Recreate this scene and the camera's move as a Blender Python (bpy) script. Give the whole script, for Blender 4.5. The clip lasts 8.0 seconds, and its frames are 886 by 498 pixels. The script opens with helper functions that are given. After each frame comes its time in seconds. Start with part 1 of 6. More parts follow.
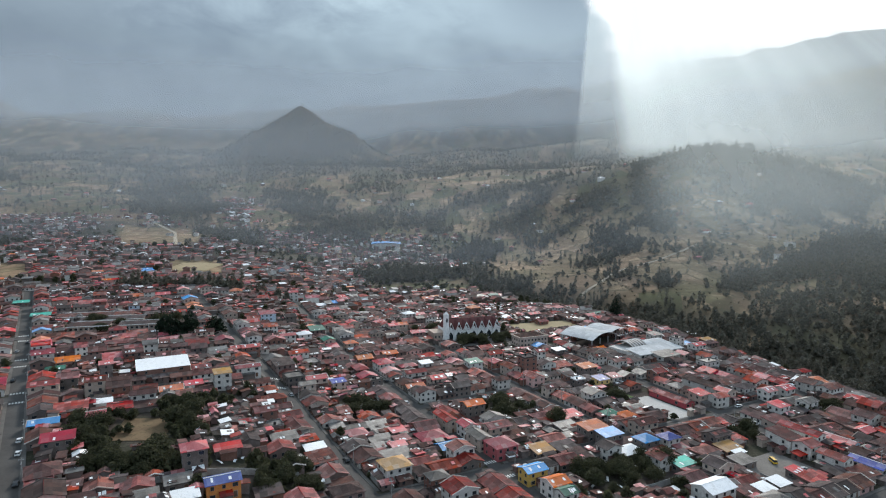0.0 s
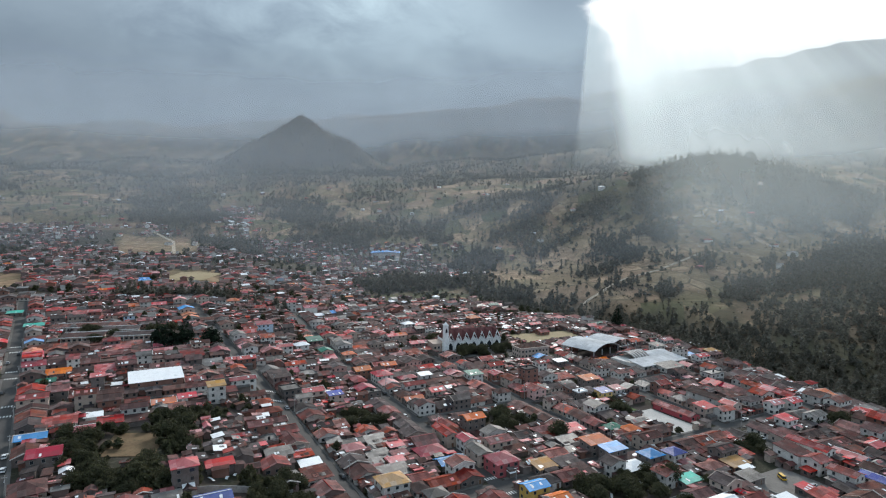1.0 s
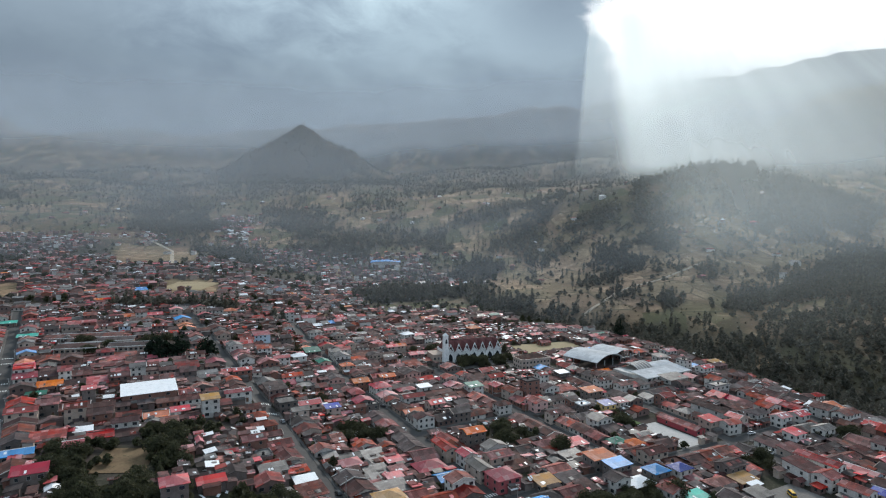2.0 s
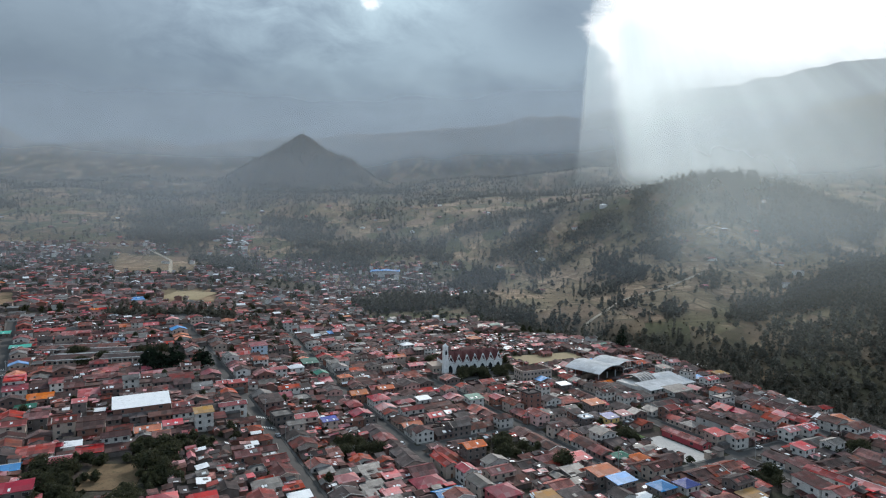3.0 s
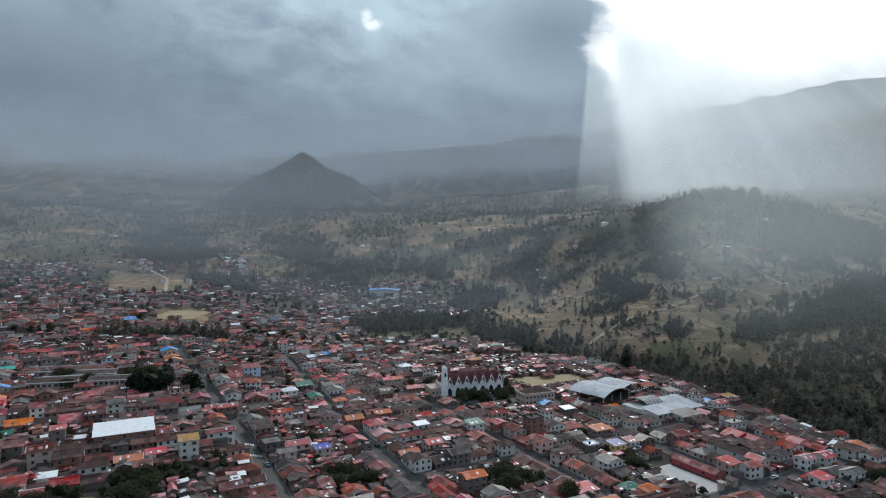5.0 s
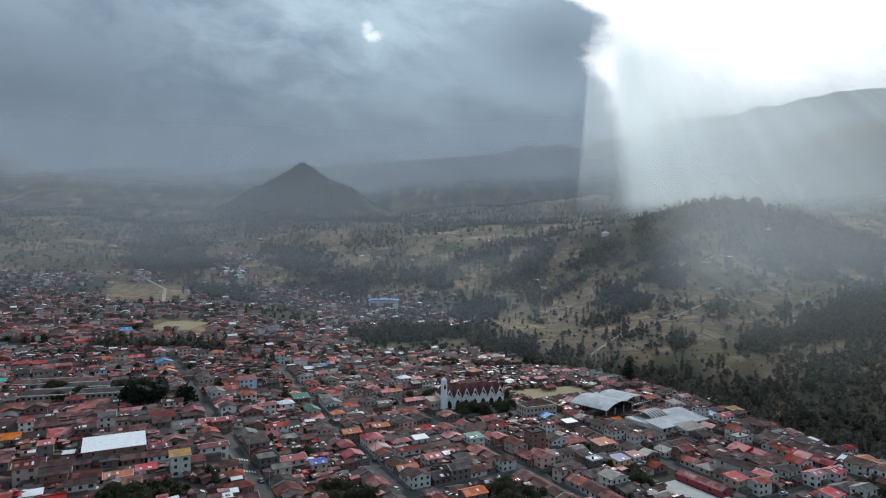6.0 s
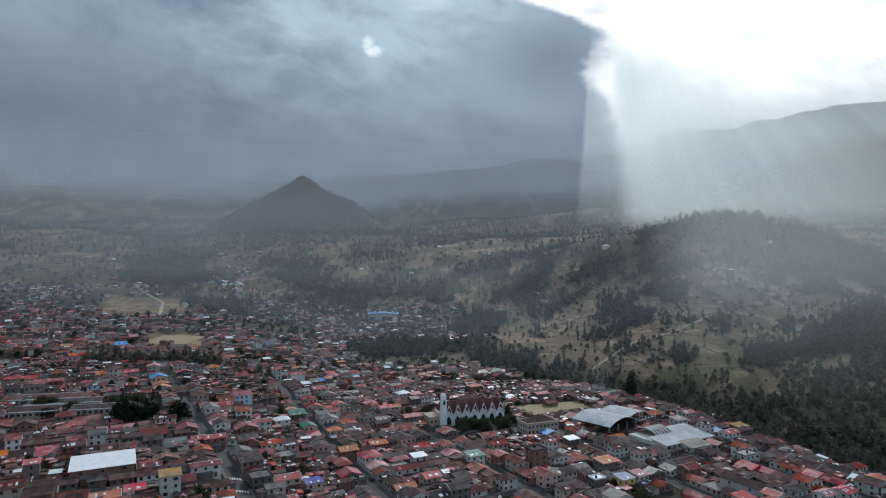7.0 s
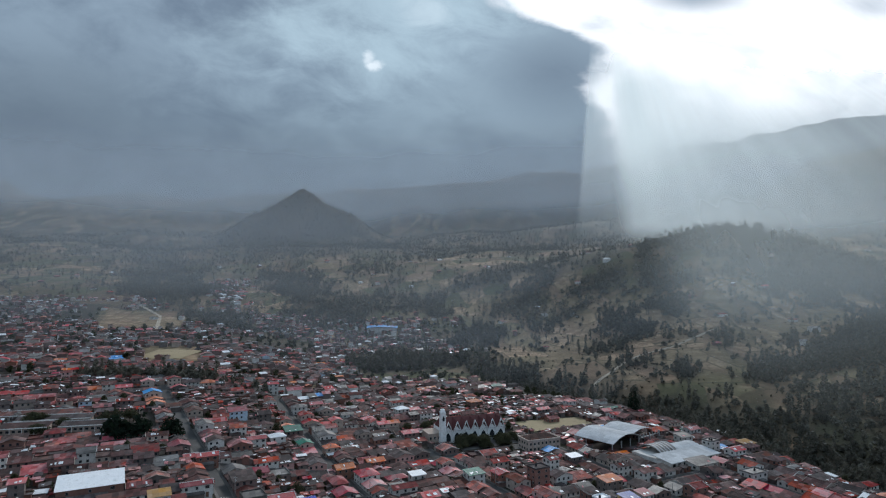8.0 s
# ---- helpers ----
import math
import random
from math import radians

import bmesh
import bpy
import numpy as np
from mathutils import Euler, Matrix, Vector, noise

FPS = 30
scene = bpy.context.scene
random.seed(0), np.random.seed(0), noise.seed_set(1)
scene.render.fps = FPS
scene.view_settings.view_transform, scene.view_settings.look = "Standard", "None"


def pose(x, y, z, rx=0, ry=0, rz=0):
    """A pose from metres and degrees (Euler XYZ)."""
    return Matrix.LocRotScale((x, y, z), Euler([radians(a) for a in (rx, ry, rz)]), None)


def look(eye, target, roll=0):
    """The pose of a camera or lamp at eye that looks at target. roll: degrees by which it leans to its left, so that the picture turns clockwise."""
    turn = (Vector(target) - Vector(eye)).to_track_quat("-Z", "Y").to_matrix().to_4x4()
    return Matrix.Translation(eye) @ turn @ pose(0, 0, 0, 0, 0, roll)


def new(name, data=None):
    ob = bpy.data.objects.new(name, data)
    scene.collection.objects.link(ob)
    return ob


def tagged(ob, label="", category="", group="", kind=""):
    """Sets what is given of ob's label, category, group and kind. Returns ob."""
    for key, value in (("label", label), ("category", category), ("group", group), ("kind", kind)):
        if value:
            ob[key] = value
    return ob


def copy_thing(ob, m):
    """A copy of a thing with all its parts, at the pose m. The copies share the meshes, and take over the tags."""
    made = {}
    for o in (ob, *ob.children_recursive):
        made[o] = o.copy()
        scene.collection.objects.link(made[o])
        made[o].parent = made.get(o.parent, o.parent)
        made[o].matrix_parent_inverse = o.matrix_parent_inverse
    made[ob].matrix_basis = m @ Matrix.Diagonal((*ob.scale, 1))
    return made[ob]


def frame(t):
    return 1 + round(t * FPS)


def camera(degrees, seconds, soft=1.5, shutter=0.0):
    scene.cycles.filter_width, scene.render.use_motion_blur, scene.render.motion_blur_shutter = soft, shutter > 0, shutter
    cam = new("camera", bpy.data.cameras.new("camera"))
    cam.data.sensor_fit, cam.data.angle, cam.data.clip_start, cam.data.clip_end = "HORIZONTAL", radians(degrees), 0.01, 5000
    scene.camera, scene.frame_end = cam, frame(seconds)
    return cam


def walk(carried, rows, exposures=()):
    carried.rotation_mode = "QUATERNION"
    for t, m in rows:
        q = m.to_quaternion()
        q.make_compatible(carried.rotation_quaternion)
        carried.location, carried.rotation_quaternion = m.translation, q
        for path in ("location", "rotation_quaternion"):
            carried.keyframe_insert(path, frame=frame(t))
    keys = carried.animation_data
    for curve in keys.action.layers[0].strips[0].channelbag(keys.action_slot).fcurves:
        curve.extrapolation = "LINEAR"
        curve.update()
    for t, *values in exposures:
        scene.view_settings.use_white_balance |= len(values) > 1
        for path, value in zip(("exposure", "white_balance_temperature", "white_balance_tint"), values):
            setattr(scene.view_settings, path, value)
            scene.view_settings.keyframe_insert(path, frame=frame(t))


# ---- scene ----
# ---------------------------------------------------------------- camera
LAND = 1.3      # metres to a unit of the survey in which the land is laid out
EYE = 84.0 * LAND
cam = camera(72.0, 8.0, soft=1.15)
# time, metres to the side, ahead and up, then pitch and heading in degrees
FLIGHT = [(0.0, 0.00, 0.00, 0.00, -5.000, -0.10), (0.5, 0.24, 2.91, -0.08, -4.581, -0.09), (1.0, 0.47, 5.82, -0.15, -4.152, -0.08),
          (1.5, 0.70, 8.76, -0.23, -3.728, -0.06), (3.0, 1.41, 17.66, -0.45, -2.433, 0.00), (3.5, 1.64, 20.67, -0.53, -2.002, 0.015),
          (4.0, 1.88, 23.69, -0.61, -1.560, 0.025), (4.5, 2.11, 26.73, -0.69, -1.135, 0.03), (6.0, 2.82, 35.95, -0.93, 0.221, 0.06),
          (6.5, 3.05, 39.05, -1.01, 0.825, 0.065), (7.0, 3.28, 42.18, -1.09, 1.461, 0.06), (7.5, 3.52, 45.31, -1.17, 2.088, 0.06),
          (8.0, 3.75, 48.47, -1.25, 2.708, 0.06)]
walk(cam, [(t, pose(x, y, EYE + z, 90 + p, 0, h)) for t, x, y, z, p, h in FLIGHT],
     exposures=[(0.0, 0.0, 6400, 10), (2.0, -0.12, 6330, 10), (4.0, -0.28, 6250, 10), (6.0, -0.45, 6130, 10), (8.0, -0.60, 5980, 10)])

# ---------------------------------------------------------------- world, sun, exposure
SUN_AZ, SUN_EL = 14.4, 30.0      # degrees to the right of ahead, above the horizon


def mth(tree, op, a, b=None, c=None, clamp=False):
    n = tree.nodes.new("ShaderNodeMath")
    n.operation, n.use_clamp = op, clamp
    for i, v in enumerate((a, b, c)):
        if v is None:
            continue
        if isinstance(v, (int, float)):
            n.inputs[i].default_value = v
        else:
            tree.links.new(v, n.inputs[i])
    return n.outputs[0]


def smooth(tree, x, lo, hi):
    n = tree.nodes.new("ShaderNodeMapRange")
    n.interpolation_type = "SMOOTHSTEP"
    tree.links.new(x, n.inputs[0])
    n.inputs[1].default_value, n.inputs[2].default_value = lo, hi
    return n.outputs[0]


def mixc(tree, fac, a, b):
    n = tree.nodes.new("ShaderNodeMix")
    n.data_type = "RGBA"
    for sock, v in ((n.inputs[0], fac), (n.inputs[6], a), (n.inputs[7], b)):
        if isinstance(v, (int, float)):
            sock.default_value = v
        elif isinstance(v, tuple):
            sock.default_value = (*v, 1)
        else:
            tree.links.new(v, sock)
    return n.outputs[2]


def noise_tex(tree, vec, scale, detail=4.0, rough=0.55, distortion=0.0):
    n = tree.nodes.new("ShaderNodeTexNoise")
    n.inputs["Scale"].default_value, n.inputs["Detail"].default_value = scale, detail
    n.inputs["Roughness"].default_value, n.inputs["Distortion"].default_value = rough, distortion
    if vec is not None:
        tree.links.new(vec, n.inputs["Vector"])
    return n.outputs[0]


def make_sky():
    """Clear sky above a broken deck of rain cloud, open towards the sun."""
    w = bpy.data.worlds.new("sky")
    scene.world = w
    w.use_nodes = True
    tr = w.node_tree
    bg = tr.nodes["Background"]
    sky = tr.nodes.new("ShaderNodeTexSky")
    sky.sky_type, sky.sun_disc = "NISHITA", False
    sky.sun_elevation, sky.sun_rotation = radians(SUN_EL), radians(SUN_AZ)
    sky.altitude = 2500
    co = tr.nodes.new("ShaderNodeTexCoord").outputs["Generated"]
    sep = tr.nodes.new("ShaderNodeSeparateXYZ")
    tr.links.new(co, sep.inputs[0])
    x, y, z = sep.outputs
    ahead = mth(tr, "MAXIMUM", y, 0.08)
    u, v = mth(tr, "DIVIDE", x, ahead), mth(tr, "DIVIDE", z, ahead)
    flat = tr.nodes.new("ShaderNodeCombineXYZ")
    tr.links.new(mth(tr, "ADD", u, mth(tr, "MULTIPLY", v, 0.55)), flat.inputs[0])
    tr.links.new(mth(tr, "MULTIPLY", v, 1.7), flat.inputs[1])
    puff = noise_tex(tr, flat.outputs[0], 2.6, 7.0, 0.55, 0.5)
    fine = noise_tex(tr, flat.outputs[0], 8.0, 8.0, 0.62, 0.4)
    curl = mth(tr, "SUBTRACT", fine, 0.5)

    def spot(cu, cv, ru, rv, rag=0.5):
        """1 in a ragged round patch of the deck, falling softly to 0 at its rim."""
        du, dv = mth(tr, "DIVIDE", mth(tr, "SUBTRACT", u, cu), ru), mth(tr, "DIVIDE", mth(tr, "SUBTRACT", v, cv), rv)
        r = mth(tr, "SQRT", mth(tr, "ADD", mth(tr, "MULTIPLY", du, du), mth(tr, "MULTIPLY", dv, dv)))
        return smooth(tr, mth(tr, "ADD", r, mth(tr, "MULTIPLY", curl, rag * 2)), 1.0, 0.0)

    # thickness of the deck: it thins upwards and in holes, and hangs low and dark over the valley
    thick = mth(tr, "ADD", mth(tr, "MULTIPLY", puff, 0.7), mth(tr, "MULTIPLY", fine, 0.3))
    grey = mixc(tr, smooth(tr, thick, 0.64, 0.38), (0.29, 0.375, 0.47), (0.50, 0.63, 0.735))
    low = smooth(tr, mth(tr, "ADD", v, mth(tr, "MULTIPLY", mth(tr, "SUBTRACT", puff, 0.5), 0.22)), 0.40, 0.13)
    grey = mixc(tr, mth(tr, "MULTIPLY", low, 0.88), grey, (0.185, 0.24, 0.29))
    side = mth(tr, "MULTIPLY", smooth(tr, u, -0.25, -0.75), smooth(tr, v, 0.52, 0.25))
    grey = mixc(tr, mth(tr, "MULTIPLY", side, 0.55), grey, (0.215, 0.265, 0.31))
    # pale where it is thin, dark in the mass beside the opening
    for cu, cv, ru, rv, k in ((0.0, 0.31, 0.52, 0.26, 0.30), (-0.09, 0.46, 0.30, 0.16, 0.62), (-0.115, 0.37, 0.12, 0.09, 0.42), (0.07, 0.47, 0.16, 0.09, 0.6), (-0.32, 0.40, 0.16, 0.07, 0.3)):
        grey = mixc(tr, mth(tr, "MULTIPLY", spot(cu, cv, ru, rv, 0.7), k), grey, (0.86, 1.08, 1.16))
    grey = mixc(tr, mth(tr, "MULTIPLY", spot(0.185, 0.34, 0.17, 0.11, 0.35), 0.66), grey, (0.255, 0.33, 0.41))
    # the opening: ragged brow above, a lobe of cloud reaching into it, hazier below
    edge = mth(tr, "ADD", u, mth(tr, "MULTIPLY", curl, 0.17))
    brow = mth(tr, "MULTIPLY", smooth(tr, v, 0.385, 0.47), 0.125)
    lobe = mth(tr, "MULTIPLY", smooth(tr, v, 0.285, 0.345), smooth(tr, v, 0.43, 0.37))
    edge = mth(tr, "ADD", mth(tr, "SUBTRACT", edge, mth(tr, "MULTIPLY", lobe, 0.045)), brow)
    edge = mth(tr, "SUBTRACT", edge, mth(tr, "MULTIPLY", smooth(tr, v, 0.315, 0.265), 0.035))
    gap = mth(tr, "MULTIPLY", smooth(tr, edge, 0.200, 0.262), smooth(tr, edge, 1.5, 0.9))
    # its lower end, where haze takes over
    sill = mth(tr, "SUBTRACT", v, mth(tr, "MULTIPLY", smooth(tr, u, 0.42, 0.22), 0.30))
    gap = mth(tr, "MULTIPLY", gap, mth(tr, "MULTIPLY_ADD", smooth(tr, sill, -0.08, 0.03), 0.80, 0.20))
    top = mth(tr, "ADD", v, mth(tr, "MULTIPLY", mth(tr, "SUBTRACT", puff, 0.5), 0.35))
    gap = mth(tr, "MULTIPLY", gap, smooth(tr, top, 0.64, 0.50))
    for cu, cv, ru, rv, k in ((0.42, 0.475, 0.16, 0.055, 0.9), (0.255, 0.425, 0.07, 0.03, 0.45), (0.72, 0.46, 0.10, 0.05, 0.6)):
        gap = mth(tr, "MULTIPLY", gap, mth(tr, "SUBTRACT", 1.0, mth(tr, "MULTIPLY", spot(cu, cv, ru, rv, 0.45), k)))
    hole = mth(tr, "MAXIMUM", spot(-0.116, 0.353, 0.018, 0.010, 2.0), mth(tr, "MULTIPLY", spot(-0.126, 0.366, 0.012, 0.018, 1.8), 0.8))
    hole = mth(tr, "MAXIMUM", hole, mth(tr, "MULTIPLY", spot(-0.03, 0.445, 0.06, 0.04, 1.0), 0.22))
    ahead_only = smooth(tr, y, 0.05, 0.3)
    gap, hole = mth(tr, "MULTIPLY", gap, ahead_only), mth(tr, "MULTIPLY", hole, ahead_only)
    bright = mixc(tr, smooth(tr, fine, 0.35, 0.7), (2.6, 2.55, 2.45), (1.6, 1.62, 1.62))
    bright = mixc(tr, mth(tr, "MULTIPLY", smooth(tr, v, 0.33, 0.20), 0.6), bright, (1.25, 1.33, 1.38))
    out = mixc(tr, mth(tr, "MAXIMUM", gap, mth(tr, "MULTIPLY", hole, 0.38)), grey, bright)
    # some clear sky glows through the whole deck
    nish = tr.nodes.new("ShaderNodeVectorMath")
    nish.operation = "SCALE"
    tr.links.new(sky.outputs[0], nish.inputs[0])
    nish.inputs["Scale"].default_value = 0.06
    out = mixc(tr, 0.90, nish.outputs[0], out)
    # an overcast sky is brightest overhead
    zen = tr.nodes.new("ShaderNodeVectorMath")
    zen.operation = "SCALE"
    tr.links.new(out, zen.inputs[0])
    gain = mth(tr, "MULTIPLY_ADD", smooth(tr, z, 0.45, 0.85), 0.25, 1.0)
    # cloud that the sun strikes from the front, away from it, is paler
    gain = mth(tr, "MULTIPLY", gain, mth(tr, "MULTIPLY_ADD", smooth(tr, y, 0.1, -0.7), 0.6, 1.0))
    tr.links.new(gain, zen.inputs["Scale"])
    tr.links.new(zen.outputs[0], bg.inputs[0])
    bg.inputs[1].default_value = 1.0


make_sky()
sun_data = bpy.data.lights.new("sun", "SUN")
sun_data.energy, sun_data.angle, sun_data.color = 3.35, radians(14), (1.0, 0.955, 0.885)
sun = new("sun", sun_data)
az, el = radians(SUN_AZ), radians(SUN_EL)
sun.matrix_world = look((0, 0, 600), (-500 * math.sin(az) * math.cos(el), -500 * math.cos(az) * math.cos(el), 600 - 500 * math.sin(el)))


# ---------------------------------------------------------------- materials
TOWN_TURN = 28.03      # degrees by which the town's grid is turned


def surface(name, a, b, rough=0.8, scale=0.6, fine=6.0, vary=0.0, island=False, bump=0.3, metal=0.0, stain=None, ribs=0.0, spec=0.3, mended=0.0):
    """A worn surface: colours a and b mixed by broad patches, grain at a finer scale, stains, and a shift from piece to piece."""
    m = bpy.data.materials.new(name)
    m.use_nodes = True
    tr = m.node_tree
    bs = tr.nodes["Principled BSDF"]
    co = tr.nodes.new("ShaderNodeTexCoord").outputs["Object"]
    broad = noise_tex(tr, co, scale, 5.0, 0.6)
    grain = noise_tex(tr, co, fine, 3.0, 0.6)
    col = mixc(tr, smooth(tr, broad, 0.3, 0.7), a, b)
    dark = tuple(c * 0.62 for c in a)
    col = mixc(tr, mth(tr, "MULTIPLY", smooth(tr, grain, 0.45, 0.75), 0.5), col, dark)
    if stain:
        col = mixc(tr, mth(tr, "MULTIPLY", smooth(tr, noise_tex(tr, co, scale * 2.3, 6.0, 0.7, 0.6), 0.52, 0.7), 0.7), col, stain)
    if mended:
        # roofs are laid and mended in strips of differing age
        lay = tr.nodes.new("ShaderNodeMapping")
        lay.inputs["Rotation"].default_value = (0, 0, radians(-TOWN_TURN) if island else 0.0)
        lay.inputs["Scale"].default_value = (0.42, 0.30, 0.0)
        tr.links.new(co, lay.inputs[0])
        wavy = tr.nodes.new("ShaderNodeVectorMath")
        wavy.operation = "ADD"
        tr.links.new(lay.outputs[0], wavy.inputs[0])
        tr.links.new(mth(tr, "MULTIPLY", grain, 0.12), wavy.inputs[1])
        cell = tr.nodes.new("ShaderNodeVectorMath")
        cell.operation = "FLOOR"
        tr.links.new(wavy.outputs[0], cell.inputs[0])
        wn = tr.nodes.new("ShaderNodeTexWhiteNoise")
        tr.links.new(cell.outputs[0], wn.inputs["Vector"])
        age = tr.nodes.new("ShaderNodeHueSaturation")
        tr.links.new(col, age.inputs["Color"])
        tr.links.new(mth(tr, "MULTIPLY_ADD", wn.outputs["Value"], mended, 1.0 - mended * 0.5), age.inputs["Value"])
        tr.links.new(mth(tr, "MULTIPLY_ADD", mth(tr, "FRACT", mth(tr, "MULTIPLY", wn.outputs["Value"], 9.7)), 0.5, 0.72), age.inputs["Saturation"])
        col = age.outputs[0]
    if vary:
        if island:
            rnd = tr.nodes.new("ShaderNodeNewGeometry").outputs["Random Per Island"]
        else:
            rnd = tr.nodes.new("ShaderNodeObjectInfo").outputs["Random"]
        hsv = tr.nodes.new("ShaderNodeHueSaturation")
        tr.links.new(col, hsv.inputs["Color"])
        tr.links.new(mth(tr, "MULTIPLY_ADD", rnd, vary, 1.0 - vary * 0.55), hsv.inputs["Value"])
        r2 = mth(tr, "FRACT", mth(tr, "MULTIPLY", rnd, 17.3))
        tr.links.new(mth(tr, "MULTIPLY_ADD", r2, vary * 0.6, 1.0 - vary * 0.36), hsv.inputs["Saturation"])
        r3 = mth(tr, "FRACT", mth(tr, "MULTIPLY", rnd, 53.7))
        tr.links.new(mth(tr, "MULTIPLY_ADD", r3, vary * 0.025, 0.5 - vary * 0.025), hsv.inputs["Hue"])
        col = hsv.outputs[0]
    tr.links.new(col, bs.inputs["Base Color"])
    bs.inputs["Roughness"].default_value, bs.inputs["Metallic"].default_value = rough, metal
    bs.inputs["Specular IOR Level"].default_value = spec
    height = grain
    if ribs:
        wv = tr.nodes.new("ShaderNodeTexWave")
        wv.inputs["Scale"].default_value, wv.inputs["Distortion"].default_value = ribs, 0.4
        tr.links.new(co, wv.inputs["Vector"])
        height = mth(tr, "ADD", grain, mth(tr, "MULTIPLY", wv.outputs["Fac"], 0.8))
    bp = tr.nodes.new("ShaderNodeBump")
    bp.inputs["Strength"].default_value, bp.inputs["Distance"].default_value = bump, 0.08
    tr.links.new(height, bp.inputs["Height"])
    tr.links.new(bp.outputs[0], bs.inputs["Normal"])
    return m


def roof_set(island):
    k = dict(vary=0.85, island=island, mended=0.9)
    k2 = dict(vary=0.4, island=island, mended=0.45)
    lichen = (0.055, 0.048, 0.042)
    s = "_row" if island else ""
    return {
        "tile": surface("clay_tile" + s, (0.20, 0.053, 0.035), (0.34, 0.102, 0.066), 0.85, 0.35, 3.0, bump=0.6, ribs=1.3, stain=lichen, **k),
        "old": surface("old_tile" + s, (0.078, 0.040, 0.033), (0.140, 0.066, 0.052), 0.9, 0.35, 3.0, bump=0.6, ribs=1.3, stain=(0.05, 0.045, 0.04), **k),
        "red": surface("red_sheet" + s, (0.44, 0.05, 0.05), (0.54, 0.10, 0.085), 0.6, 0.3, 2.0, ribs=1.8, stain=(0.28, 0.06, 0.055), **k2),
        "crimson": surface("crimson_sheet" + s, (0.25, 0.022, 0.032), (0.34, 0.04, 0.05), 0.55, 0.3, 2.0, ribs=1.8, stain=(0.20, 0.035, 0.045), **k2),
        "orange": surface("orange_tile" + s, (0.60, 0.16, 0.05), (0.66, 0.23, 0.08), 0.75, 0.3, 2.0, ribs=1.3, stain=(0.33, 0.11, 0.06), **k2),
        "pink": surface("faded_red_sheet" + s, (0.55, 0.19, 0.18), (0.64, 0.29, 0.27), 0.7, 0.3, 2.0, ribs=1.8, **k2),
        "tan": surface("ochre_tile" + s, (0.42, 0.25, 0.10), (0.48, 0.30, 0.14), 0.8, 0.3, 2.0, ribs=1.3, stain=(0.24, 0.15, 0.08), **k2),
        "zinc": surface("weathered_zinc" + s, (0.11, 0.104, 0.097), (0.185, 0.177, 0.167), 0.55, 0.4, 2.5, metal=0.15, ribs=1.8, stain=(0.12, 0.09, 0.07), **k),
        "dark": surface("fibre_cement" + s, (0.056, 0.042, 0.040), (0.10, 0.078, 0.073), 0.9, 0.4, 2.5, ribs=1.6, stain=(0.05, 0.05, 0.05), **k),
        "white": surface("white_sheet" + s, (0.78, 0.79, 0.80), (0.86, 0.86, 0.86), 0.5, 0.25, 2.0, ribs=1.8, stain=(0.55, 0.54, 0.52), vary=0.15, island=island),
        "blue": surface("blue_sheet" + s, (0.06, 0.24, 0.58), (0.10, 0.31, 0.66), 0.5, 0.3, 2.0, ribs=1.8, stain=(0.06, 0.18, 0.38), **k2),
        "royal": surface("royal_blue_sheet" + s, (0.03, 0.05, 0.26), (0.05, 0.08, 0.34), 0.5, 0.3, 2.0, ribs=1.8, **k2),
        "green": surface("green_sheet" + s, (0.02, 0.12, 0.085), (0.04, 0.18, 0.13), 0.6, 0.3, 2.0, ribs=1.8, **k2),
        "teal": surface("turquoise_sheet" + s, (0.06, 0.40, 0.32), (0.12, 0.50, 0.40), 0.6, 0.3, 2.0, ribs=1.8, **k2),
    }


def wall_set(island):
    s = "_row" if island else ""
    k = dict(vary=0.35, island=island)
    grime = (0.30, 0.27, 0.24)
    return {
        "white": surface("white_plaster" + s, (0.53, 0.50, 0.46), (0.66, 0.63, 0.59), 0.9, 0.3, 2.0, bump=0.15, stain=grime, **k),
        "cream": surface("cream_plaster" + s, (0.41, 0.325, 0.265), (0.49, 0.40, 0.335), 0.9, 0.3, 2.0, bump=0.15, stain=grime, **k),
        "brick": surface("brick_wall" + s, (0.18, 0.085, 0.06), (0.25, 0.125, 0.09), 0.95, 0.4, 4.0, bump=0.4, stain=(0.17, 0.12, 0.10), **k),
        "block": surface("grey_block" + s, (0.125, 0.101, 0.090), (0.20, 0.168, 0.152), 0.95, 0.4, 3.0, bump=0.3, stain=(0.14, 0.13, 0.12), **k),
        "yellow": surface("yellow_plaster" + s, (0.62, 0.43, 0.13), (0.68, 0.50, 0.18), 0.9, 0.3, 2.0, bump=0.15, stain=(0.36, 0.27, 0.13), **k),
        "rose": surface("rose_plaster" + s, (0.52, 0.30, 0.26), (0.58, 0.37, 0.32), 0.9, 0.3, 2.0, bump=0.15, stain=grime, **k),
        "orange": surface("orange_plaster" + s, (0.66, 0.23, 0.03), (0.72, 0.28, 0.05), 0.85, 0.3, 2.0, bump=0.15, **k),
        "redw": surface("red_plaster" + s, (0.36, 0.06, 0.06), (0.42, 0.09, 0.08), 0.85, 0.3, 2.0, bump=0.15, **k),
        "bluew": surface("pale_blue_plaster" + s, (0.42, 0.50, 0.60), (0.50, 0.58, 0.66), 0.9, 0.3, 2.0, bump=0.15, stain=grime, **k),
        "adobe": surface("bare_adobe" + s, (0.155, 0.108, 0.095), (0.215, 0.15, 0.13), 0.95, 0.4, 3.0, bump=0.4, stain=(0.13, 0.10, 0.085), **k),
    }


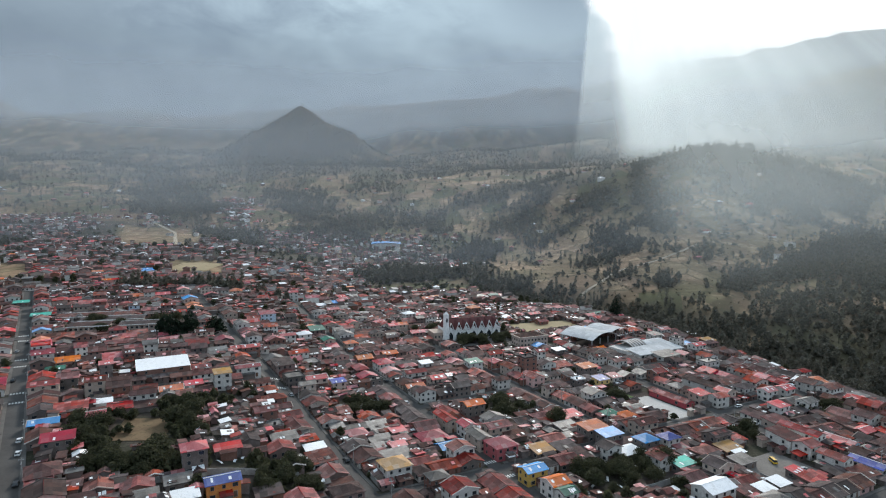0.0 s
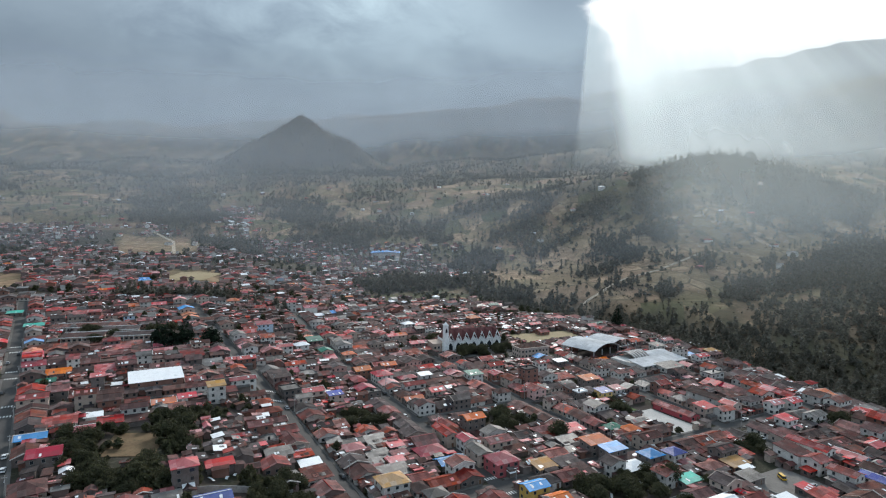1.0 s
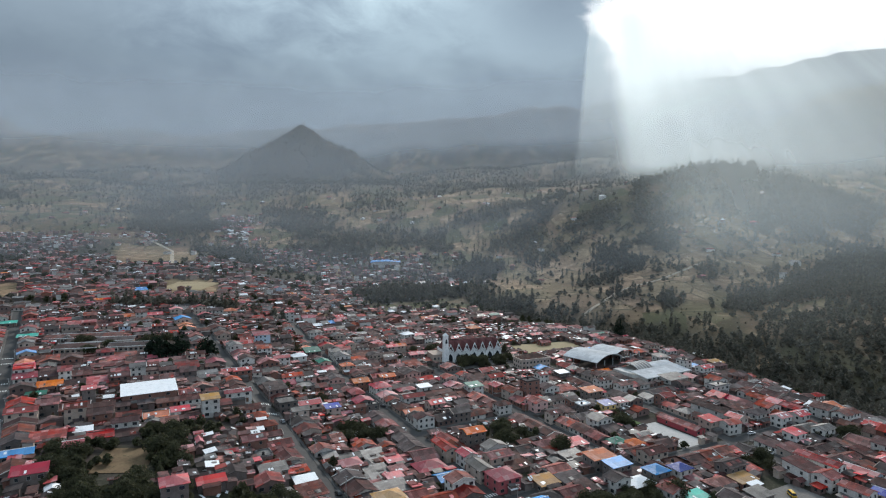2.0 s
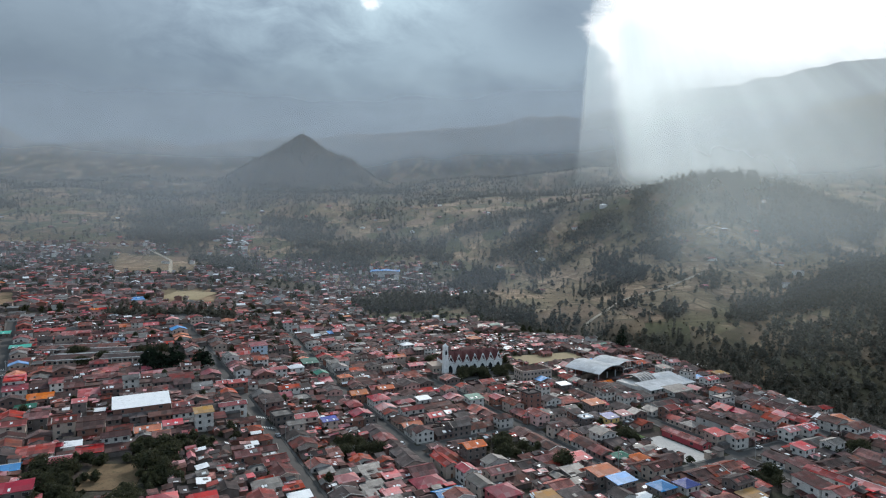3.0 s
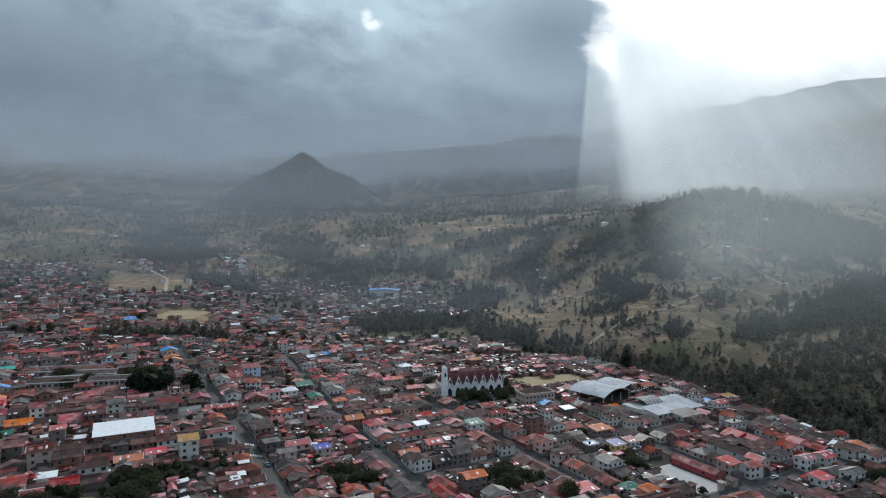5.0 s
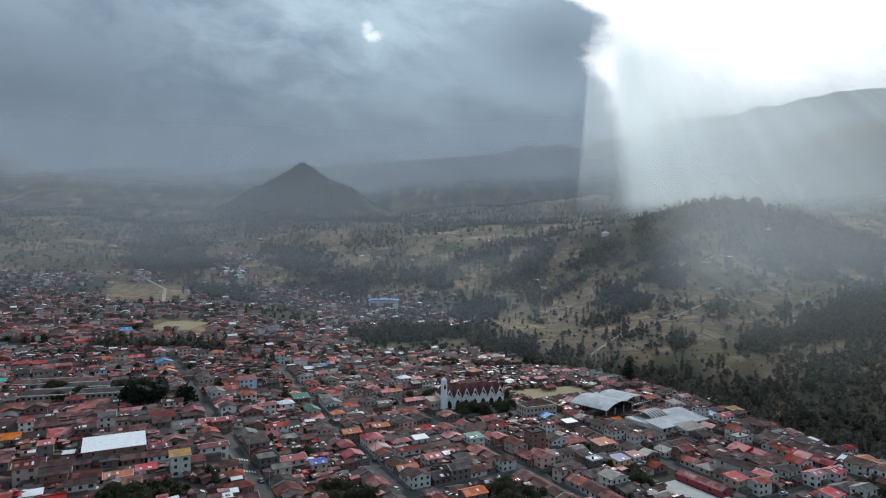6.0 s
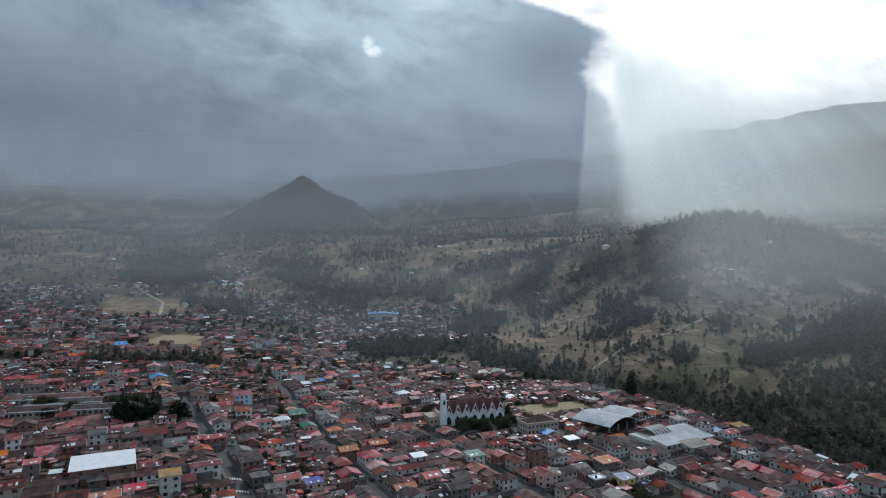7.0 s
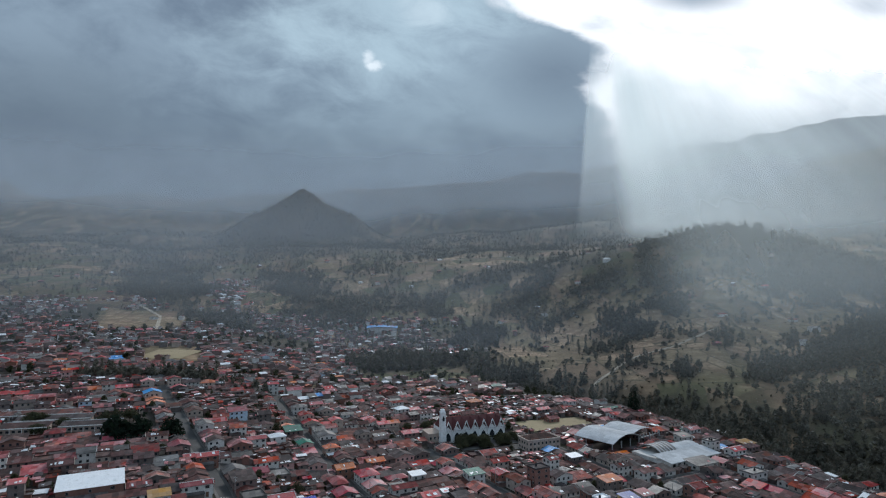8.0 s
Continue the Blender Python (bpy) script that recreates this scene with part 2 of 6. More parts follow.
ROOF, ROOF_R = roof_set(False), roof_set(True)
WALL, WALL_R = wall_set(False), wall_set(True)
GLASS = surface("window_glass", (0.02, 0.025, 0.03), (0.04, 0.045, 0.05), 0.12, 0.5, 3.0, bump=0.02, spec=0.6)
FRAME = surface("white_frame", (0.72, 0.71, 0.68), (0.78, 0.77, 0.74), 0.7, 0.5, 3.0)
CASING = surface("grey_casing", (0.24, 0.22, 0.20), (0.32, 0.30, 0.27), 0.8, 0.5, 3.0, vary=0.6)
DOOR = surface("brown_door", (0.12, 0.07, 0.045), (0.17, 0.10, 0.06), 0.7, 0.5, 3.0, vary=0.5)
SHEET = surface("clear_roof_sheet", (0.75, 0.77, 0.78), (0.82, 0.83, 0.83), 0.4, 0.5, 3.0)
CONCRETE = surface("raw_concrete", (0.27, 0.26, 0.25), (0.36, 0.35, 0.33), 0.95, 0.4, 3.0, stain=(0.15, 0.145, 0.14))
ASPHALT = surface("asphalt", (0.060, 0.057, 0.055), (0.086, 0.082, 0.078), 0.92, 0.12, 2.0, stain=(0.06, 0.058, 0.056))
PAVE = surface("pavement_slab", (0.115, 0.108, 0.10), (0.155, 0.146, 0.136), 0.95, 0.2, 2.0, stain=(0.14, 0.135, 0.13))
PAINT = surface("road_paint", (0.66, 0.66, 0.63), (0.74, 0.74, 0.71), 0.8, 0.8, 4.0, stain=(0.35, 0.34, 0.33))
BARK = surface("bark", (0.06, 0.045, 0.035), (0.10, 0.078, 0.06), 0.95, 0.8, 6.0)
METAL = surface("grey_steel", (0.34, 0.35, 0.36), (0.44, 0.45, 0.46), 0.5, 0.6, 4.0, metal=0.4)
TYRE = surface("tyre_rubber", (0.02, 0.02, 0.02), (0.03, 0.03, 0.03), 0.9, 0.8, 5.0)


def leaf_material(name, a, b):
    """Thin leaves: part of the light that strikes them comes through."""
    m = surface(name, a, b, 0.75, 0.25, 1.5, vary=0.7, island=True, bump=0.0, spec=0.15)
    tr = m.node_tree
    bs = tr.nodes["Principled BSDF"]
    tra = tr.nodes.new("ShaderNodeBsdfTranslucent")
    tr.links.new(bs.inputs["Base Color"].links[0].from_socket, tra.inputs["Color"])
    mx = tr.nodes.new("ShaderNodeMixShader")
    mx.inputs[0].default_value = 0.42
    tr.links.new(bs.outputs[0], mx.inputs[1])
    tr.links.new(tra.outputs[0], mx.inputs[2])
    tr.links.new(mx.outputs[0], tr.nodes["Material Output"].inputs[0])
    return m


LEAF = leaf_material("garden_leaves", (0.050, 0.056, 0.030), (0.092, 0.094, 0.050))
LEAF_FIR = leaf_material("cypress_needles", (0.012, 0.022, 0.014), (0.020, 0.034, 0.020))
LEAF_EUC = leaf_material("eucalyptus_leaves", (0.115, 0.116, 0.092), (0.205, 0.192, 0.148))


def ground_material():
    """Dry pasture, ploughed strips and green plots on the hills, trodden earth and weeds in the town."""
    m = bpy.data.materials.new("dry_ground")
    m.use_nodes = True
    tr = m.node_tree
    bs = tr.nodes["Principled BSDF"]
    co = tr.nodes.new("ShaderNodeTexCoord").outputs["Object"]
    at = tr.nodes.new("ShaderNodeAttribute")
    at.attribute_name = "cover"
    sep = tr.nodes.new("ShaderNodeSeparateColor")
    tr.links.new(at.outputs["Color"], sep.inputs[0])
    built, woody, dry = sep.outputs
    vor = tr.nodes.new("ShaderNodeTexVoronoi")
    vor.inputs["Scale"].default_value, vor.inputs["Randomness"].default_value = 0.019, 0.9
    bend = tr.nodes.new("ShaderNodeMapping")
    bend.inputs["Scale"].default_value = (1.0, 0.55, 0.0)
    bend.inputs["Rotation"].default_value = (0, 0, 0.5)
    tr.links.new(co, bend.inputs[0])
    tr.links.new(bend.outputs[0], vor.inputs["Vector"])
    cell = tr.nodes.new("ShaderNodeSeparateColor")
    tr.links.new(vor.outputs["Color"], cell.inputs[0])
    broad = noise_tex(tr, co, 0.006, 5.0, 0.6)
    mid = noise_tex(tr, co, 0.05, 5.0, 0.65)
    grain = noise_tex(tr, co, 0.5, 4.0, 0.7)
    straw = mixc(tr, smooth(tr, mid, 0.35, 0.65), (0.25, 0.165, 0.105), (0.45, 0.315, 0.20))
    grass = mixc(tr, smooth(tr, mid, 0.35, 0.65), (0.075, 0.076, 0.040), (0.118, 0.114, 0.060))
    soil = mixc(tr, smooth(tr, mid, 0.35, 0.65), (0.12, 0.078, 0.055), (0.17, 0.115, 0.08))
    small = tr.nodes.new("ShaderNodeTexVoronoi")
    small.inputs["Scale"].default_value = 0.034
    tr.links.new(bend.outputs[0], small.inputs["Vector"])
    plot = tr.nodes.new("ShaderNodeSeparateColor")
    tr.links.new(small.outputs["Color"], plot.inputs[0])
    rim = tr.nodes.new("ShaderNodeTexVoronoi")
    rim.feature = "DISTANCE_TO_EDGE"
    rim.inputs["Scale"].default_value = 0.034
    tr.links.new(bend.outputs[0], rim.inputs["Vector"])
    col = mixc(tr, smooth(tr, cell.outputs[0], 0.35, 0.6), straw, grass)
    col = mixc(tr, mth(tr, "MULTIPLY", smooth(tr, cell.outputs[1], 0.7, 0.8), 0.7), col, soil)
    col = mixc(tr, mth(tr, "MULTIPLY", smooth(tr, broad, 0.42, 0.62), 0.45), col, grass)
    col = mixc(tr, mth(tr, "MULTIPLY", dry, 0.72), col, straw)
    col = mixc(tr, mth(tr, "MULTIPLY", smooth(tr, plot.outputs[0], 0.45, 0.75), 0.42), col, (0.105, 0.098, 0.052))
    col = mixc(tr, mth(tr, "MULTIPLY", smooth(tr, plot.outputs[1], 0.6, 0.9), 0.45), col, (0.20, 0.125, 0.088))
    # banks and hedges between the plots, broken here and there
    bank = mth(tr, "MULTIPLY", smooth(tr, rim.outputs["Distance"], 0.055, 0.012), smooth(tr, mid, 0.40, 0.56))
    col = mixc(tr, mth(tr, "MULTIPLY", bank, 0.8), col, (0.062, 0.060, 0.038))
    furrow = noise_tex(tr, co, 0.16, 4.0, 0.7, 0.5)
    col = mixc(tr, mth(tr, "MULTIPLY", smooth(tr, furrow, 0.48, 0.7), 0.42), col, (0.075, 0.062, 0.038))
    scrub = mixc(tr, smooth(tr, grain, 0.35, 0.65), (0.085, 0.071, 0.055), (0.17, 0.138, 0.105))
    col = mixc(tr, woody, col, scrub)
    yard = mixc(tr, smooth(tr, mid, 0.4, 0.6), (0.064, 0.051, 0.045), (0.042, 0.042, 0.028))
    yard = mixc(tr, smooth(tr, grain, 0.5, 0.75), yard, (0.10, 0.088, 0.07))
    col = mixc(tr, built, col, yard)
    col = mixc(tr, mth(tr, "MULTIPLY", smooth(tr, grain, 0.5, 0.8), 0.24), col, (0.05, 0.05, 0.032))
    tr.links.new(col, bs.inputs["Base Color"])
    bs.inputs["Roughness"].default_value = 0.95
    bs.inputs["Specular IOR Level"].default_value = 0.1
    bp = tr.nodes.new("ShaderNodeBump")
    bp.inputs["Strength"].default_value, bp.inputs["Distance"].default_value = 0.6, 0.8
    tr.links.new(grain, bp.inputs["Height"])
    tr.links.new(bp.outputs[0], bs.inputs["Normal"])
    return m


GROUND = ground_material()


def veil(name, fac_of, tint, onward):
    """Translucent sheet that imitates thin haze: lets most light through and scatters the rest, the share `onward` of
    it forwards.
    """
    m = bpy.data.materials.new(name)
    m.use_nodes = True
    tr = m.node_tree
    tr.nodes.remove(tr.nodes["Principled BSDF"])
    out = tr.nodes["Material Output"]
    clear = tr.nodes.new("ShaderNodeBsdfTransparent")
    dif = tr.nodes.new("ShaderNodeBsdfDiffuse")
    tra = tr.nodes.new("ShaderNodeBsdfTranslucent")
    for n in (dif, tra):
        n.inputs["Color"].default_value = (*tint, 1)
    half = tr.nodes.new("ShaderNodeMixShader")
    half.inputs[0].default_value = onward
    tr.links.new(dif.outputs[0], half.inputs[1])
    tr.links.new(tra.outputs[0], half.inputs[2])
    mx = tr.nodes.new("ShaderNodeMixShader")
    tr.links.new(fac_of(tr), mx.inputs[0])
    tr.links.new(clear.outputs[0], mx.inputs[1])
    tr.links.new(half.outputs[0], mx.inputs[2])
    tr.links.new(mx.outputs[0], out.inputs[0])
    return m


def haze_card_material(name, density, tint=(0.425, 0.49, 0.565)):
    """Imitated haze that thins out to nothing at the foot and head of its sheet (its UV)."""
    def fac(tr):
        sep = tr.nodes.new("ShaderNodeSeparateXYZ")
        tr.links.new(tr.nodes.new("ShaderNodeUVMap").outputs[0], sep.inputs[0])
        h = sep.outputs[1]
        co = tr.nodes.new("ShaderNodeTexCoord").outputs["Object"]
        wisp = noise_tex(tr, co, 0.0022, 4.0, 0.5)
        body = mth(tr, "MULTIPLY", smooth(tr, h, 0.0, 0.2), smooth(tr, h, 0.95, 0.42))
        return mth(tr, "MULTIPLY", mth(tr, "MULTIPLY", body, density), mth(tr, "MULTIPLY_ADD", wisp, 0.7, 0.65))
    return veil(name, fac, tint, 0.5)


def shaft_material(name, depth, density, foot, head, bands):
    """Haze sheet below the opening in the cloud, light beams painted into its density: they spread from under the sun,
    with softer and brighter bands.
    """
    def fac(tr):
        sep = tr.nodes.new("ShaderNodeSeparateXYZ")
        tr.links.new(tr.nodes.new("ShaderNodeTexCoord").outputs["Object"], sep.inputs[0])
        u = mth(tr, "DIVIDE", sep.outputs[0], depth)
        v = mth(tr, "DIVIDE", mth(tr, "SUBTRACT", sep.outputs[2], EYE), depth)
        # w fans the painted beams out from a point below the sun
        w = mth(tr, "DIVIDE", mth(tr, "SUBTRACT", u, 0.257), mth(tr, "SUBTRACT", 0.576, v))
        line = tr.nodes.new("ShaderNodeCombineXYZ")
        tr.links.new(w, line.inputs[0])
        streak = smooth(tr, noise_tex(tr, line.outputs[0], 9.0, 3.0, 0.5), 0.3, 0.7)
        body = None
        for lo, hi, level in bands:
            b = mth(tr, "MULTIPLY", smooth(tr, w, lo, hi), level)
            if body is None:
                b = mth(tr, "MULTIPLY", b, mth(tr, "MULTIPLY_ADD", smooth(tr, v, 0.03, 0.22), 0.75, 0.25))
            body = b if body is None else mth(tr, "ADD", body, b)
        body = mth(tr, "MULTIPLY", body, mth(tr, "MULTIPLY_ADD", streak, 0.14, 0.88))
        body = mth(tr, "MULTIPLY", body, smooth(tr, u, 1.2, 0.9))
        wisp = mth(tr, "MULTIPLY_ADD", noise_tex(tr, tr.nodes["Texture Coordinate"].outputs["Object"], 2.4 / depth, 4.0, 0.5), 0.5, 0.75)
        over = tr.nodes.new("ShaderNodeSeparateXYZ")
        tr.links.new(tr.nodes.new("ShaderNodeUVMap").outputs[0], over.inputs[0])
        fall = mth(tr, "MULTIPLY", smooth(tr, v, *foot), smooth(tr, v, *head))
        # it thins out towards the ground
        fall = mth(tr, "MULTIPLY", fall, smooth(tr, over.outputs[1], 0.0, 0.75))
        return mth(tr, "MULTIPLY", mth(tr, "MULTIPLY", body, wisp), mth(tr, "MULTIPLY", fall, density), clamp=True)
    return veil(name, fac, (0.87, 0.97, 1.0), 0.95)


# ---------------------------------------------------------------- the lie of the land
def lattice(ix, iy, seed):
    n = (ix * 374761393 + iy * 668265263 + seed * 69069) & 0x7FFFFFFF
    n = ((n ^ (n >> 13)) * 1274126177) & 0x7FFFFFFF
    return ((n ^ (n >> 16)) & 0xFFFF) / 65535.0 - 0.5


def vnoise(x, y, size, seed):
    x, y = np.asarray(x, float) / size, np.asarray(y, float) / size
    ix, iy = np.floor(x).astype(np.int64), np.floor(y).astype(np.int64)
    fx, fy = x - ix, y - iy
    fx, fy = fx * fx * (3 - 2 * fx), fy * fy * (3 - 2 * fy)
    a, b = lattice(ix, iy, seed), lattice(ix + 1, iy, seed)
    c, d = lattice(ix, iy + 1, seed), lattice(ix + 1, iy + 1, seed)
    return (a + (b - a) * fx) * (1 - fy) + (c + (d - c) * fx) * fy


DEPTHS = np.array([0, 300, 500, 700, 900, 1200, 1600, 2200, 3000, 3600, 4600], float)
BEARINGS = np.array([-0.72, -0.40, -0.10, 0.15, 0.45, 0.72])
SHELF = np.array([
    [12, 18, 25, 34, 56, 100, 160, 240, 330, 560, 700],
    [10, 14, 25, 31, 50, 80, 125, 185, 290, 510, 600],
    [0, 0, 0, 2, 36, 86, 140, 195, 300, 500, 620],
    [0, -1, -2, 8, 38, 105, 160, 225, 330, 640, 700],
    [0, -2, 8, 44, 134, 121, 200, 320, 400, 830, 880],
    [0, -3, 20, 38, 88, 112, 230, 520, 500, 1010, 1040]], float)


def step(x, lo, hi):
    t = np.clip((np.asarray(x, float) - lo) / (hi - lo), 0, 1)
    return t * t * (3 - 2 * t)


def land(x, y):
    """Height of the ground."""
    x, y = np.asarray(x, float) / LAND, np.asarray(y, float) / LAND
    a = np.clip(x / np.maximum(y, 170), BEARINGS[0], BEARINGS[-1])
    d = np.clip(y, 0, 4600)
    j = np.clip(np.searchsorted(DEPTHS, d, side="right") - 1, 0, len(DEPTHS) - 2)
    i = np.clip(np.searchsorted(BEARINGS, a, side="right") - 1, 0, len(BEARINGS) - 2)
    f = (d - DEPTHS[j]) / (DEPTHS[j + 1] - DEPTHS[j])
    g = (a - BEARINGS[i]) / (BEARINGS[i + 1] - BEARINGS[i])
    g = g * g * (3 - 2 * g)
    h = (SHELF[i, j] * (1 - f) + SHELF[i, j + 1] * f) * (1 - g) + (SHELF[i + 1, j] * (1 - f) + SHELF[i + 1, j + 1] * f) * g
    # the pointed hill
    r = np.hypot((x + 580) / 1.15, y - 2540)
    r = np.maximum(0, r + step(r, 12, 90) * (46 * vnoise(x, y, 130, 21) + 22 * vnoise(x, y, 48, 22)))
    h = h + 222 * np.clip(1 - r / 340, 0, 1) ** 1.25
    # the wooded hill and its shoulders
    h = h + 14 * np.exp(-(((x - 425) / 120) ** 2 + ((y - 935) / 90) ** 2))
    h = h + 14 * np.exp(-(((x - 560) / 90) ** 2 + ((y - 960) / 90) ** 2))
    h = h + 38 * np.exp(-(((x - 240) / 130) ** 2 + ((y - 1010) / 120) ** 2))
    # the ridge behind the wooded hill, and the skyline over it
    spur = np.interp(a, [0.44, 0.52, 0.57, 0.60, 0.63, 0.72], [0.09, 0.135, 0.163, 0.182, 0.192, 0.207]) * 2150 + 84 + 26 * vnoise(x, y, 150, 8)
    h = np.maximum(h, spur * step(y, 1250, 2150) * step(y, 2900, 2200) * step(a, 0.40, 0.50))
    crest = np.interp(a, [-0.72, -0.67, -0.56, -0.50, -0.42, -0.33, -0.13, 0.05, 0.11, 0.146, 0.22, 0.29, 0.36, 0.41, 0.465, 0.51, 0.60, 0.64, 0.72],
                      [0.157, 0.131, 0.131, 0.137, 0.123, 0.127, 0.144, 0.154, 0.163, 0.175, 0.173, 0.184, 0.207, 0.218, 0.218, 0.234, 0.247, 0.257, 0.261]) * 3560 + 80
    rim = step(y, 2750, 3600)
    h = h * (1 - rim) + crest * rim
    # the ravine
    line = np.interp(y, [0, 190, 330, 430, 520, 640], [300, 238, 196, 165, 90, 20])
    h = h - 16 * np.exp(-((x - line) / 30) ** 2) * step(y, 640, 520)
    # rolling relief, none in the town
    w = step(y, 520, 900) + step(x, 190, 300) * step(y, 700, 500)
    w = np.clip(w, 0, 1)
    far = step(y, 900, 2400)
    h = h + w * (vnoise(x, y, 160, 1) * 16 + vnoise(x, y, 60, 2) * 6) + far * (1 - step(y, 2900, 3500)) * (vnoise(x, y, 420, 3) * 90 + vnoise(x, y, 170, 4) * 36)
    h = h + step(y, 2800, 3600) * (vnoise(x, y, 300, 6) * 44 + vnoise(x, y, 110, 7) * 26)
    return h * LAND


def open_fields(a, k):
    """1 on the bare fields and the pitch among the outer quarters; bearing and depth in survey units."""
    f = 0 * a
    for a0, a1, k0, k1 in ((-0.53, -0.40, 650, 830), (-0.455, -0.36, 470, 545), (-0.74, -0.68, 440, 520)):
        f = np.maximum(f, step(a, a0 - 0.01, a0 + 0.01) * step(a, a1 + 0.01, a1 - 0.01) * step(k, k0 - 10, k0 + 10) * step(k, k1 + 10, k1 - 10))
    return f


def in_town(x, y):
    """1 where houses stand shoulder to shoulder, 0 in open country."""
    x, y = np.asarray(x, float) / LAND, np.asarray(y, float) / LAND
    right = np.interp(y, [100, 190, 260, 335, 420, 470], [262, 226, 194, 168, 128, 90])
    top = np.interp(x, [-120, -60, 60, 120], [425, 520, 520, 440])
    t = step(x, right, right - 8) * step(y, top + 15, top - 15)
    left = step(x, -60, -120) * step(y, 760, 640)
    a = x / np.maximum(y, 60)
    left = np.maximum(left, step(a, -0.40, -0.46) * step(y, 960, 800) * step(y, 500, 560))
    left = left * (1 - open_fields(a, y))
    return np.clip(np.maximum(t, left) * (1 - open_fields(a, y)), 0, 1)


def make_ground():
    xs = np.sinh(np.linspace(-4.2, 4.2, 381)) * 195
    ys = np.concatenate([np.linspace(-2000, 80, 14)[:-1], 80 + np.sinh(np.linspace(0, 4.0, 420)) * 215])
    gx, gy = np.meshgrid(xs, ys)
    gz = land(gx, gy)
    n, mcols = len(ys), len(xs)
    verts = np.stack([gx, gy, gz], -1).reshape(-1, 3)
    idx = np.arange(n * mcols).reshape(n, mcols)
    faces = np.stack([idx[:-1, :-1], idx[:-1, 1:], idx[1:, 1:], idx[1:, :-1]], -1).reshape(-1, 4)
    me = bpy.data.meshes.new("ground")
    me.from_pydata(verts.tolist(), [], faces.tolist())
    at = me.color_attributes.new("cover", "FLOAT_COLOR", "POINT")
    built = in_town(gx, gy).ravel()
    wood = woods(gx, gy).ravel()
    dry = step(gx / np.maximum(gy, 100), 0.05, 0.2) * step(gy, 620, 730) * step(gy, 1170, 990)
    a, k = gx / np.maximum(gy, 100), gy / LAND
    dry = np.maximum(np.maximum(dry, open_fields(a, k)), bare_scars(a, k))
    dry = dry.ravel()
    rgba = np.stack([built, np.clip(wood * (1 - bare_scars(a, k).ravel()), 0, 1), dry, np.ones_like(built)], -1)
    at.data.foreach_set("color", rgba.ravel())
    me.polygons.foreach_set("use_smooth", [True] * len(me.polygons))
    me.materials.append(GROUND)
    ob = new("ground", me)
    return tagged(ob, "dry valley ground rising to hills and mountains", "ground", kind="structure")


def bare_scars(a, k):
    """1 on the eroded earth of the ravine's far wall; bearing and depth in survey units."""
    f = 0 * a
    for ca, ck, ra, rk in ((0.515, 425, 0.020, 18), (0.52, 378, 0.016, 12), (0.60, 455, 0.04, 9), (0.56, 440, 0.012, 14), (0.66, 520, 0.05, 8), (0.64, 400, 0.016, 8), (0.47, 470, 0.02, 7)):
        f = np.maximum(f, np.exp(-((a - ca) / ra) ** 2 - ((k - ck) / rk) ** 2))
    return np.clip(f * 1.3, 0, 1)


# groves: bearing and depth of the middle, half sizes, thickness
GROVES = [(-0.418, 1020, 0.075, 210, 0.95), (-0.45, 1330, 0.06, 180, 0.8), (-0.345, 760, 0.035, 60, 0.9), (-0.30, 720, 0.03, 35, 0.9), (-0.233, 1110, 0.055, 190, 0.95),
          (-0.155, 930, 0.05, 90, 0.95), (-0.20, 860, 0.03, 45, 0.85), (-0.02, 950, 0.028, 90, 0.85), (-0.07, 1010, 0.03, 90, 0.7), (0.047, 720, 0.028, 75, 0.9), (-0.058, 615, 0.085, 38, 1.0),
          (0.287, 690, 0.03, 40, 0.85), (0.372, 535, 0.016, 26, 0.85), (0.305, 520, 0.03, 10, 0.7), (0.25, 850, 0.052, 36, 0.85), (0.20, 790, 0.05, 26, 0.6), (0.146, 960, 0.026, 60, 0.85), (0.341, 770, 0.03, 60, 0.9),
          (0.30, 985, 0.09, 30, 0.42), (0.12, 1060, 0.10, 45, 0.8), (0.47, 890, 0.09, 60, 0.8), (0.60, 860, 0.10, 90, 0.9), (0.36, 900, 0.03, 40, 0.6), (0.43, 610, 0.018, 30, 0.7), (0.545, 610, 0.02, 26, 0.5),
          (0.668, 640, 0.06, 110, 0.95), (0.60, 520, 0.07, 55, 0.9), (0.50, 505, 0.035, 34, 0.95), (-0.70, 1400, 0.03, 120, 0.95), (-0.66, 700, 0.03, 45, 0.7), (-0.72, 610, 0.03, 30, 0.8), (-0.43, 655, 0.015, 45, 0.9)]


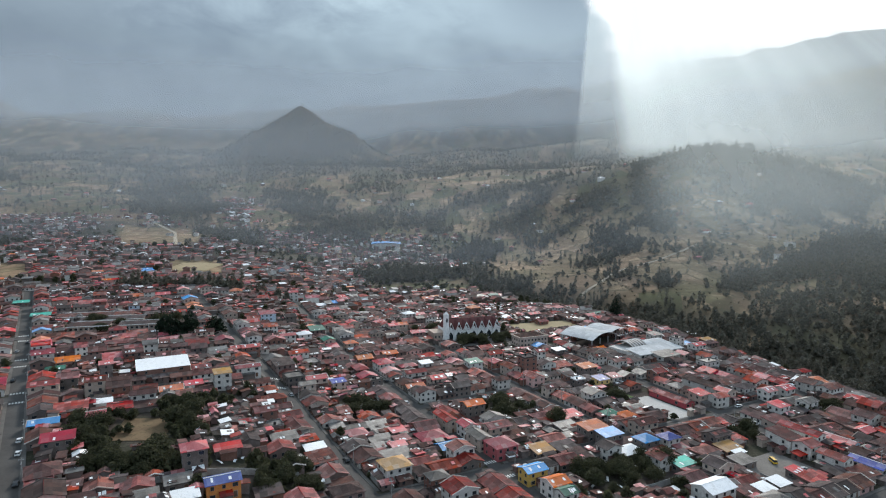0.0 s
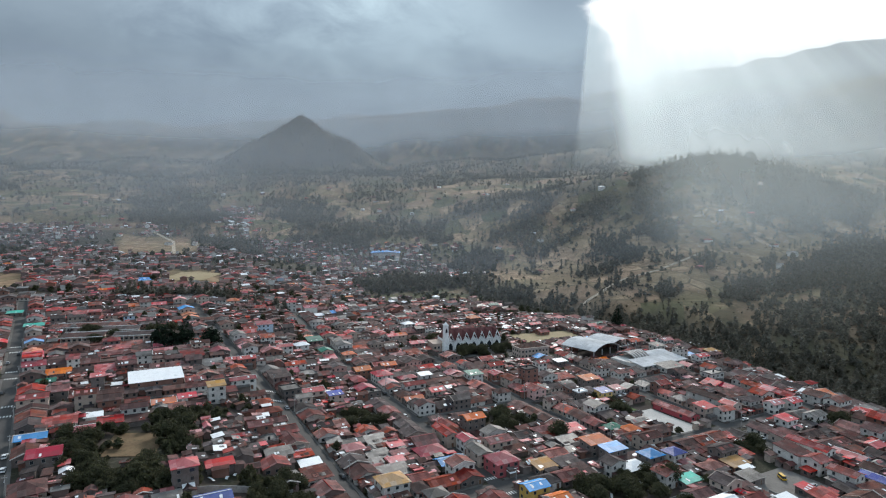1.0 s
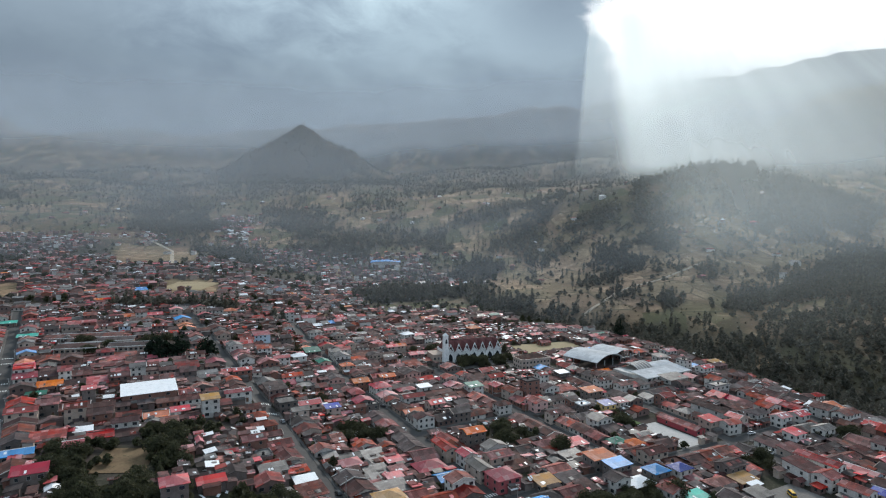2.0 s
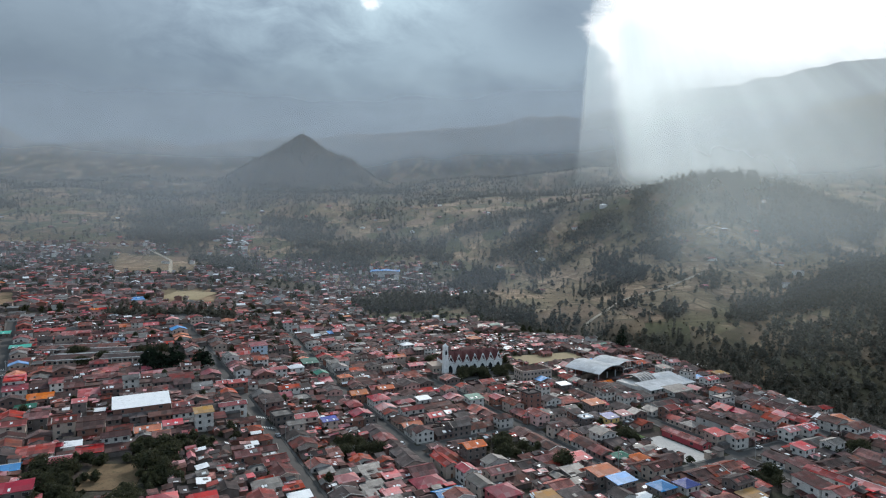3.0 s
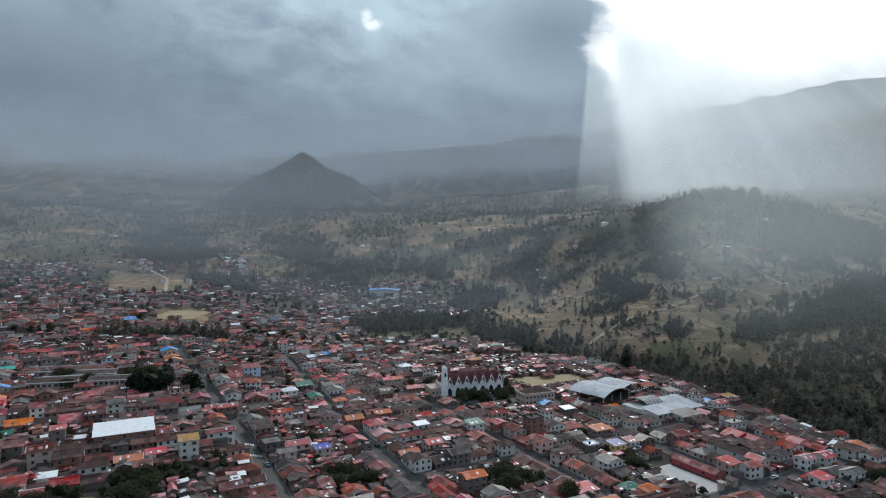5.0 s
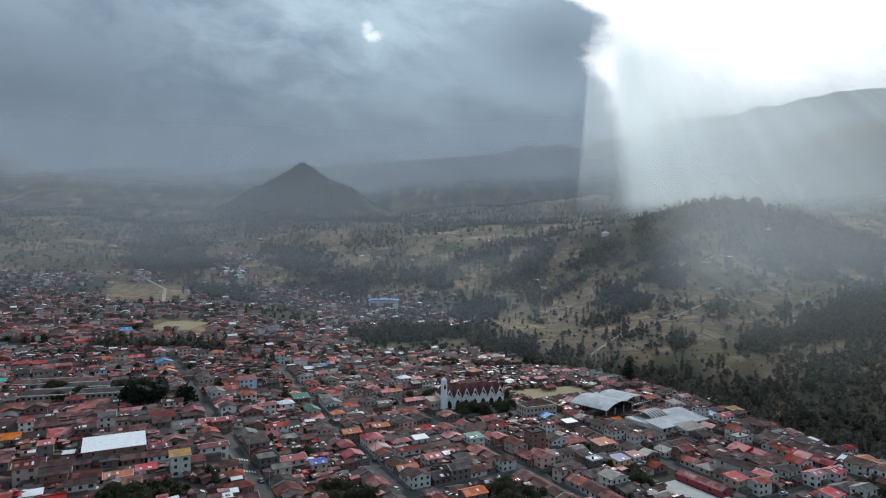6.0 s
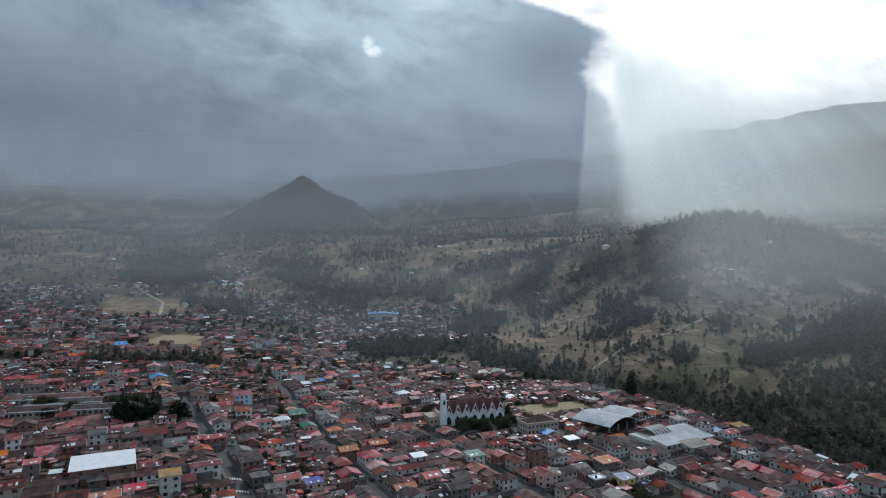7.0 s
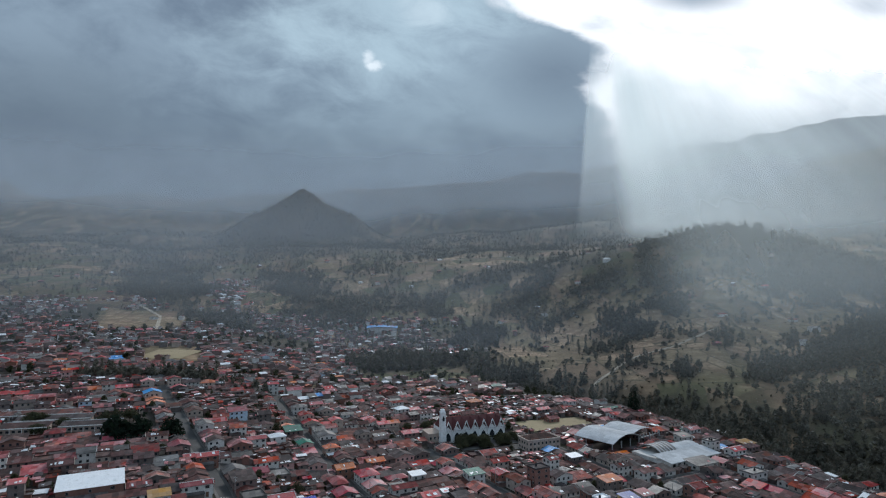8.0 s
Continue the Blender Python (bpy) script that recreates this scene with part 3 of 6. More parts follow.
def woods(x, y):
    """How thickly trees stand, 0 to 1."""
    town = in_town(x, y)
    x, y = np.asarray(x, float) / LAND, np.asarray(y, float) / LAND
    a = x / np.maximum(y, 60)
    n = vnoise(x, y, 90, 11) + 0.6 * vnoise(x, y, 40, 12)
    base = step(n, 0.22, 0.45) * 0.34
    hedge = step(np.abs(vnoise(x, y, 70, 15) + 0.5 * vnoise(x, y, 33, 16)), 0.030, 0.010) * step(vnoise(x, y, 120, 17), -0.1, 0.1)
    w = np.maximum(base, hedge * 0.55)
    wob, woy = a + 0.05 * vnoise(x, y, 75, 18) + 0.03 * vnoise(x, y, 30, 19), y + 90 * vnoise(x, y, 110, 20)
    rag = vnoise(x, y, 26, 23) + 0.6 * vnoise(x, y, 12, 24)
    for ca, ck, ra, rk, dens in GROVES:
        far = ck > 650
        r = np.hypot(((wob if far else a + (wob - a) * 0.5) - ca) / ra, ((woy if far else y + (woy - y) * 0.3) - ck) / rk)
        w = np.maximum(w, step(r + 0.9 * rag, 1.20, 0.72) * dens * (0.55 + 0.45 * step(rag, 0.12, -0.12)))
    line = np.interp(y, [0, 190, 330, 430, 520, 640], [300, 238, 196, 165, 90, 20])
    belt = np.exp(-((x - line - 6) / 24) ** 2) * step(y, 660, 560) * step(y, 120, 200)
    brow = np.interp(y, [0, 190, 330, 430, 470, 640, 740], [306, 244, 202, 200, 250, 400, 520])
    slope = step(x, brow, brow + 14) * step(y, 740, 660) * step(y, 120, 200) * (0.40 + step(n, -0.16, 0.10) * 0.58)
    w = np.maximum(w, np.maximum(belt, slope * (1 - bare_scars(a, y))))
    strip = step(a, -0.56, -0.52) * step(a, -0.22, -0.26) * step(y, 403, 421) * step(y, 439, 421) * (0.75 + 0.25 * step(n, -0.2, 0.1))
    w = np.maximum(w, step(y, 1250, 1700) * (0.25 + 0.5 * step(n, -0.1, 0.2)))
    r = np.hypot((x + 580) / 1.15, y - 2540)
    w = np.maximum(w, step(r, 340, 260) * 0.85)
    return np.clip(np.maximum(w * (1 - town * 0.98), strip) * (1 - 0.97 * open_fields(a, y)), 0, 1)


ground = make_ground()


# ---------------------------------------------------------------- mesh tools
def part(name, me, mat, parent=None, label="", kind="", place=None):
    ob = new(name, me)
    if mat is not None and not me.materials:
        me.materials.append(mat)
    if parent is not None:
        ob.parent = parent
    if place is not None:
        ob.matrix_basis = place
    if label or kind:
        tagged(ob, label, kind=kind)
    return ob


class Soup:
    """Faces gathered for one mesh."""

    def __init__(self):
        self.v, self.f, self.m = [], [], []

    def face(self, pts, mat=0):
        n = len(self.v)
        self.v.extend(pts)
        self.f.append(tuple(range(n, n + len(pts))))
        self.m.append(mat)

    def solid(self, pts, faces, mat=0):
        n = len(self.v)
        self.v.extend(pts)
        for f in faces:
            self.f.append(tuple(n + i for i in f))
            self.m.append(mat)

    def box(self, x0, y0, z0, x1, y1, z1, mat=0):
        p = [(x0, y0, z0), (x1, y0, z0), (x1, y1, z0), (x0, y1, z0), (x0, y0, z1), (x1, y0, z1), (x1, y1, z1), (x0, y1, z1)]
        self.solid(p, BOX, mat)

    def slab(self, quad, thick, mat=0):
        """A plate under the quad's corners (counter-clockwise from above)."""
        low = [(x, y, z - thick) for x, y, z in quad]
        k = len(quad)
        faces = [tuple(range(k)), tuple(range(2 * k - 1, k - 1, -1))]
        faces += [(i, i + k, (i + 1) % k + k, (i + 1) % k) for i in range(k)]
        self.solid(list(quad) + low, faces, mat)

    def tray(self, x0, y0, x1, y1, z0, z1, rim, deep, mat=0):
        """A flat roof with its parapet, in one piece."""
        o = [(x0, y0), (x1, y0), (x1, y1), (x0, y1)]
        i = [(x0 + rim, y0 + rim), (x1 - rim, y0 + rim), (x1 - rim, y1 - rim), (x0 + rim, y1 - rim)]
        v = [(*p, z0) for p in o] + [(*p, z1) for p in o] + [(*p, z1) for p in i] + [(*p, z1 - deep) for p in i]
        f = [(3, 2, 1, 0), (12, 13, 14, 15)]
        for k in range(4):
            j = (k + 1) % 4
            f += [(k, j, 4 + j, 4 + k), (4 + k, 4 + j, 8 + j, 8 + k), (8 + k, 8 + j, 12 + j, 12 + k)]
        self.solid(v, f, mat)

    def mesh(self, name, mats=(), smooth_faces=False):
        me = bpy.data.meshes.new(name)
        me.from_pydata(self.v, [], self.f)
        for mt in mats:
            me.materials.append(mt)
        if any(self.m):
            me.polygons.foreach_set("material_index", self.m)
        if smooth_faces:
            me.polygons.foreach_set("use_smooth", [True] * len(self.f))
        return me


BOX = [(0, 3, 2, 1), (4, 5, 6, 7), (0, 1, 5, 4), (1, 2, 6, 5), (2, 3, 7, 6), (3, 0, 4, 7)]

# the town's grid: s across the long streets, q along them
GRID = TOWN_TURN
D2 = (0.8827, 0.4699)
D1 = (-0.4699, 0.8827)


def at(s, q):
    return s * D2[0] + q * D1[0], s * D2[1] + q * D1[1]


def stand(s, q, turn=0.0, dz=0.0):
    x, y = at(s, q)
    return pose(x, y, float(land(x, y)) + dz, 0, 0, GRID + turn)

# ---------------------------------------------------------------- translucent sheets standing in for haze in the valley
def haze_sheet(depth, density, rise, tint="mist_bank"):
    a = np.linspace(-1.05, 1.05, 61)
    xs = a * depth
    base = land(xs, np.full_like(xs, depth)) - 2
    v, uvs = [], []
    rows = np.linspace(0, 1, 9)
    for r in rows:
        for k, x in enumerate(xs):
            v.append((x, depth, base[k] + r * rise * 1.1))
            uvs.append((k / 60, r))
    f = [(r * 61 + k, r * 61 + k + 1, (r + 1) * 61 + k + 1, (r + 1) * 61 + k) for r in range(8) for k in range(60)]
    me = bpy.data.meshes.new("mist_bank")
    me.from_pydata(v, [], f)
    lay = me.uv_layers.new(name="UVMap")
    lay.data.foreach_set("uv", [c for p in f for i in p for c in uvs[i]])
    ob = part("mist_bank", me, haze_card_material("haze_card_veil", density))
    return tagged(ob, "thin grey translucent sheet standing in for valley haze", "mist", "mist over the valley", "stuff")


# flat sheets added one behind another, so that imitated haze thickens with distance
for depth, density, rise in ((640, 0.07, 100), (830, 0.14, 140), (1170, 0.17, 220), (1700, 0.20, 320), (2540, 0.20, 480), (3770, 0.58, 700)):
    haze_sheet(depth, density, rise)


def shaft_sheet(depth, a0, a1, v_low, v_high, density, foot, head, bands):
    """A flat sheet under the opening in the cloud that imitates sunlit haze."""
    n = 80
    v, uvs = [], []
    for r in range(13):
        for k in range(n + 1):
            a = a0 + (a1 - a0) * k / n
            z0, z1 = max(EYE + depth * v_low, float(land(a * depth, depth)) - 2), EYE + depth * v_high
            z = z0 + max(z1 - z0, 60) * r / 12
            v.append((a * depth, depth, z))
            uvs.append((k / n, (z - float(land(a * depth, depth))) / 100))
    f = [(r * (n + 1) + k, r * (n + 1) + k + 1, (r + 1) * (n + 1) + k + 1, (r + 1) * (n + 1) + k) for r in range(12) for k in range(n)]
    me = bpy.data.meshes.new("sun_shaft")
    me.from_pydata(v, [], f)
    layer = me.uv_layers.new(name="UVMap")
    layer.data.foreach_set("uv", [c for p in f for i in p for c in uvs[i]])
    ob = part("sun_shaft", me, shaft_material("painted_beam_veil", depth, density, foot, head, bands))
    return tagged(ob, "flat pale translucent sheet with slanting light shafts painted in", "mist", "sunlit mist", "stuff")


# beams of light imitated by bands of density on three added sheets
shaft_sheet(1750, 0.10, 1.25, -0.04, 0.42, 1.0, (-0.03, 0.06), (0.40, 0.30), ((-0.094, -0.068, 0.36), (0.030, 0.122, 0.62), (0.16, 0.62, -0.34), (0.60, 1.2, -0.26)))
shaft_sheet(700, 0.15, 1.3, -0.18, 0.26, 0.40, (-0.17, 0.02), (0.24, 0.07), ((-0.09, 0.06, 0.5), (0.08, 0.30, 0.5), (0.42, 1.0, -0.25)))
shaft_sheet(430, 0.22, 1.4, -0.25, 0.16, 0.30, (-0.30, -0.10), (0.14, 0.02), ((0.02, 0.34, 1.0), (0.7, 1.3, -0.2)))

# ---------------------------------------------------------------- streets
# long streets: s at q_ref, from q to q, lean; cross streets: q, from s to s
LONG = [(-112, 78, 600, -0.09, 300), (-41.5, 52, 620, -0.089, 313), (72, 52, 560, -0.06, 290), (133, 52, 560, 0.02, 300), (198, 208, 390, 0.0, 300),
        (262, 90, 390, 0.06, 170), (322, 78, 290, 0.05, 170)]
CROSS = [(112, -20, 257), (197, 75, 341), (276, 133, 325), (317, -70, 72), (368, 66, 280), (379, -70, 66), (440, -75, 62), (455, 66, 266), (546, -182, 208)]
HALF = 3.1


def lane(street, q):
    return street[0] + street[3] * (q - street[4])


def ribbon(name, along, centre, lo, hi, half, lift, thick, mat, skip=(), offset=0.0, label="", cat="road", step_m=5.0):
    """A strip laid on the ground along a street; thick makes it a raised slab."""
    sp = Soup()
    n = max(1, int((hi - lo) / step_m))
    pts = []
    for i in range(n + 1):
        t = lo + (hi - lo) * i / n
        row = []
        for e in (-half, half):
            s, q = (centre(t) + offset + e, t) if along == "q" else (t, centre(t) + offset + e)
            x, y = at(s, q)
            row.append((x, y, float(land(x, y)) + lift))
        pts.append((t, row))
    for (t0, a), (t1, b) in zip(pts, pts[1:]):
        mid = (t0 + t1) / 2
        if any(abs(mid - c) < HALF + 2.6 for c in skip):
            continue
        quad = [a[0], a[1], b[1], b[0]] if along == "q" else [a[0], b[0], b[1], a[1]]
        sp.slab(quad, thick)
    ob = part(name, sp.mesh(name), mat)
    return tagged(ob, label, cat, kind="structure")


for st in LONG:
    lo, hi = st[1:3]
    skip = [c[0] for c in CROSS if c[1] - 2 <= lane(st, c[0]) <= c[2] + 2]
    mid = lambda t, st=st: lane(st, t)
    ribbon("road", "q", mid, lo, hi, HALF, 0.16, 0.5, ASPHALT, label="worn grey asphalt street between rows of houses")
    for side in (-1, 1):
        ribbon("pavement", "q", mid, lo, hi, 0.75, 0.32, 0.6, PAVE, skip, side * (HALF + 0.75), "grey concrete pavement along the street", "pavement")
for q, lo, hi in CROSS:
    skip = [lane(c, q) for c in LONG if c[1] - 2 <= q <= c[2] + 2]
    mid = lambda t, q=q: q
    ribbon("road", "s", mid, lo, hi, HALF, 0.20, 0.5, ASPHALT, label="worn grey asphalt cross street in the town")
    for side in (-1, 1):
        ribbon("pavement", "s", mid, lo, hi, 0.75, 0.34, 0.6, PAVE, skip, side * (HALF + 0.75), "grey concrete pavement along the street", "pavement")


def zebra(street, q):
    """Bars painted across a long street."""
    sp = Soup()
    for i in range(6):
        c = -HALF + 0.75 + i * 1.14
        quad = []
        for ds, dq in ((-0.3, -1.1), (0.3, -1.1), (0.3, 1.1), (-0.3, 1.1)):
            x, y = at(lane(street, q) + c + ds, q + dq)
            quad.append((x, y, float(land(x, y)) + 0.235))
        sp.slab(quad, 0.02)
    ob = part("crosswalk", sp.mesh("crosswalk"), PAINT)
    tagged(ob, "white painted bars of a pedestrian crossing", "road marking", "crossings", "structure")


for q in (310, 324, 372, 386, 433, 447):
    zebra(LONG[1], q)
for q in (310, 324, 372):
    zebra(LONG[2], q)
for q in (190, 204):
    zebra(LONG[3], q)


def track(points, half, mat, label, name="track"):
    """A way across country through points of the plan, laid on the ground."""
    sp = Soup()
    line = []
    for (x0, y0), (x1, y1) in zip(points, points[1:]):
        n = max(2, int(math.hypot(x1 - x0, y1 - y0) / 8))
        line += [(x0 + (x1 - x0) * i / n, y0 + (y1 - y0) * i / n) for i in range(n)]
    line.append(points[-1])
    rows = []
    for i, (x, y) in enumerate(line):
        xa, ya = line[max(0, i - 1)]
        xb, yb = line[min(len(line) - 1, i + 1)]
        d = math.hypot(xb - xa, yb - ya)
        nx, ny = -(yb - ya) / d * half, (xb - xa) / d * half
        rows.append([(x + e * nx, y + e * ny, float(land(x + e * nx, y + e * ny)) + 0.5) for e in (1, -1)])
    for a, b in zip(rows, rows[1:]):
        sp.slab([a[0], a[1], b[1], b[0]], 1.0)
    tagged(part(name, sp.mesh(name), mat), label, "track", kind="structure")

# ---------------------------------------------------------------- houses
LEFT_HOUSES = {
    "tan": [(91.5, 211.3, 10.5, 10, 2, "x", "white"), (98.4, 205.2, 6.5, 10.5, 1, "f", "white"), (41.7, 303.8, 7.5, 6.5, 3, "m", "white")],
    "crimson": [(138.8, 208.0, 10.5, 10.5, 2, "x", "redw"), (119.6, 234.8, 12.5, 10, 1, "x", "brick"), (137.2, 233.6, 6.5, 7.5, 2, "h", "white"), (-21.5, 247.6, 10, 6.5, 2, "m", "block"), (57.3, 325.0, 12.5, 5.5, 2, "g", "white")],
    "blue": [(136.3, 182.1, 9, 6.5, 2, "g", "yellow"), (122.4, 221.8, 11.5, 7.5, 1, "g", "block"), (-28.0, 273.2, 10, 6.5, 1, "g", "block")],
    "orange": [(137.4, 169.8, 8, 7.5, 2, "g", "white"), (149.7, 249.5, 10, 7.5, 3, "g", "block"), (143.8, 303.2, 10.5, 6.5, 1, "g", "block"), (135.6, 361.8, 10, 9, 2, "g", "brick"), (155.3, 366.7, 10, 7.5, 2, "g", "brick"), (140.2, 399.3, 8, 6.5, 2, "x", "cream"), (19.1, 304.8, 10, 7.5, 1, "g", "brick")],
    "green": [(136.1, 161.9, 6.5, 5.5, 2, "g", "white"), (-30.0, 351.1, 8, 5, 1, "m", "block")],
    "pink": [(102.4, 231.5, 6.5, 5.5, 1, "m", "block"), (108.8, 247.6, 6.5, 5, 1, "m", "block"), (89.8, 251.4, 10, 7.5, 1, "x", "brick"), (-7.6, 335.2, 5.5, 5, 3, "m", "block")],
    "tile": [(104.3, 182.5, 10.5, 9, 2, "h", "white"), (132.9, 246.2, 5.5, 15, 2, "h", "cream"), (151.8, 320.0, 13, 6.5, 2, "g", "white"), (116.0, 314.4, 9, 5.5, 2, "g", "brick"), (51.0, 196.9, 10, 7.5, 1, "h", "brick"), (-31.6, 317.0, 11.5, 7.5, 2, "g", "cream"), (-11.6, 308.0, 8, 6.5, 3, "g", "cream"), (-29.9, 351.3, 10.5, 6.5, 2, "g", "block"), (61.7, 298.3, 8, 7.5, 1, "x", "brick"), (52.8, 261.9, 9, 7.5, 2, "g", "brick"), (63.3, 276.2, 8, 6.5, 1, "g", "brick"), (48.2, 312.7, 7.5, 6.5, 1, "m", "block")],
    "zinc": [(101.2, 194.1, 7.5, 6.5, 2, "x", "brick"), (83.6, 306.5, 8, 6.5, 2, "g", "cream"), (125.3, 316.5, 7.5, 5.5, 2, "f", "block"), (14.0, 206.5, 8, 5.5, 1, "m", "block"), (4.5, 199.2, 6.5, 6.5, 1, "m", "block"), (55.9, 240.2, 10, 6.5, 1, "m", "block"), (84.8, 381.8, 11.5, 8, 1, "g", "block")],
    "white": [(166.1, 333.7, 7.5, 5.5, 2, "m", "white"), (15.1, 196.3, 7.5, 5.5, 1, "m", "white"), (-8.3, 292.4, 6.5, 4.5, 1, "m", "block"), (17.7, 338.0, 24.0, 17.0, 2, "m", "brick"), (11.3, 341.5, 10, 7.5, 2, "m", "block"), (66.5, 233.2, 8, 6.5, 1, "m", "block"), (111.9, 415.0, 9, 7.5, 2, "x", "white")],
    "red": [(91.5, 318.0, 11.5, 7.5, 2, "g", "cream"), (20.0, 218.1, 8, 7.5, 3, "x", "block"), (32.3, 227.3, 9, 5, 1, "m", "block"), (-10.4, 269.6, 6.5, 5.5, 2, "g", "cream"), (29.3, 308.0, 7.5, 5.5, 1, "m", "brick"), (98.1, 406.5, 10, 6.5, 2, "g", "white"), (66.8, 367.9, 10, 6.5, 2, "g", "brick"), (59.8, 374.0, 6.5, 6.5, 1, "g", "brick")],
    "royal": [(102.9, 314.1, 7.5, 5.5, 2, "m", "cream"), (26.5, 200.5, 10.5, 6.5, 2, "g", "orange")],
    "old": [(67.0, 197.0, 10.5, 8, 2, "x", "adobe"), (-2.8, 315.7, 11.5, 6.5, 2, "g", "cream"), (7.0, 293.3, 10, 6.5, 2, "g", "white")],
    "dark": [(18.4, 309.7, 7.5, 5.5, 3, "f", "block"), (53.7, 218.4, 6.5, 8, 1, "h", "adobe")],
}
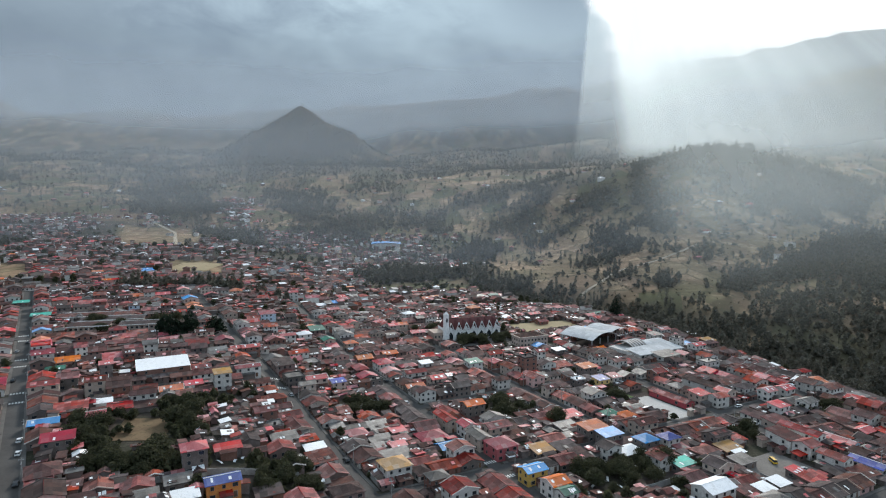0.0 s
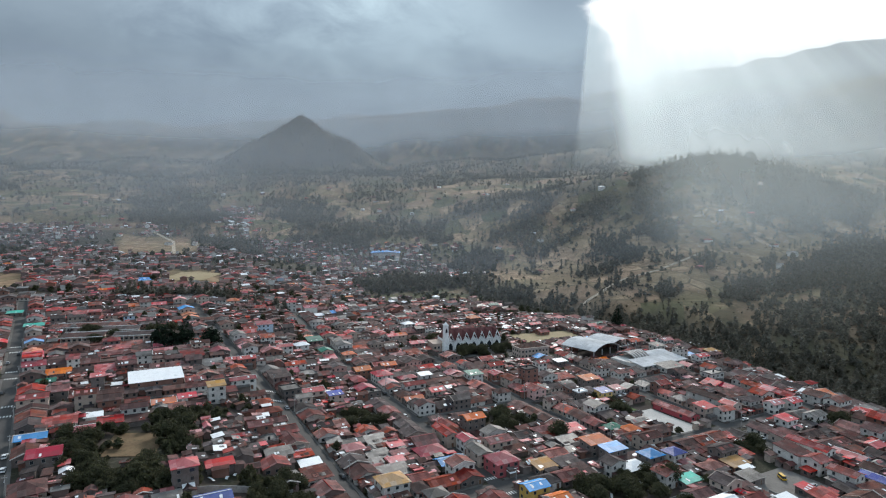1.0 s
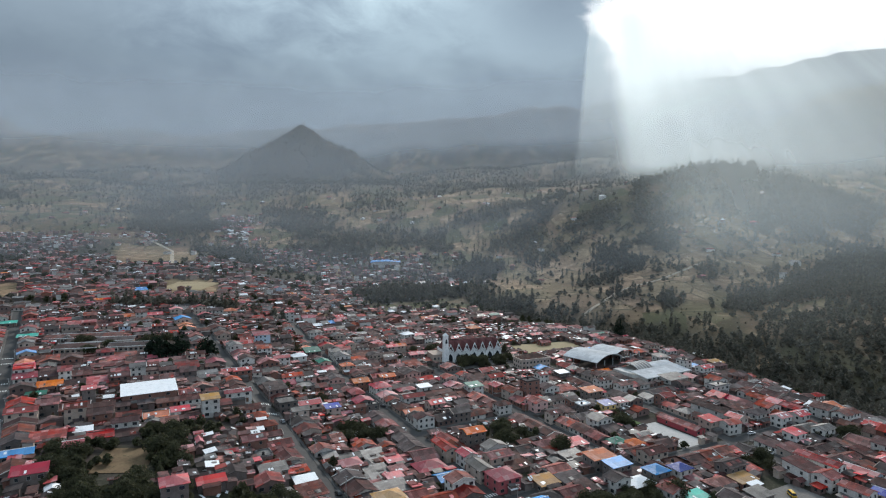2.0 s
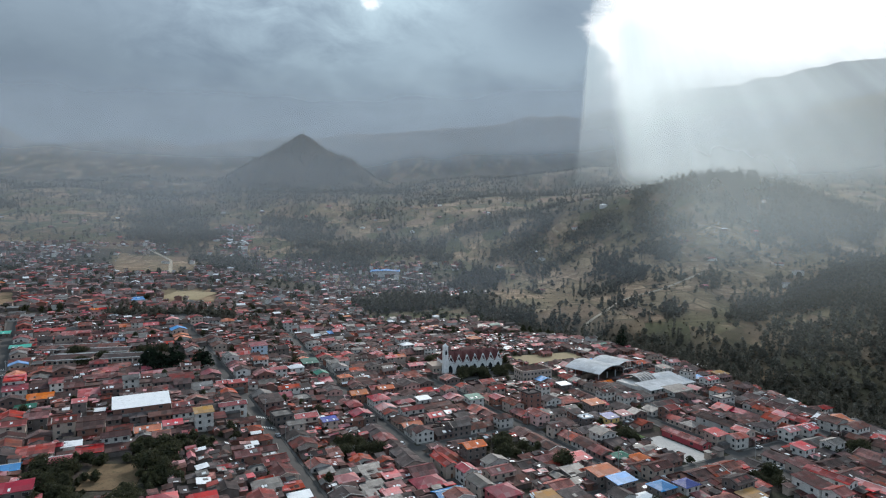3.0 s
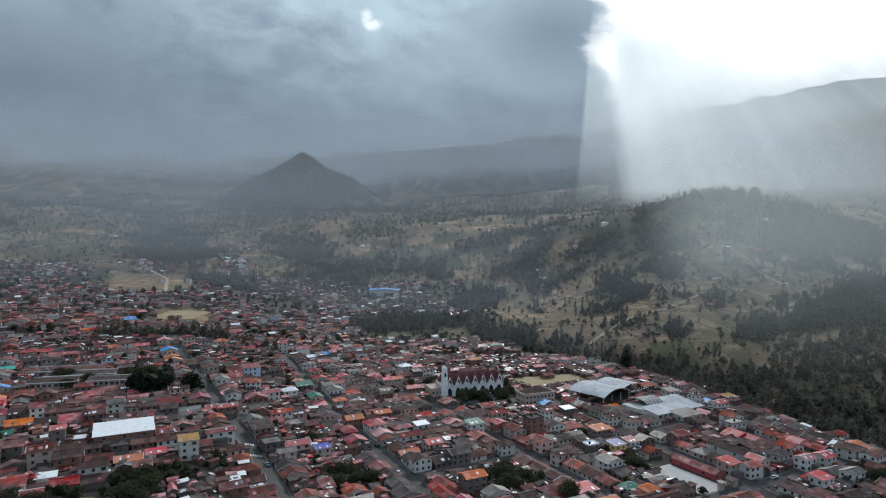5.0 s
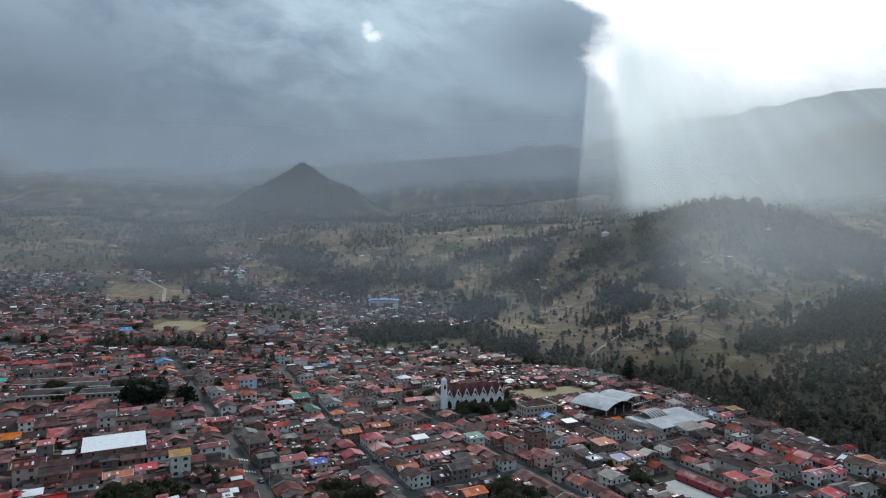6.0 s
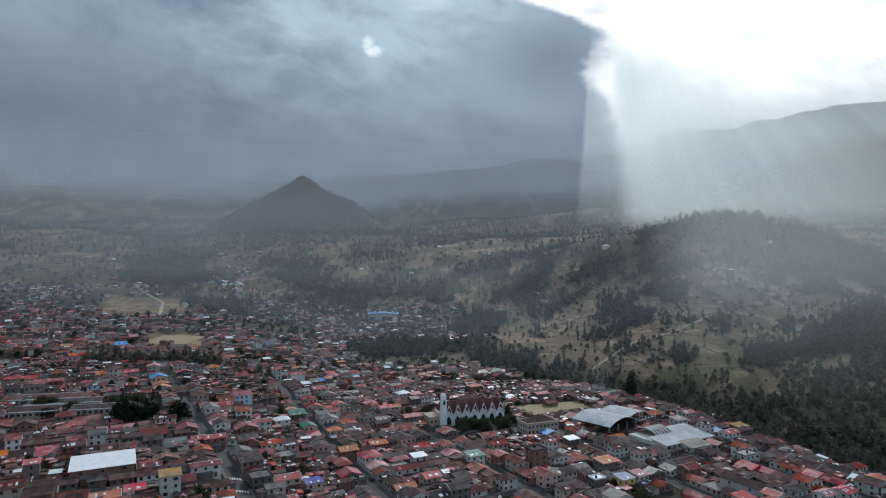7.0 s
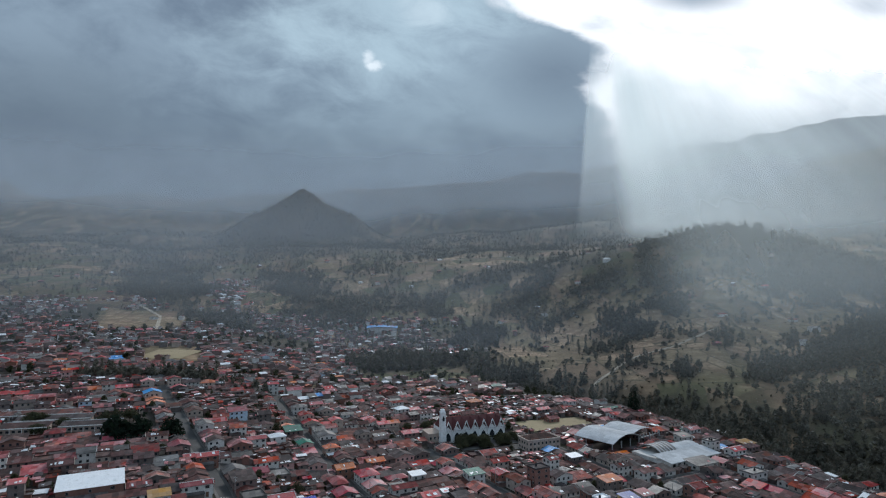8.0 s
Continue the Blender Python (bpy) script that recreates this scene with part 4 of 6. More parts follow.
RIGHT_HOUSES = {
    "dark": [(218.3, 298.9, 9, 7.5, 4, "f", "brick"), (228.0, 270.6, 7.5, 6.5, 2, "m", "brick"), (299.1, 209.5, 10.5, 7.5, 2, "x", "white"), (177.0, 184.3, 8, 6.5, 2, "h", "white"), (164.2, 197.7, 10, 6.5, 1, "m", "block"), (228.0, 172.2, 10, 7.5, 2, "g", "block"), (354.5, 220.7, 10.5, 11.5, 1, "h", "white")],
    "tile": [(239.5, 315.5, 6.5, 6.5, 3, "g", "white"), (208.8, 303.1, 7.5, 11.5, 2, "h", "cream"), (209.0, 280.4, 8, 11.5, 2, "h", "rose"), (216.4, 334.0, 10, 7.5, 2, "g", "cream"), (276.1, 281.8, 10, 6.5, 2, "g", "white"), (256.8, 222.2, 6.5, 24.5, 1, "h", "redw"), (279.6, 252.9, 9, 7.5, 2, "g", "brick"), (188.4, 167.6, 7.5, 7.5, 2, "h", "white"), (189.1, 153.1, 9, 7.5, 1, "g", "white"), (214.0, 166.7, 10.5, 7.5, 1, "x", "block"), (250.1, 134.4, 6.5, 10.5, 2, "h", "white"), (252.1, 147.0, 7.5, 8, 2, "g", "white"), (265.4, 157.5, 6.5, 18, 2, "h", "white"), (178.4, 232.1, 10, 6.5, 1, "x", "block"), (224.2, 177.9, 8, 7.5, 2, "h", "brick"), (316.1, 413.0, 9, 7.5, 1, "g", "brick"), (85.6, 456.9, 9, 6.5, 1, "g", "cream")],
    "red": [(206.6, 315.5, 7.5, 8, 2, "h", "brick"), (283.1, 209.7, 7.5, 8, 2, "h", "cream"), (355.8, 287.4, 10, 7.5, 2, "g", "white"), (228.5, 137.0, 5.5, 4.5, 1, "m", "block"), (296.5, 147.7, 8, 6.5, 1, "g", "brick"), (315.5, 197.6, 8, 7.5, 2, "g", "white"), (286.5, 181.8, 8, 6.5, 2, "m", "white"), (267.2, 212.9, 8, 7.5, 2, "m", "cream"), (190.7, 225.9, 10.5, 7.5, 1, "m", "block"), (163.4, 511.6, 10, 7.5, 2, "g", "cream"), (139.2, 552.2, 8, 7.5, 3, "g", "white"), (-41.3, 556.5, 11.5, 8, 1, "x", "brick")],
    "old": [(204.6, 259.0, 7.5, 5.5, 2, "g", "cream"), (272.2, 295.6, 10, 6.5, 2, "g", "white"), (285.1, 225.6, 8, 21.5, 2, "h", "white"), (210.4, 197.7, 11.5, 7.5, 2, "g", "cream"), (351.4, 250.9, 10, 10.5, 1, "h", "white"), (346.5, 231.8, 10, 11.5, 1, "h", "cream"), (340.0, 198.4, 10.5, 10, 2, "h", "white"), (59.4, 481.4, 9, 6.5, 1, "m", "adobe")],
    "green": [(193.6, 321.5, 9, 7.5, 2, "m", "white"), (210.1, 219.2, 7.5, 6.5, 1, "x", "brick")],
    "royal": [(239.1, 256.9, 7.5, 6.5, 2, "m", "yellow"), (206.6, 179.6, 7.5, 6.5, 2, "x", "white"), (261.7, 127.6, 6.5, 13, 1, "h", "white")],
    "crimson": [(249.2, 257.1, 6.5, 6.5, 2, "m", "white"), (144.2, 206.7, 6.5, 6.5, 3, "x", "white")],
    "orange": [(249.1, 280.1, 10.5, 7.5, 2, "m", "block"), (215.8, 213.7, 7.5, 6.5, 1, "x", "brick"), (185.6, 204.1, 11.5, 7.5, 2, "m", "block"), (290.0, 482.0, 11.5, 8, 2, "x", "brick")],
    "white": [(227.4, 262.6, 6.5, 5, 2, "f", "block"), (186.0, 182.0, 10, 8, 1, "x", "block"), (185.1, 140.0, 12.5, 9, 2, "g", "white"), (213.6, 134.1, 6.5, 5.5, 1, "m", "block"), (204.4, 133.5, 6.5, 5.5, 1, "m", "block"), (259.8, 320.5, 7.5, 5.5, 2, "m", "block"), (441.7, 361.4, 7.5, 5.5, 2, "m", "cream"), (375.5, 243.5, 6.5, 5, 1, "m", "block"), (224.5, 484.5, 10, 8, 2, "x", "white")],
    "zinc": [(325.4, 253.9, 11.5, 8, 2, "f", "white"), (322.1, 284.5, 16.5, 10, 1, "m", "white"), (218.8, 153.0, 9, 6.5, 1, "m", "block"), (305.7, 179.3, 9, 6.5, 2, "g", "white"), (179.9, 214.9, 10, 7.5, 1, "m", "block"), (135.4, 219.8, 6.5, 11.5, 2, "h", "cream"), (352.6, 322.9, 9, 7.5, 2, "m", "white"), (350.0, 299.7, 8, 6.5, 3, "f", "white"), (178.7, 482.4, 9, 6.5, 2, "g", "white"), (-68.7, 647.2, 11.5, 7.5, 1, "m", "white")],
    "blue": [(186.5, 194.3, 10, 6.5, 2, "m", "block"), (196.3, 182.6, 8, 7.5, 2, "x", "block"), (360.3, 300.8, 8, 5.5, 1, "m", "block")],
    "teal": [(195.6, 162.6, 9, 5.5, 1, "m", "block"), (-49.2, 499.6, 11.5, 6.5, 1, "m", "block"), (-66.7, 554.6, 10, 6.5, 1, "m", "block")],
    "tan": [(225.1, 164.2, 10, 6.5, 1, "m", "brick"), (228.2, 133.5, 8, 6.5, 1, "m", "block"), (153.8, 199.8, 9, 7.5, 1, "m", "block"), (384.6, 300.9, 10, 7.5, 2, "m", "brick")],
    "pink": [(275.7, 146.2, 6.5, 13, 1, "h", "bluew"), (304.1, 199.7, 8, 6.5, 2, "g", "white"), (343.8, 192.7, 10.5, 5.5, 1, "m", "brick"), (373.3, 333.5, 10, 6.5, 2, "g", "white"), (360.8, 446.1, 8, 7.5, 2, "x", "white")],
}
STOREY = 2.75


def roof_soup(kind, w, d, h, over=0.5, thick=0.16):
    """Roof over a w x d body with eaves at height h. Returns the soup and the gable triangles that the wall needs."""
    sp = Soup()
    x, y = w / 2 + over, d / 2 + over
    gables = []
    if kind in "gh":
        if kind == "h":
            x, y = y, x
        rise = max(0.9, y * 0.34)
        drop = rise * over / y
        zt, zb = h + rise - drop + thick, h - drop + thick
        prof = [(-y, zb), (0, zt), (y, zb), (y, zb - thick), (0, zt - thick), (-y, zb - thick)]
        pts = [(e * x, py, pz) for e in (-1, 1) for py, pz in prof]
        faces = [(0, 6, 7, 1), (1, 7, 8, 2), (2, 8, 9, 3), (3, 9, 10, 4), (4, 10, 11, 5), (5, 11, 6, 0), (0, 1, 4, 5), (1, 2, 3, 4), (6, 11, 10, 7), (7, 10, 9, 8)]
        turn = (lambda p: (-p[1], p[0], p[2])) if kind == "h" else (lambda p: p)
        sp.solid([turn(p) for p in pts], faces)
        gx, gy = (w / 2, d / 2) if kind == "g" else (d / 2, w / 2)
        top = h + rise * gy / y - drop * 0.2
        for e in (-1, 1):
            tri = [(e * gx, -gy, h), (e * gx, gy, h), (e * gx, 0, top)]
            tri = [turn(p) for p in tri]
            gables.append(tri if e > 0 else tri[::-1])
    elif kind == "x":
        rise = min(x, y) * 0.42
        k = min(x, y)
        rx, ry = max(x - k, 0.05), max(y - k, 0.05)
        zb, zt = h + thick - 0.1, h + rise
        pts = [(-x, -y, zb), (x, -y, zb), (x, y, zb), (-x, y, zb), (-rx, -ry, zt), (rx, -ry, zt), (rx, ry, zt), (-rx, ry, zt)]
        pts += [(px, py, zb - thick) for px, py, _ in pts[:4]]
        faces = [(0, 1, 5, 4), (1, 2, 6, 5), (2, 3, 7, 6), (3, 0, 4, 7), (4, 5, 6, 7), (8, 9, 1, 0), (9, 10, 2, 1), (10, 11, 3, 2), (11, 8, 0, 3), (11, 10, 9, 8)]
        sp.solid(pts, faces)
    elif kind == "m":
        rise = min(1.5, d * 0.14)
        sp.slab([(-x, -y, h + thick), (x, -y, h + thick), (x, y, h + rise + thick), (-x, y, h + rise + thick)], thick)
        for e in (-1, 1):
            tri = [(e * w / 2, -d / 2, h), (e * w / 2, d / 2, h), (e * w / 2, d / 2, h + rise)]
            gables.append(tri if e > 0 else tri[::-1])
        gables.append([(w / 2, d / 2, h), (-w / 2, d / 2, h), (-w / 2, d / 2, h + rise), (w / 2, d / 2, h + rise)])
    else:
        x, y = w / 2 + 0.1, d / 2 + 0.1
        sp.tray(-x, -y, x, y, h - 0.05, h + 0.7, 0.2, 0.55)
    return sp, gables


def verge_soup(kind, w, d, h, sides=(-1, 1)):
    """Low parapets up the gable ends of a ridged roof, proud of the tiles."""
    if kind == "h":
        w, d = d, w
    rise, run = max(0.9, (d / 2 + 0.5) * 0.34), d / 2 + 0.5
    zb, zt = h + 0.16 - rise * 0.5 / run, h + 0.16 + rise - rise * 0.5 / run
    sp = Soup()
    for e in sides:
        x0, x1 = sorted((e * (w / 2 + 0.52), e * (w / 2 + 0.27)))
        prof = [(-run, zb - 0.12), (-run, zb + 0.22), (0, zt + 0.22), (run, zb + 0.22), (run, zb - 0.12), (0, zt - 0.12)]
        pts = [(x, py, pz) for x in (x0, x1) for py, pz in prof]
        faces = [(0, 1, 2, 5), (5, 2, 3, 4), (11, 8, 7, 6), (10, 9, 8, 11)]
        for i in range(6):
            j = (i + 1) % 6
            faces.append((i, 6 + i, 6 + j, j))
        sp.solid([(-p[1], p[0], p[2]) for p in pts] if kind == "h" else pts, faces)
    return sp


def wall_soup(w, d, h, gables, sp=None, mat=0):
    sp = sp or Soup()
    a, b = w / 2, d / 2
    sp.solid([(-a, -b, -2.5), (a, -b, -2.5), (a, b, -2.5), (-a, b, -2.5), (-a, -b, h), (a, -b, h), (a, b, h), (-a, b, h)], BOX, mat)
    for g in gables:
        sp.face(g, mat)
    return sp


def framed(name, w, z0, z1, rim, deep, mats):
    """A frame round a recessed leaf or pane, in one piece; the front looks to -y."""
    a, b = w / 2 + rim, w / 2
    o = [(-a, z0 - rim), (a, z0 - rim), (a, z1 + rim), (-a, z1 + rim)]
    i = [(-b, z0), (b, z0), (b, z1), (-b, z1)]
    v = [(x, 0.06, z) for x, z in o] + [(x, -0.08, z) for x, z in o] + [(x, -0.08, z) for x, z in i] + [(x, -0.08 + deep, z) for x, z in i]
    f, m = [], []
    for k in range(4):
        j = (k + 1) % 4
        f += [(k, j, 4 + j, 4 + k), (4 + k, 4 + j, 8 + j, 8 + k), (8 + k, 8 + j, 12 + j, 12 + k)]
        m += [0, 0, 0]
    sp = Soup()
    sp.v, sp.f, sp.m = v, f + [(12, 13, 14, 15)], m + [1]
    return sp.mesh(name, mats)


WIN = framed("window", 1.0, -0.6, 0.6, 0.06, 0.06, (CASING, GLASS))
WIN_WIDE = framed("window", 1.6, -0.62, 0.62, 0.06, 0.06, (CASING, GLASS))
DOOR_MESH = framed("door", 1.1, 0.1, 2.1, 0.1, 0.05, (CASING, DOOR))


def sheet_mesh(w, d, mat):
    sp = Soup()
    sp.box(-w / 2, -d / 2, -0.05, w / 2, d / 2, 0.05)
    return sp.mesh("roof_sheet", (mat,))


PATCHES = [sheet_mesh(0.7, 2.0, SHEET), sheet_mesh(0.9, 1.4, SHEET), sheet_mesh(1.8, 2.2, ROOF["zinc"]), sheet_mesh(2.4, 1.8, ROOF["old"]), sheet_mesh(1.4, 1.6, ROOF["pink"]), sheet_mesh(2.2, 2.0, ROOF["tile"]), sheet_mesh(3.0, 1.2, ROOF["dark"])]

ROOF_WORDS = {"tile": "weathered terracotta tile", "old": "blackened old tile", "red": "bright red sheet", "crimson": "crimson painted", "orange": "bright orange tile",
              "pink": "faded pink sheet", "tan": "ochre tile", "zinc": "grey zinc sheet", "dark": "dark fibre-cement", "white": "white sheet-metal",
              "blue": "bright blue sheet", "royal": "deep royal blue", "green": "dark green sheet", "teal": "turquoise sheet"}
WALL_WORDS = {"white": "white plastered", "cream": "cream plastered", "brick": "bare brick", "block": "grey block", "yellow": "yellow painted", "rose": "rose plastered",
              "orange": "orange painted", "redw": "red painted", "bluew": "pale blue", "adobe": "mud-brown adobe"}
STOREY_WORDS = {1: "one-storey", 2: "two-storey", 3: "three-storey", 4: "four-storey"}
KIND_WORDS = {"g": "gabled", "h": "gabled", "x": "hipped", "m": "lean-to", "f": "flat"}
rng = random.Random(7)
taken, cells = [], {}


def claim(s, q, w, d):
    """Marks a plot as built on."""
    taken.append((s, q, w, d))
    for i in range(int((s - w / 2) // 20), int((s + w / 2) // 20) + 1):
        for j in range(int((q - d / 2) // 20), int((q + d / 2) // 20) + 1):
            cells.setdefault((i, j), []).append((s, q, w, d))


def free(s, q, w, d, gap=0.3):
    near = set()
    for i in range(int((s - w / 2 - gap) // 20), int((s + w / 2 + gap) // 20) + 1):
        for j in range(int((q - d / 2 - gap) // 20), int((q + d / 2 + gap) // 20) + 1):
            near.update(cells.get((i, j), ()))
    for a, b, c, e in near:
        if abs(s - a) < (w + c) / 2 + gap and abs(q - b) < (d + e) / 2 + gap:
            return False
    return True


def house(s, q, w, d, storeys, kind, roof, wall, windows=True, turn=0.0):
    """One house, its front to the lower end of the street grid."""
    h = storeys * STOREY + (0.1 if windows else -0.5)
    root = new("house")
    root.matrix_basis = stand(s, q, turn)
    rs, gables = roof_soup(kind, w, d, h)
    part("wall", wall_soup(w, d, h, gables).mesh("wall"), WALL[wall], root)
    rf = part("roof", rs.mesh("roof"), ROOF[roof], root)
    if kind in "gh":
        rl, span = (w, d) if kind == "g" else (d, w)
        rise = max(0.9, (span / 2 + 0.5) * 0.34)
        zr = h + rise - rise * 0.5 / (span / 2 + 0.5) + 0.16
        cap = Soup()
        cap.box(-rl / 2 - 0.5, -0.15, zr - 0.06, rl / 2 + 0.5, 0.15, zr + 0.07)
        part("ridge_cap", cap.mesh("ridge_cap"), FRAME if roof in ("red", "crimson", "pink", "blue", "royal") else ROOF[roof], rf, place=pose(0, 0, 0, 0, 0, 90 if kind == "h" else 0))
        if rng.random() < 0.4:
            tone = WALL[rng.choice(("white", "cream", "block"))]
            for e in rng.choice(((-1, 1), (-1,), (1,))):
                part("verge", verge_soup(kind, w, d, h, (e,)).mesh("verge"), tone, rf)
    if windows:
        for f in range(storeys):
            z = 1.55 + f * STOREY
            for side in (0, 1, 2, 3):
                length = w if side < 2 else d
                n = min(3 if side == 0 else 2, int(length / 3.1))
                if side == 1 and f == 0:
                    continue
                for i in range(n):
                    t = (i + 0.5) / n * length - length / 2
                    if side == 0 and f == 0 and i == n - 1:
                        part("door", DOOR_MESH, None, root, place=pose(t, -d / 2 - 0.03, 0.05))
                        continue
                    m = (pose(t, -d / 2 - 0.02, z), pose(t, d / 2 + 0.02, z, 0, 0, 180), pose(-w / 2 - 0.02, t, z, 0, 0, -90), pose(w / 2 + 0.02, t, z, 0, 0, 90))[side]
                    part("window", WIN if (i + f) % 3 else WIN_WIDE, None, root, place=m)
    if kind in "gm":
        slope = math.atan2(max(0.9, (d / 2 + 0.5) * 0.34), d / 2 + 0.5) if kind == "g" else math.atan2(min(1.5, d * 0.14), d + 1.0)
        for i in range(rng.choice((0, 1, 1, 2, 3))):
            yy = -d * 0.25 + rng.uniform(-0.4, 0.4)
            z0 = h + 0.24 + (yy + d / 2 + (0.0 if kind == "g" else 0.5)) * math.tan(slope) - (0.06 if kind == "g" else 0)
            part("roof_sheet", rng.choice(PATCHES if roof in ("tile", "old", "dark", "zinc") else PATCHES[:2]), None, rf, place=pose(rng.uniform(-w * 0.38, w * 0.38), yy, z0, math.degrees(slope)))
    if windows and rng.random() < 0.5:
        # a lean-to against the back or side
        aw, ad, ah = rng.uniform(2.5, w * 0.7), rng.uniform(2.0, 3.4), rng.uniform(2.1, 2.8)
        ax, ay = rng.uniform(-w / 2 + aw / 2, w / 2 - aw / 2), -d / 2 - ad / 2
        if free(s + ax, q + ay - 0.3, aw, ad, 0.0):
            an = Soup()
            an.box(-aw / 2, -ad / 2, -2.5, aw / 2, ad / 2, ah)
            an = part("annex", an.mesh("annex"), WALL[rng.choice(("block", "brick", "adobe"))], root, place=pose(ax, ay, 0))
            ar = Soup()
            ar.slab([(-aw / 2 - 0.2, -ad / 2 - 0.3, ah + 0.12), (aw / 2 + 0.2, -ad / 2 - 0.3, ah + 0.12), (aw / 2 + 0.2, ad / 2, ah + 0.6), (-aw / 2 - 0.2, ad / 2, ah + 0.6)], 0.12)
            part("annex_roof", ar.mesh("annex_roof"), ROOF[rng.choice(("zinc", "dark", "old", "tile", "white"))], an)
    if kind == "f":
        for i in range(rng.randint(1, 2)):
            tk = Soup()
            n = 10
            v = [(0.55 * math.cos(k * math.tau / n) * r, 0.55 * math.sin(k * math.tau / n) * r, z) for r, z in ((1, 0), (1, 1.0), (0.5, 1.25)) for k in range(n)]
            tk.solid(v, [(k, (k + 1) % n, n + (k + 1) % n, n + k) for k in range(n)] + [(n + k, n + (k + 1) % n, 2 * n + (k + 1) % n, 2 * n + k) for k in range(n)] + [tuple(range(2 * n, 3 * n))])
            part("water_tank", tk.mesh("water_tank"), TYRE, root, "black roof water tank", place=pose(rng.uniform(-w * 0.3, w * 0.3), rng.uniform(-d * 0.3, d * 0.3), h + 0.15))
    tagged(root, "%s %s house under a %s %s roof" % (STOREY_WORDS[storeys], WALL_WORDS[wall], KIND_WORDS[kind], ROOF_WORDS[roof]), "house", "houses of the town")
    claim(s, q, w, d)
    return root


class Rows:
    """Houses too many to count, gathered by neighbourhood."""

    def __init__(self):
        self.sp, self.mats, self.index = Soup(), [], {}

    def slot(self, mat):
        if mat.name not in self.index:
            self.index[mat.name] = len(self.mats)
            self.mats.append(mat)
        return self.index[mat.name]

    def add(self, x, y, turn, w, d, storeys, kind, roof, wall, detail, eaves=0.0):
        h = eaves or storeys * STOREY - (0.3 if w * d < 45 else 0.0)
        rs, gables = roof_soup(kind, w, d, h)
        ws = wall_soup(w, d, h, gables)
        c, s = math.cos(radians(turn)), math.sin(radians(turn))
        z = float(land(x, y))
        both = [(rs, self.slot(ROOF_R[roof])), (ws, self.slot(WALL_R[wall]))]
        if detail:
            gl = Soup()
            for f in range(storeys):
                zz = 1.0 + f * STOREY
                for i in range(int(w / 3)):
                    t = -w / 2 + 1 + i * 3
                    gl.box(t, -d / 2 - 0.06, zz, t + 1.1, -d / 2 + 0.05, zz + 1.25)
                for i in range(int(d / 3.4)):
                    t = -d / 2 + 1 + i * 3.4
                    gl.box(-w / 2 - 0.06, t, zz, -w / 2 + 0.05, t + 1.1, zz + 1.25)
                    gl.box(w / 2 - 0.05, t, zz, w / 2 + 0.06, t + 1.1, zz + 1.25)
            both.append((gl, self.slot(GLASS)))
        if kind in "gh" and not eaves and rng.random() < 0.34:
            both.append((verge_soup(kind, w, d, h, rng.choice(((-1, 1), (-1,), (1,)))), self.slot(WALL_R[rng.choice(("white", "cream", "cream", "block", "adobe"))])))
        if rng.random() < 0.6 and kind in "gm":
            sh = Soup()
            rise, run = (max(0.9, (d / 2 + 0.5) * 0.34), d / 2 + 0.5) if kind == "g" else (min(1.5, d * 0.14), d + 1.0)
            for i in range(rng.randint(1, 3)):
                cx, hw, y0, y1 = rng.uniform(-w * 0.38, w * 0.38), rng.choice((0.35, 0.4, 0.9)), -d * 0.4, -d * 0.4 + rng.uniform(0.8, 2.0)
                z0, z1 = (h + 0.24 + (v + d / 2) * rise / run for v in (y0, y1))
                sh.slab([(cx - hw, y0, z0), (cx + hw, y0, z0), (cx + hw, y1, z1), (cx - hw, y1, z1)], 0.06)
            both.append((sh, self.slot(rng.choice((SHEET, SHEET, ROOF_R["zinc"], ROOF_R["old"], ROOF_R["pink"])))))
        for part_soup, k in both:
            self.sp.solid([(x + px * c - py * s, y + px * s + py * c, z + pz) for px, py, pz in part_soup.v], part_soup.f, k)

    def finish(self, label):
        me = self.sp.mesh("house_rows", self.mats)
        ob = part("house_rows", me, None)
        return tagged(ob, label, "houses", kind="stuff")


for block in (LEFT_HOUSES, RIGHT_HOUSES):
    for roof, rows in block.items():
        for s, q, w, d, st, kind, wall in rows:
            if free(s, q, w * 0.45, d * 0.45):
                house(s, q, w, d, st, kind, roof, wall)

# ground that stays free of houses: church square, pitch, court, market, gardens
RESERVED = [(239, 404, 65, 29), (242, 381, 47, 21), (264, 359, 36, 22), (312, 404, 57, 34), (312, 341, 39, 26), (321, 303, 44, 34), (248, 224, 21, 40),
            (228, 150, 29, 29), (5, 260, 34, 42), (28, 284, 26, 16), (40, 214, 34, 20), (28, 190, 26, 9), (14, 222, 30, 10), (32, 221, 14, 8), (0, 230, 24, 16), (108, 287, 22, 22), (168, 254, 26, 26), (170, 170, 40, 26), (8, 462, 78, 39), (234, 238, 12, 14), (250, 172, 12, 12)]
for plot in RESERVED:
    claim(*plot)
for st in LONG:
    for q in range(st[1], st[2], 10):
        claim(lane(st, q + 5), q + 5, 2 * HALF + 2.6, 10)
for q, lo, hi in CROSS:
    claim((lo + hi) / 2, q, hi - lo, 2 * HALF + 2.6)

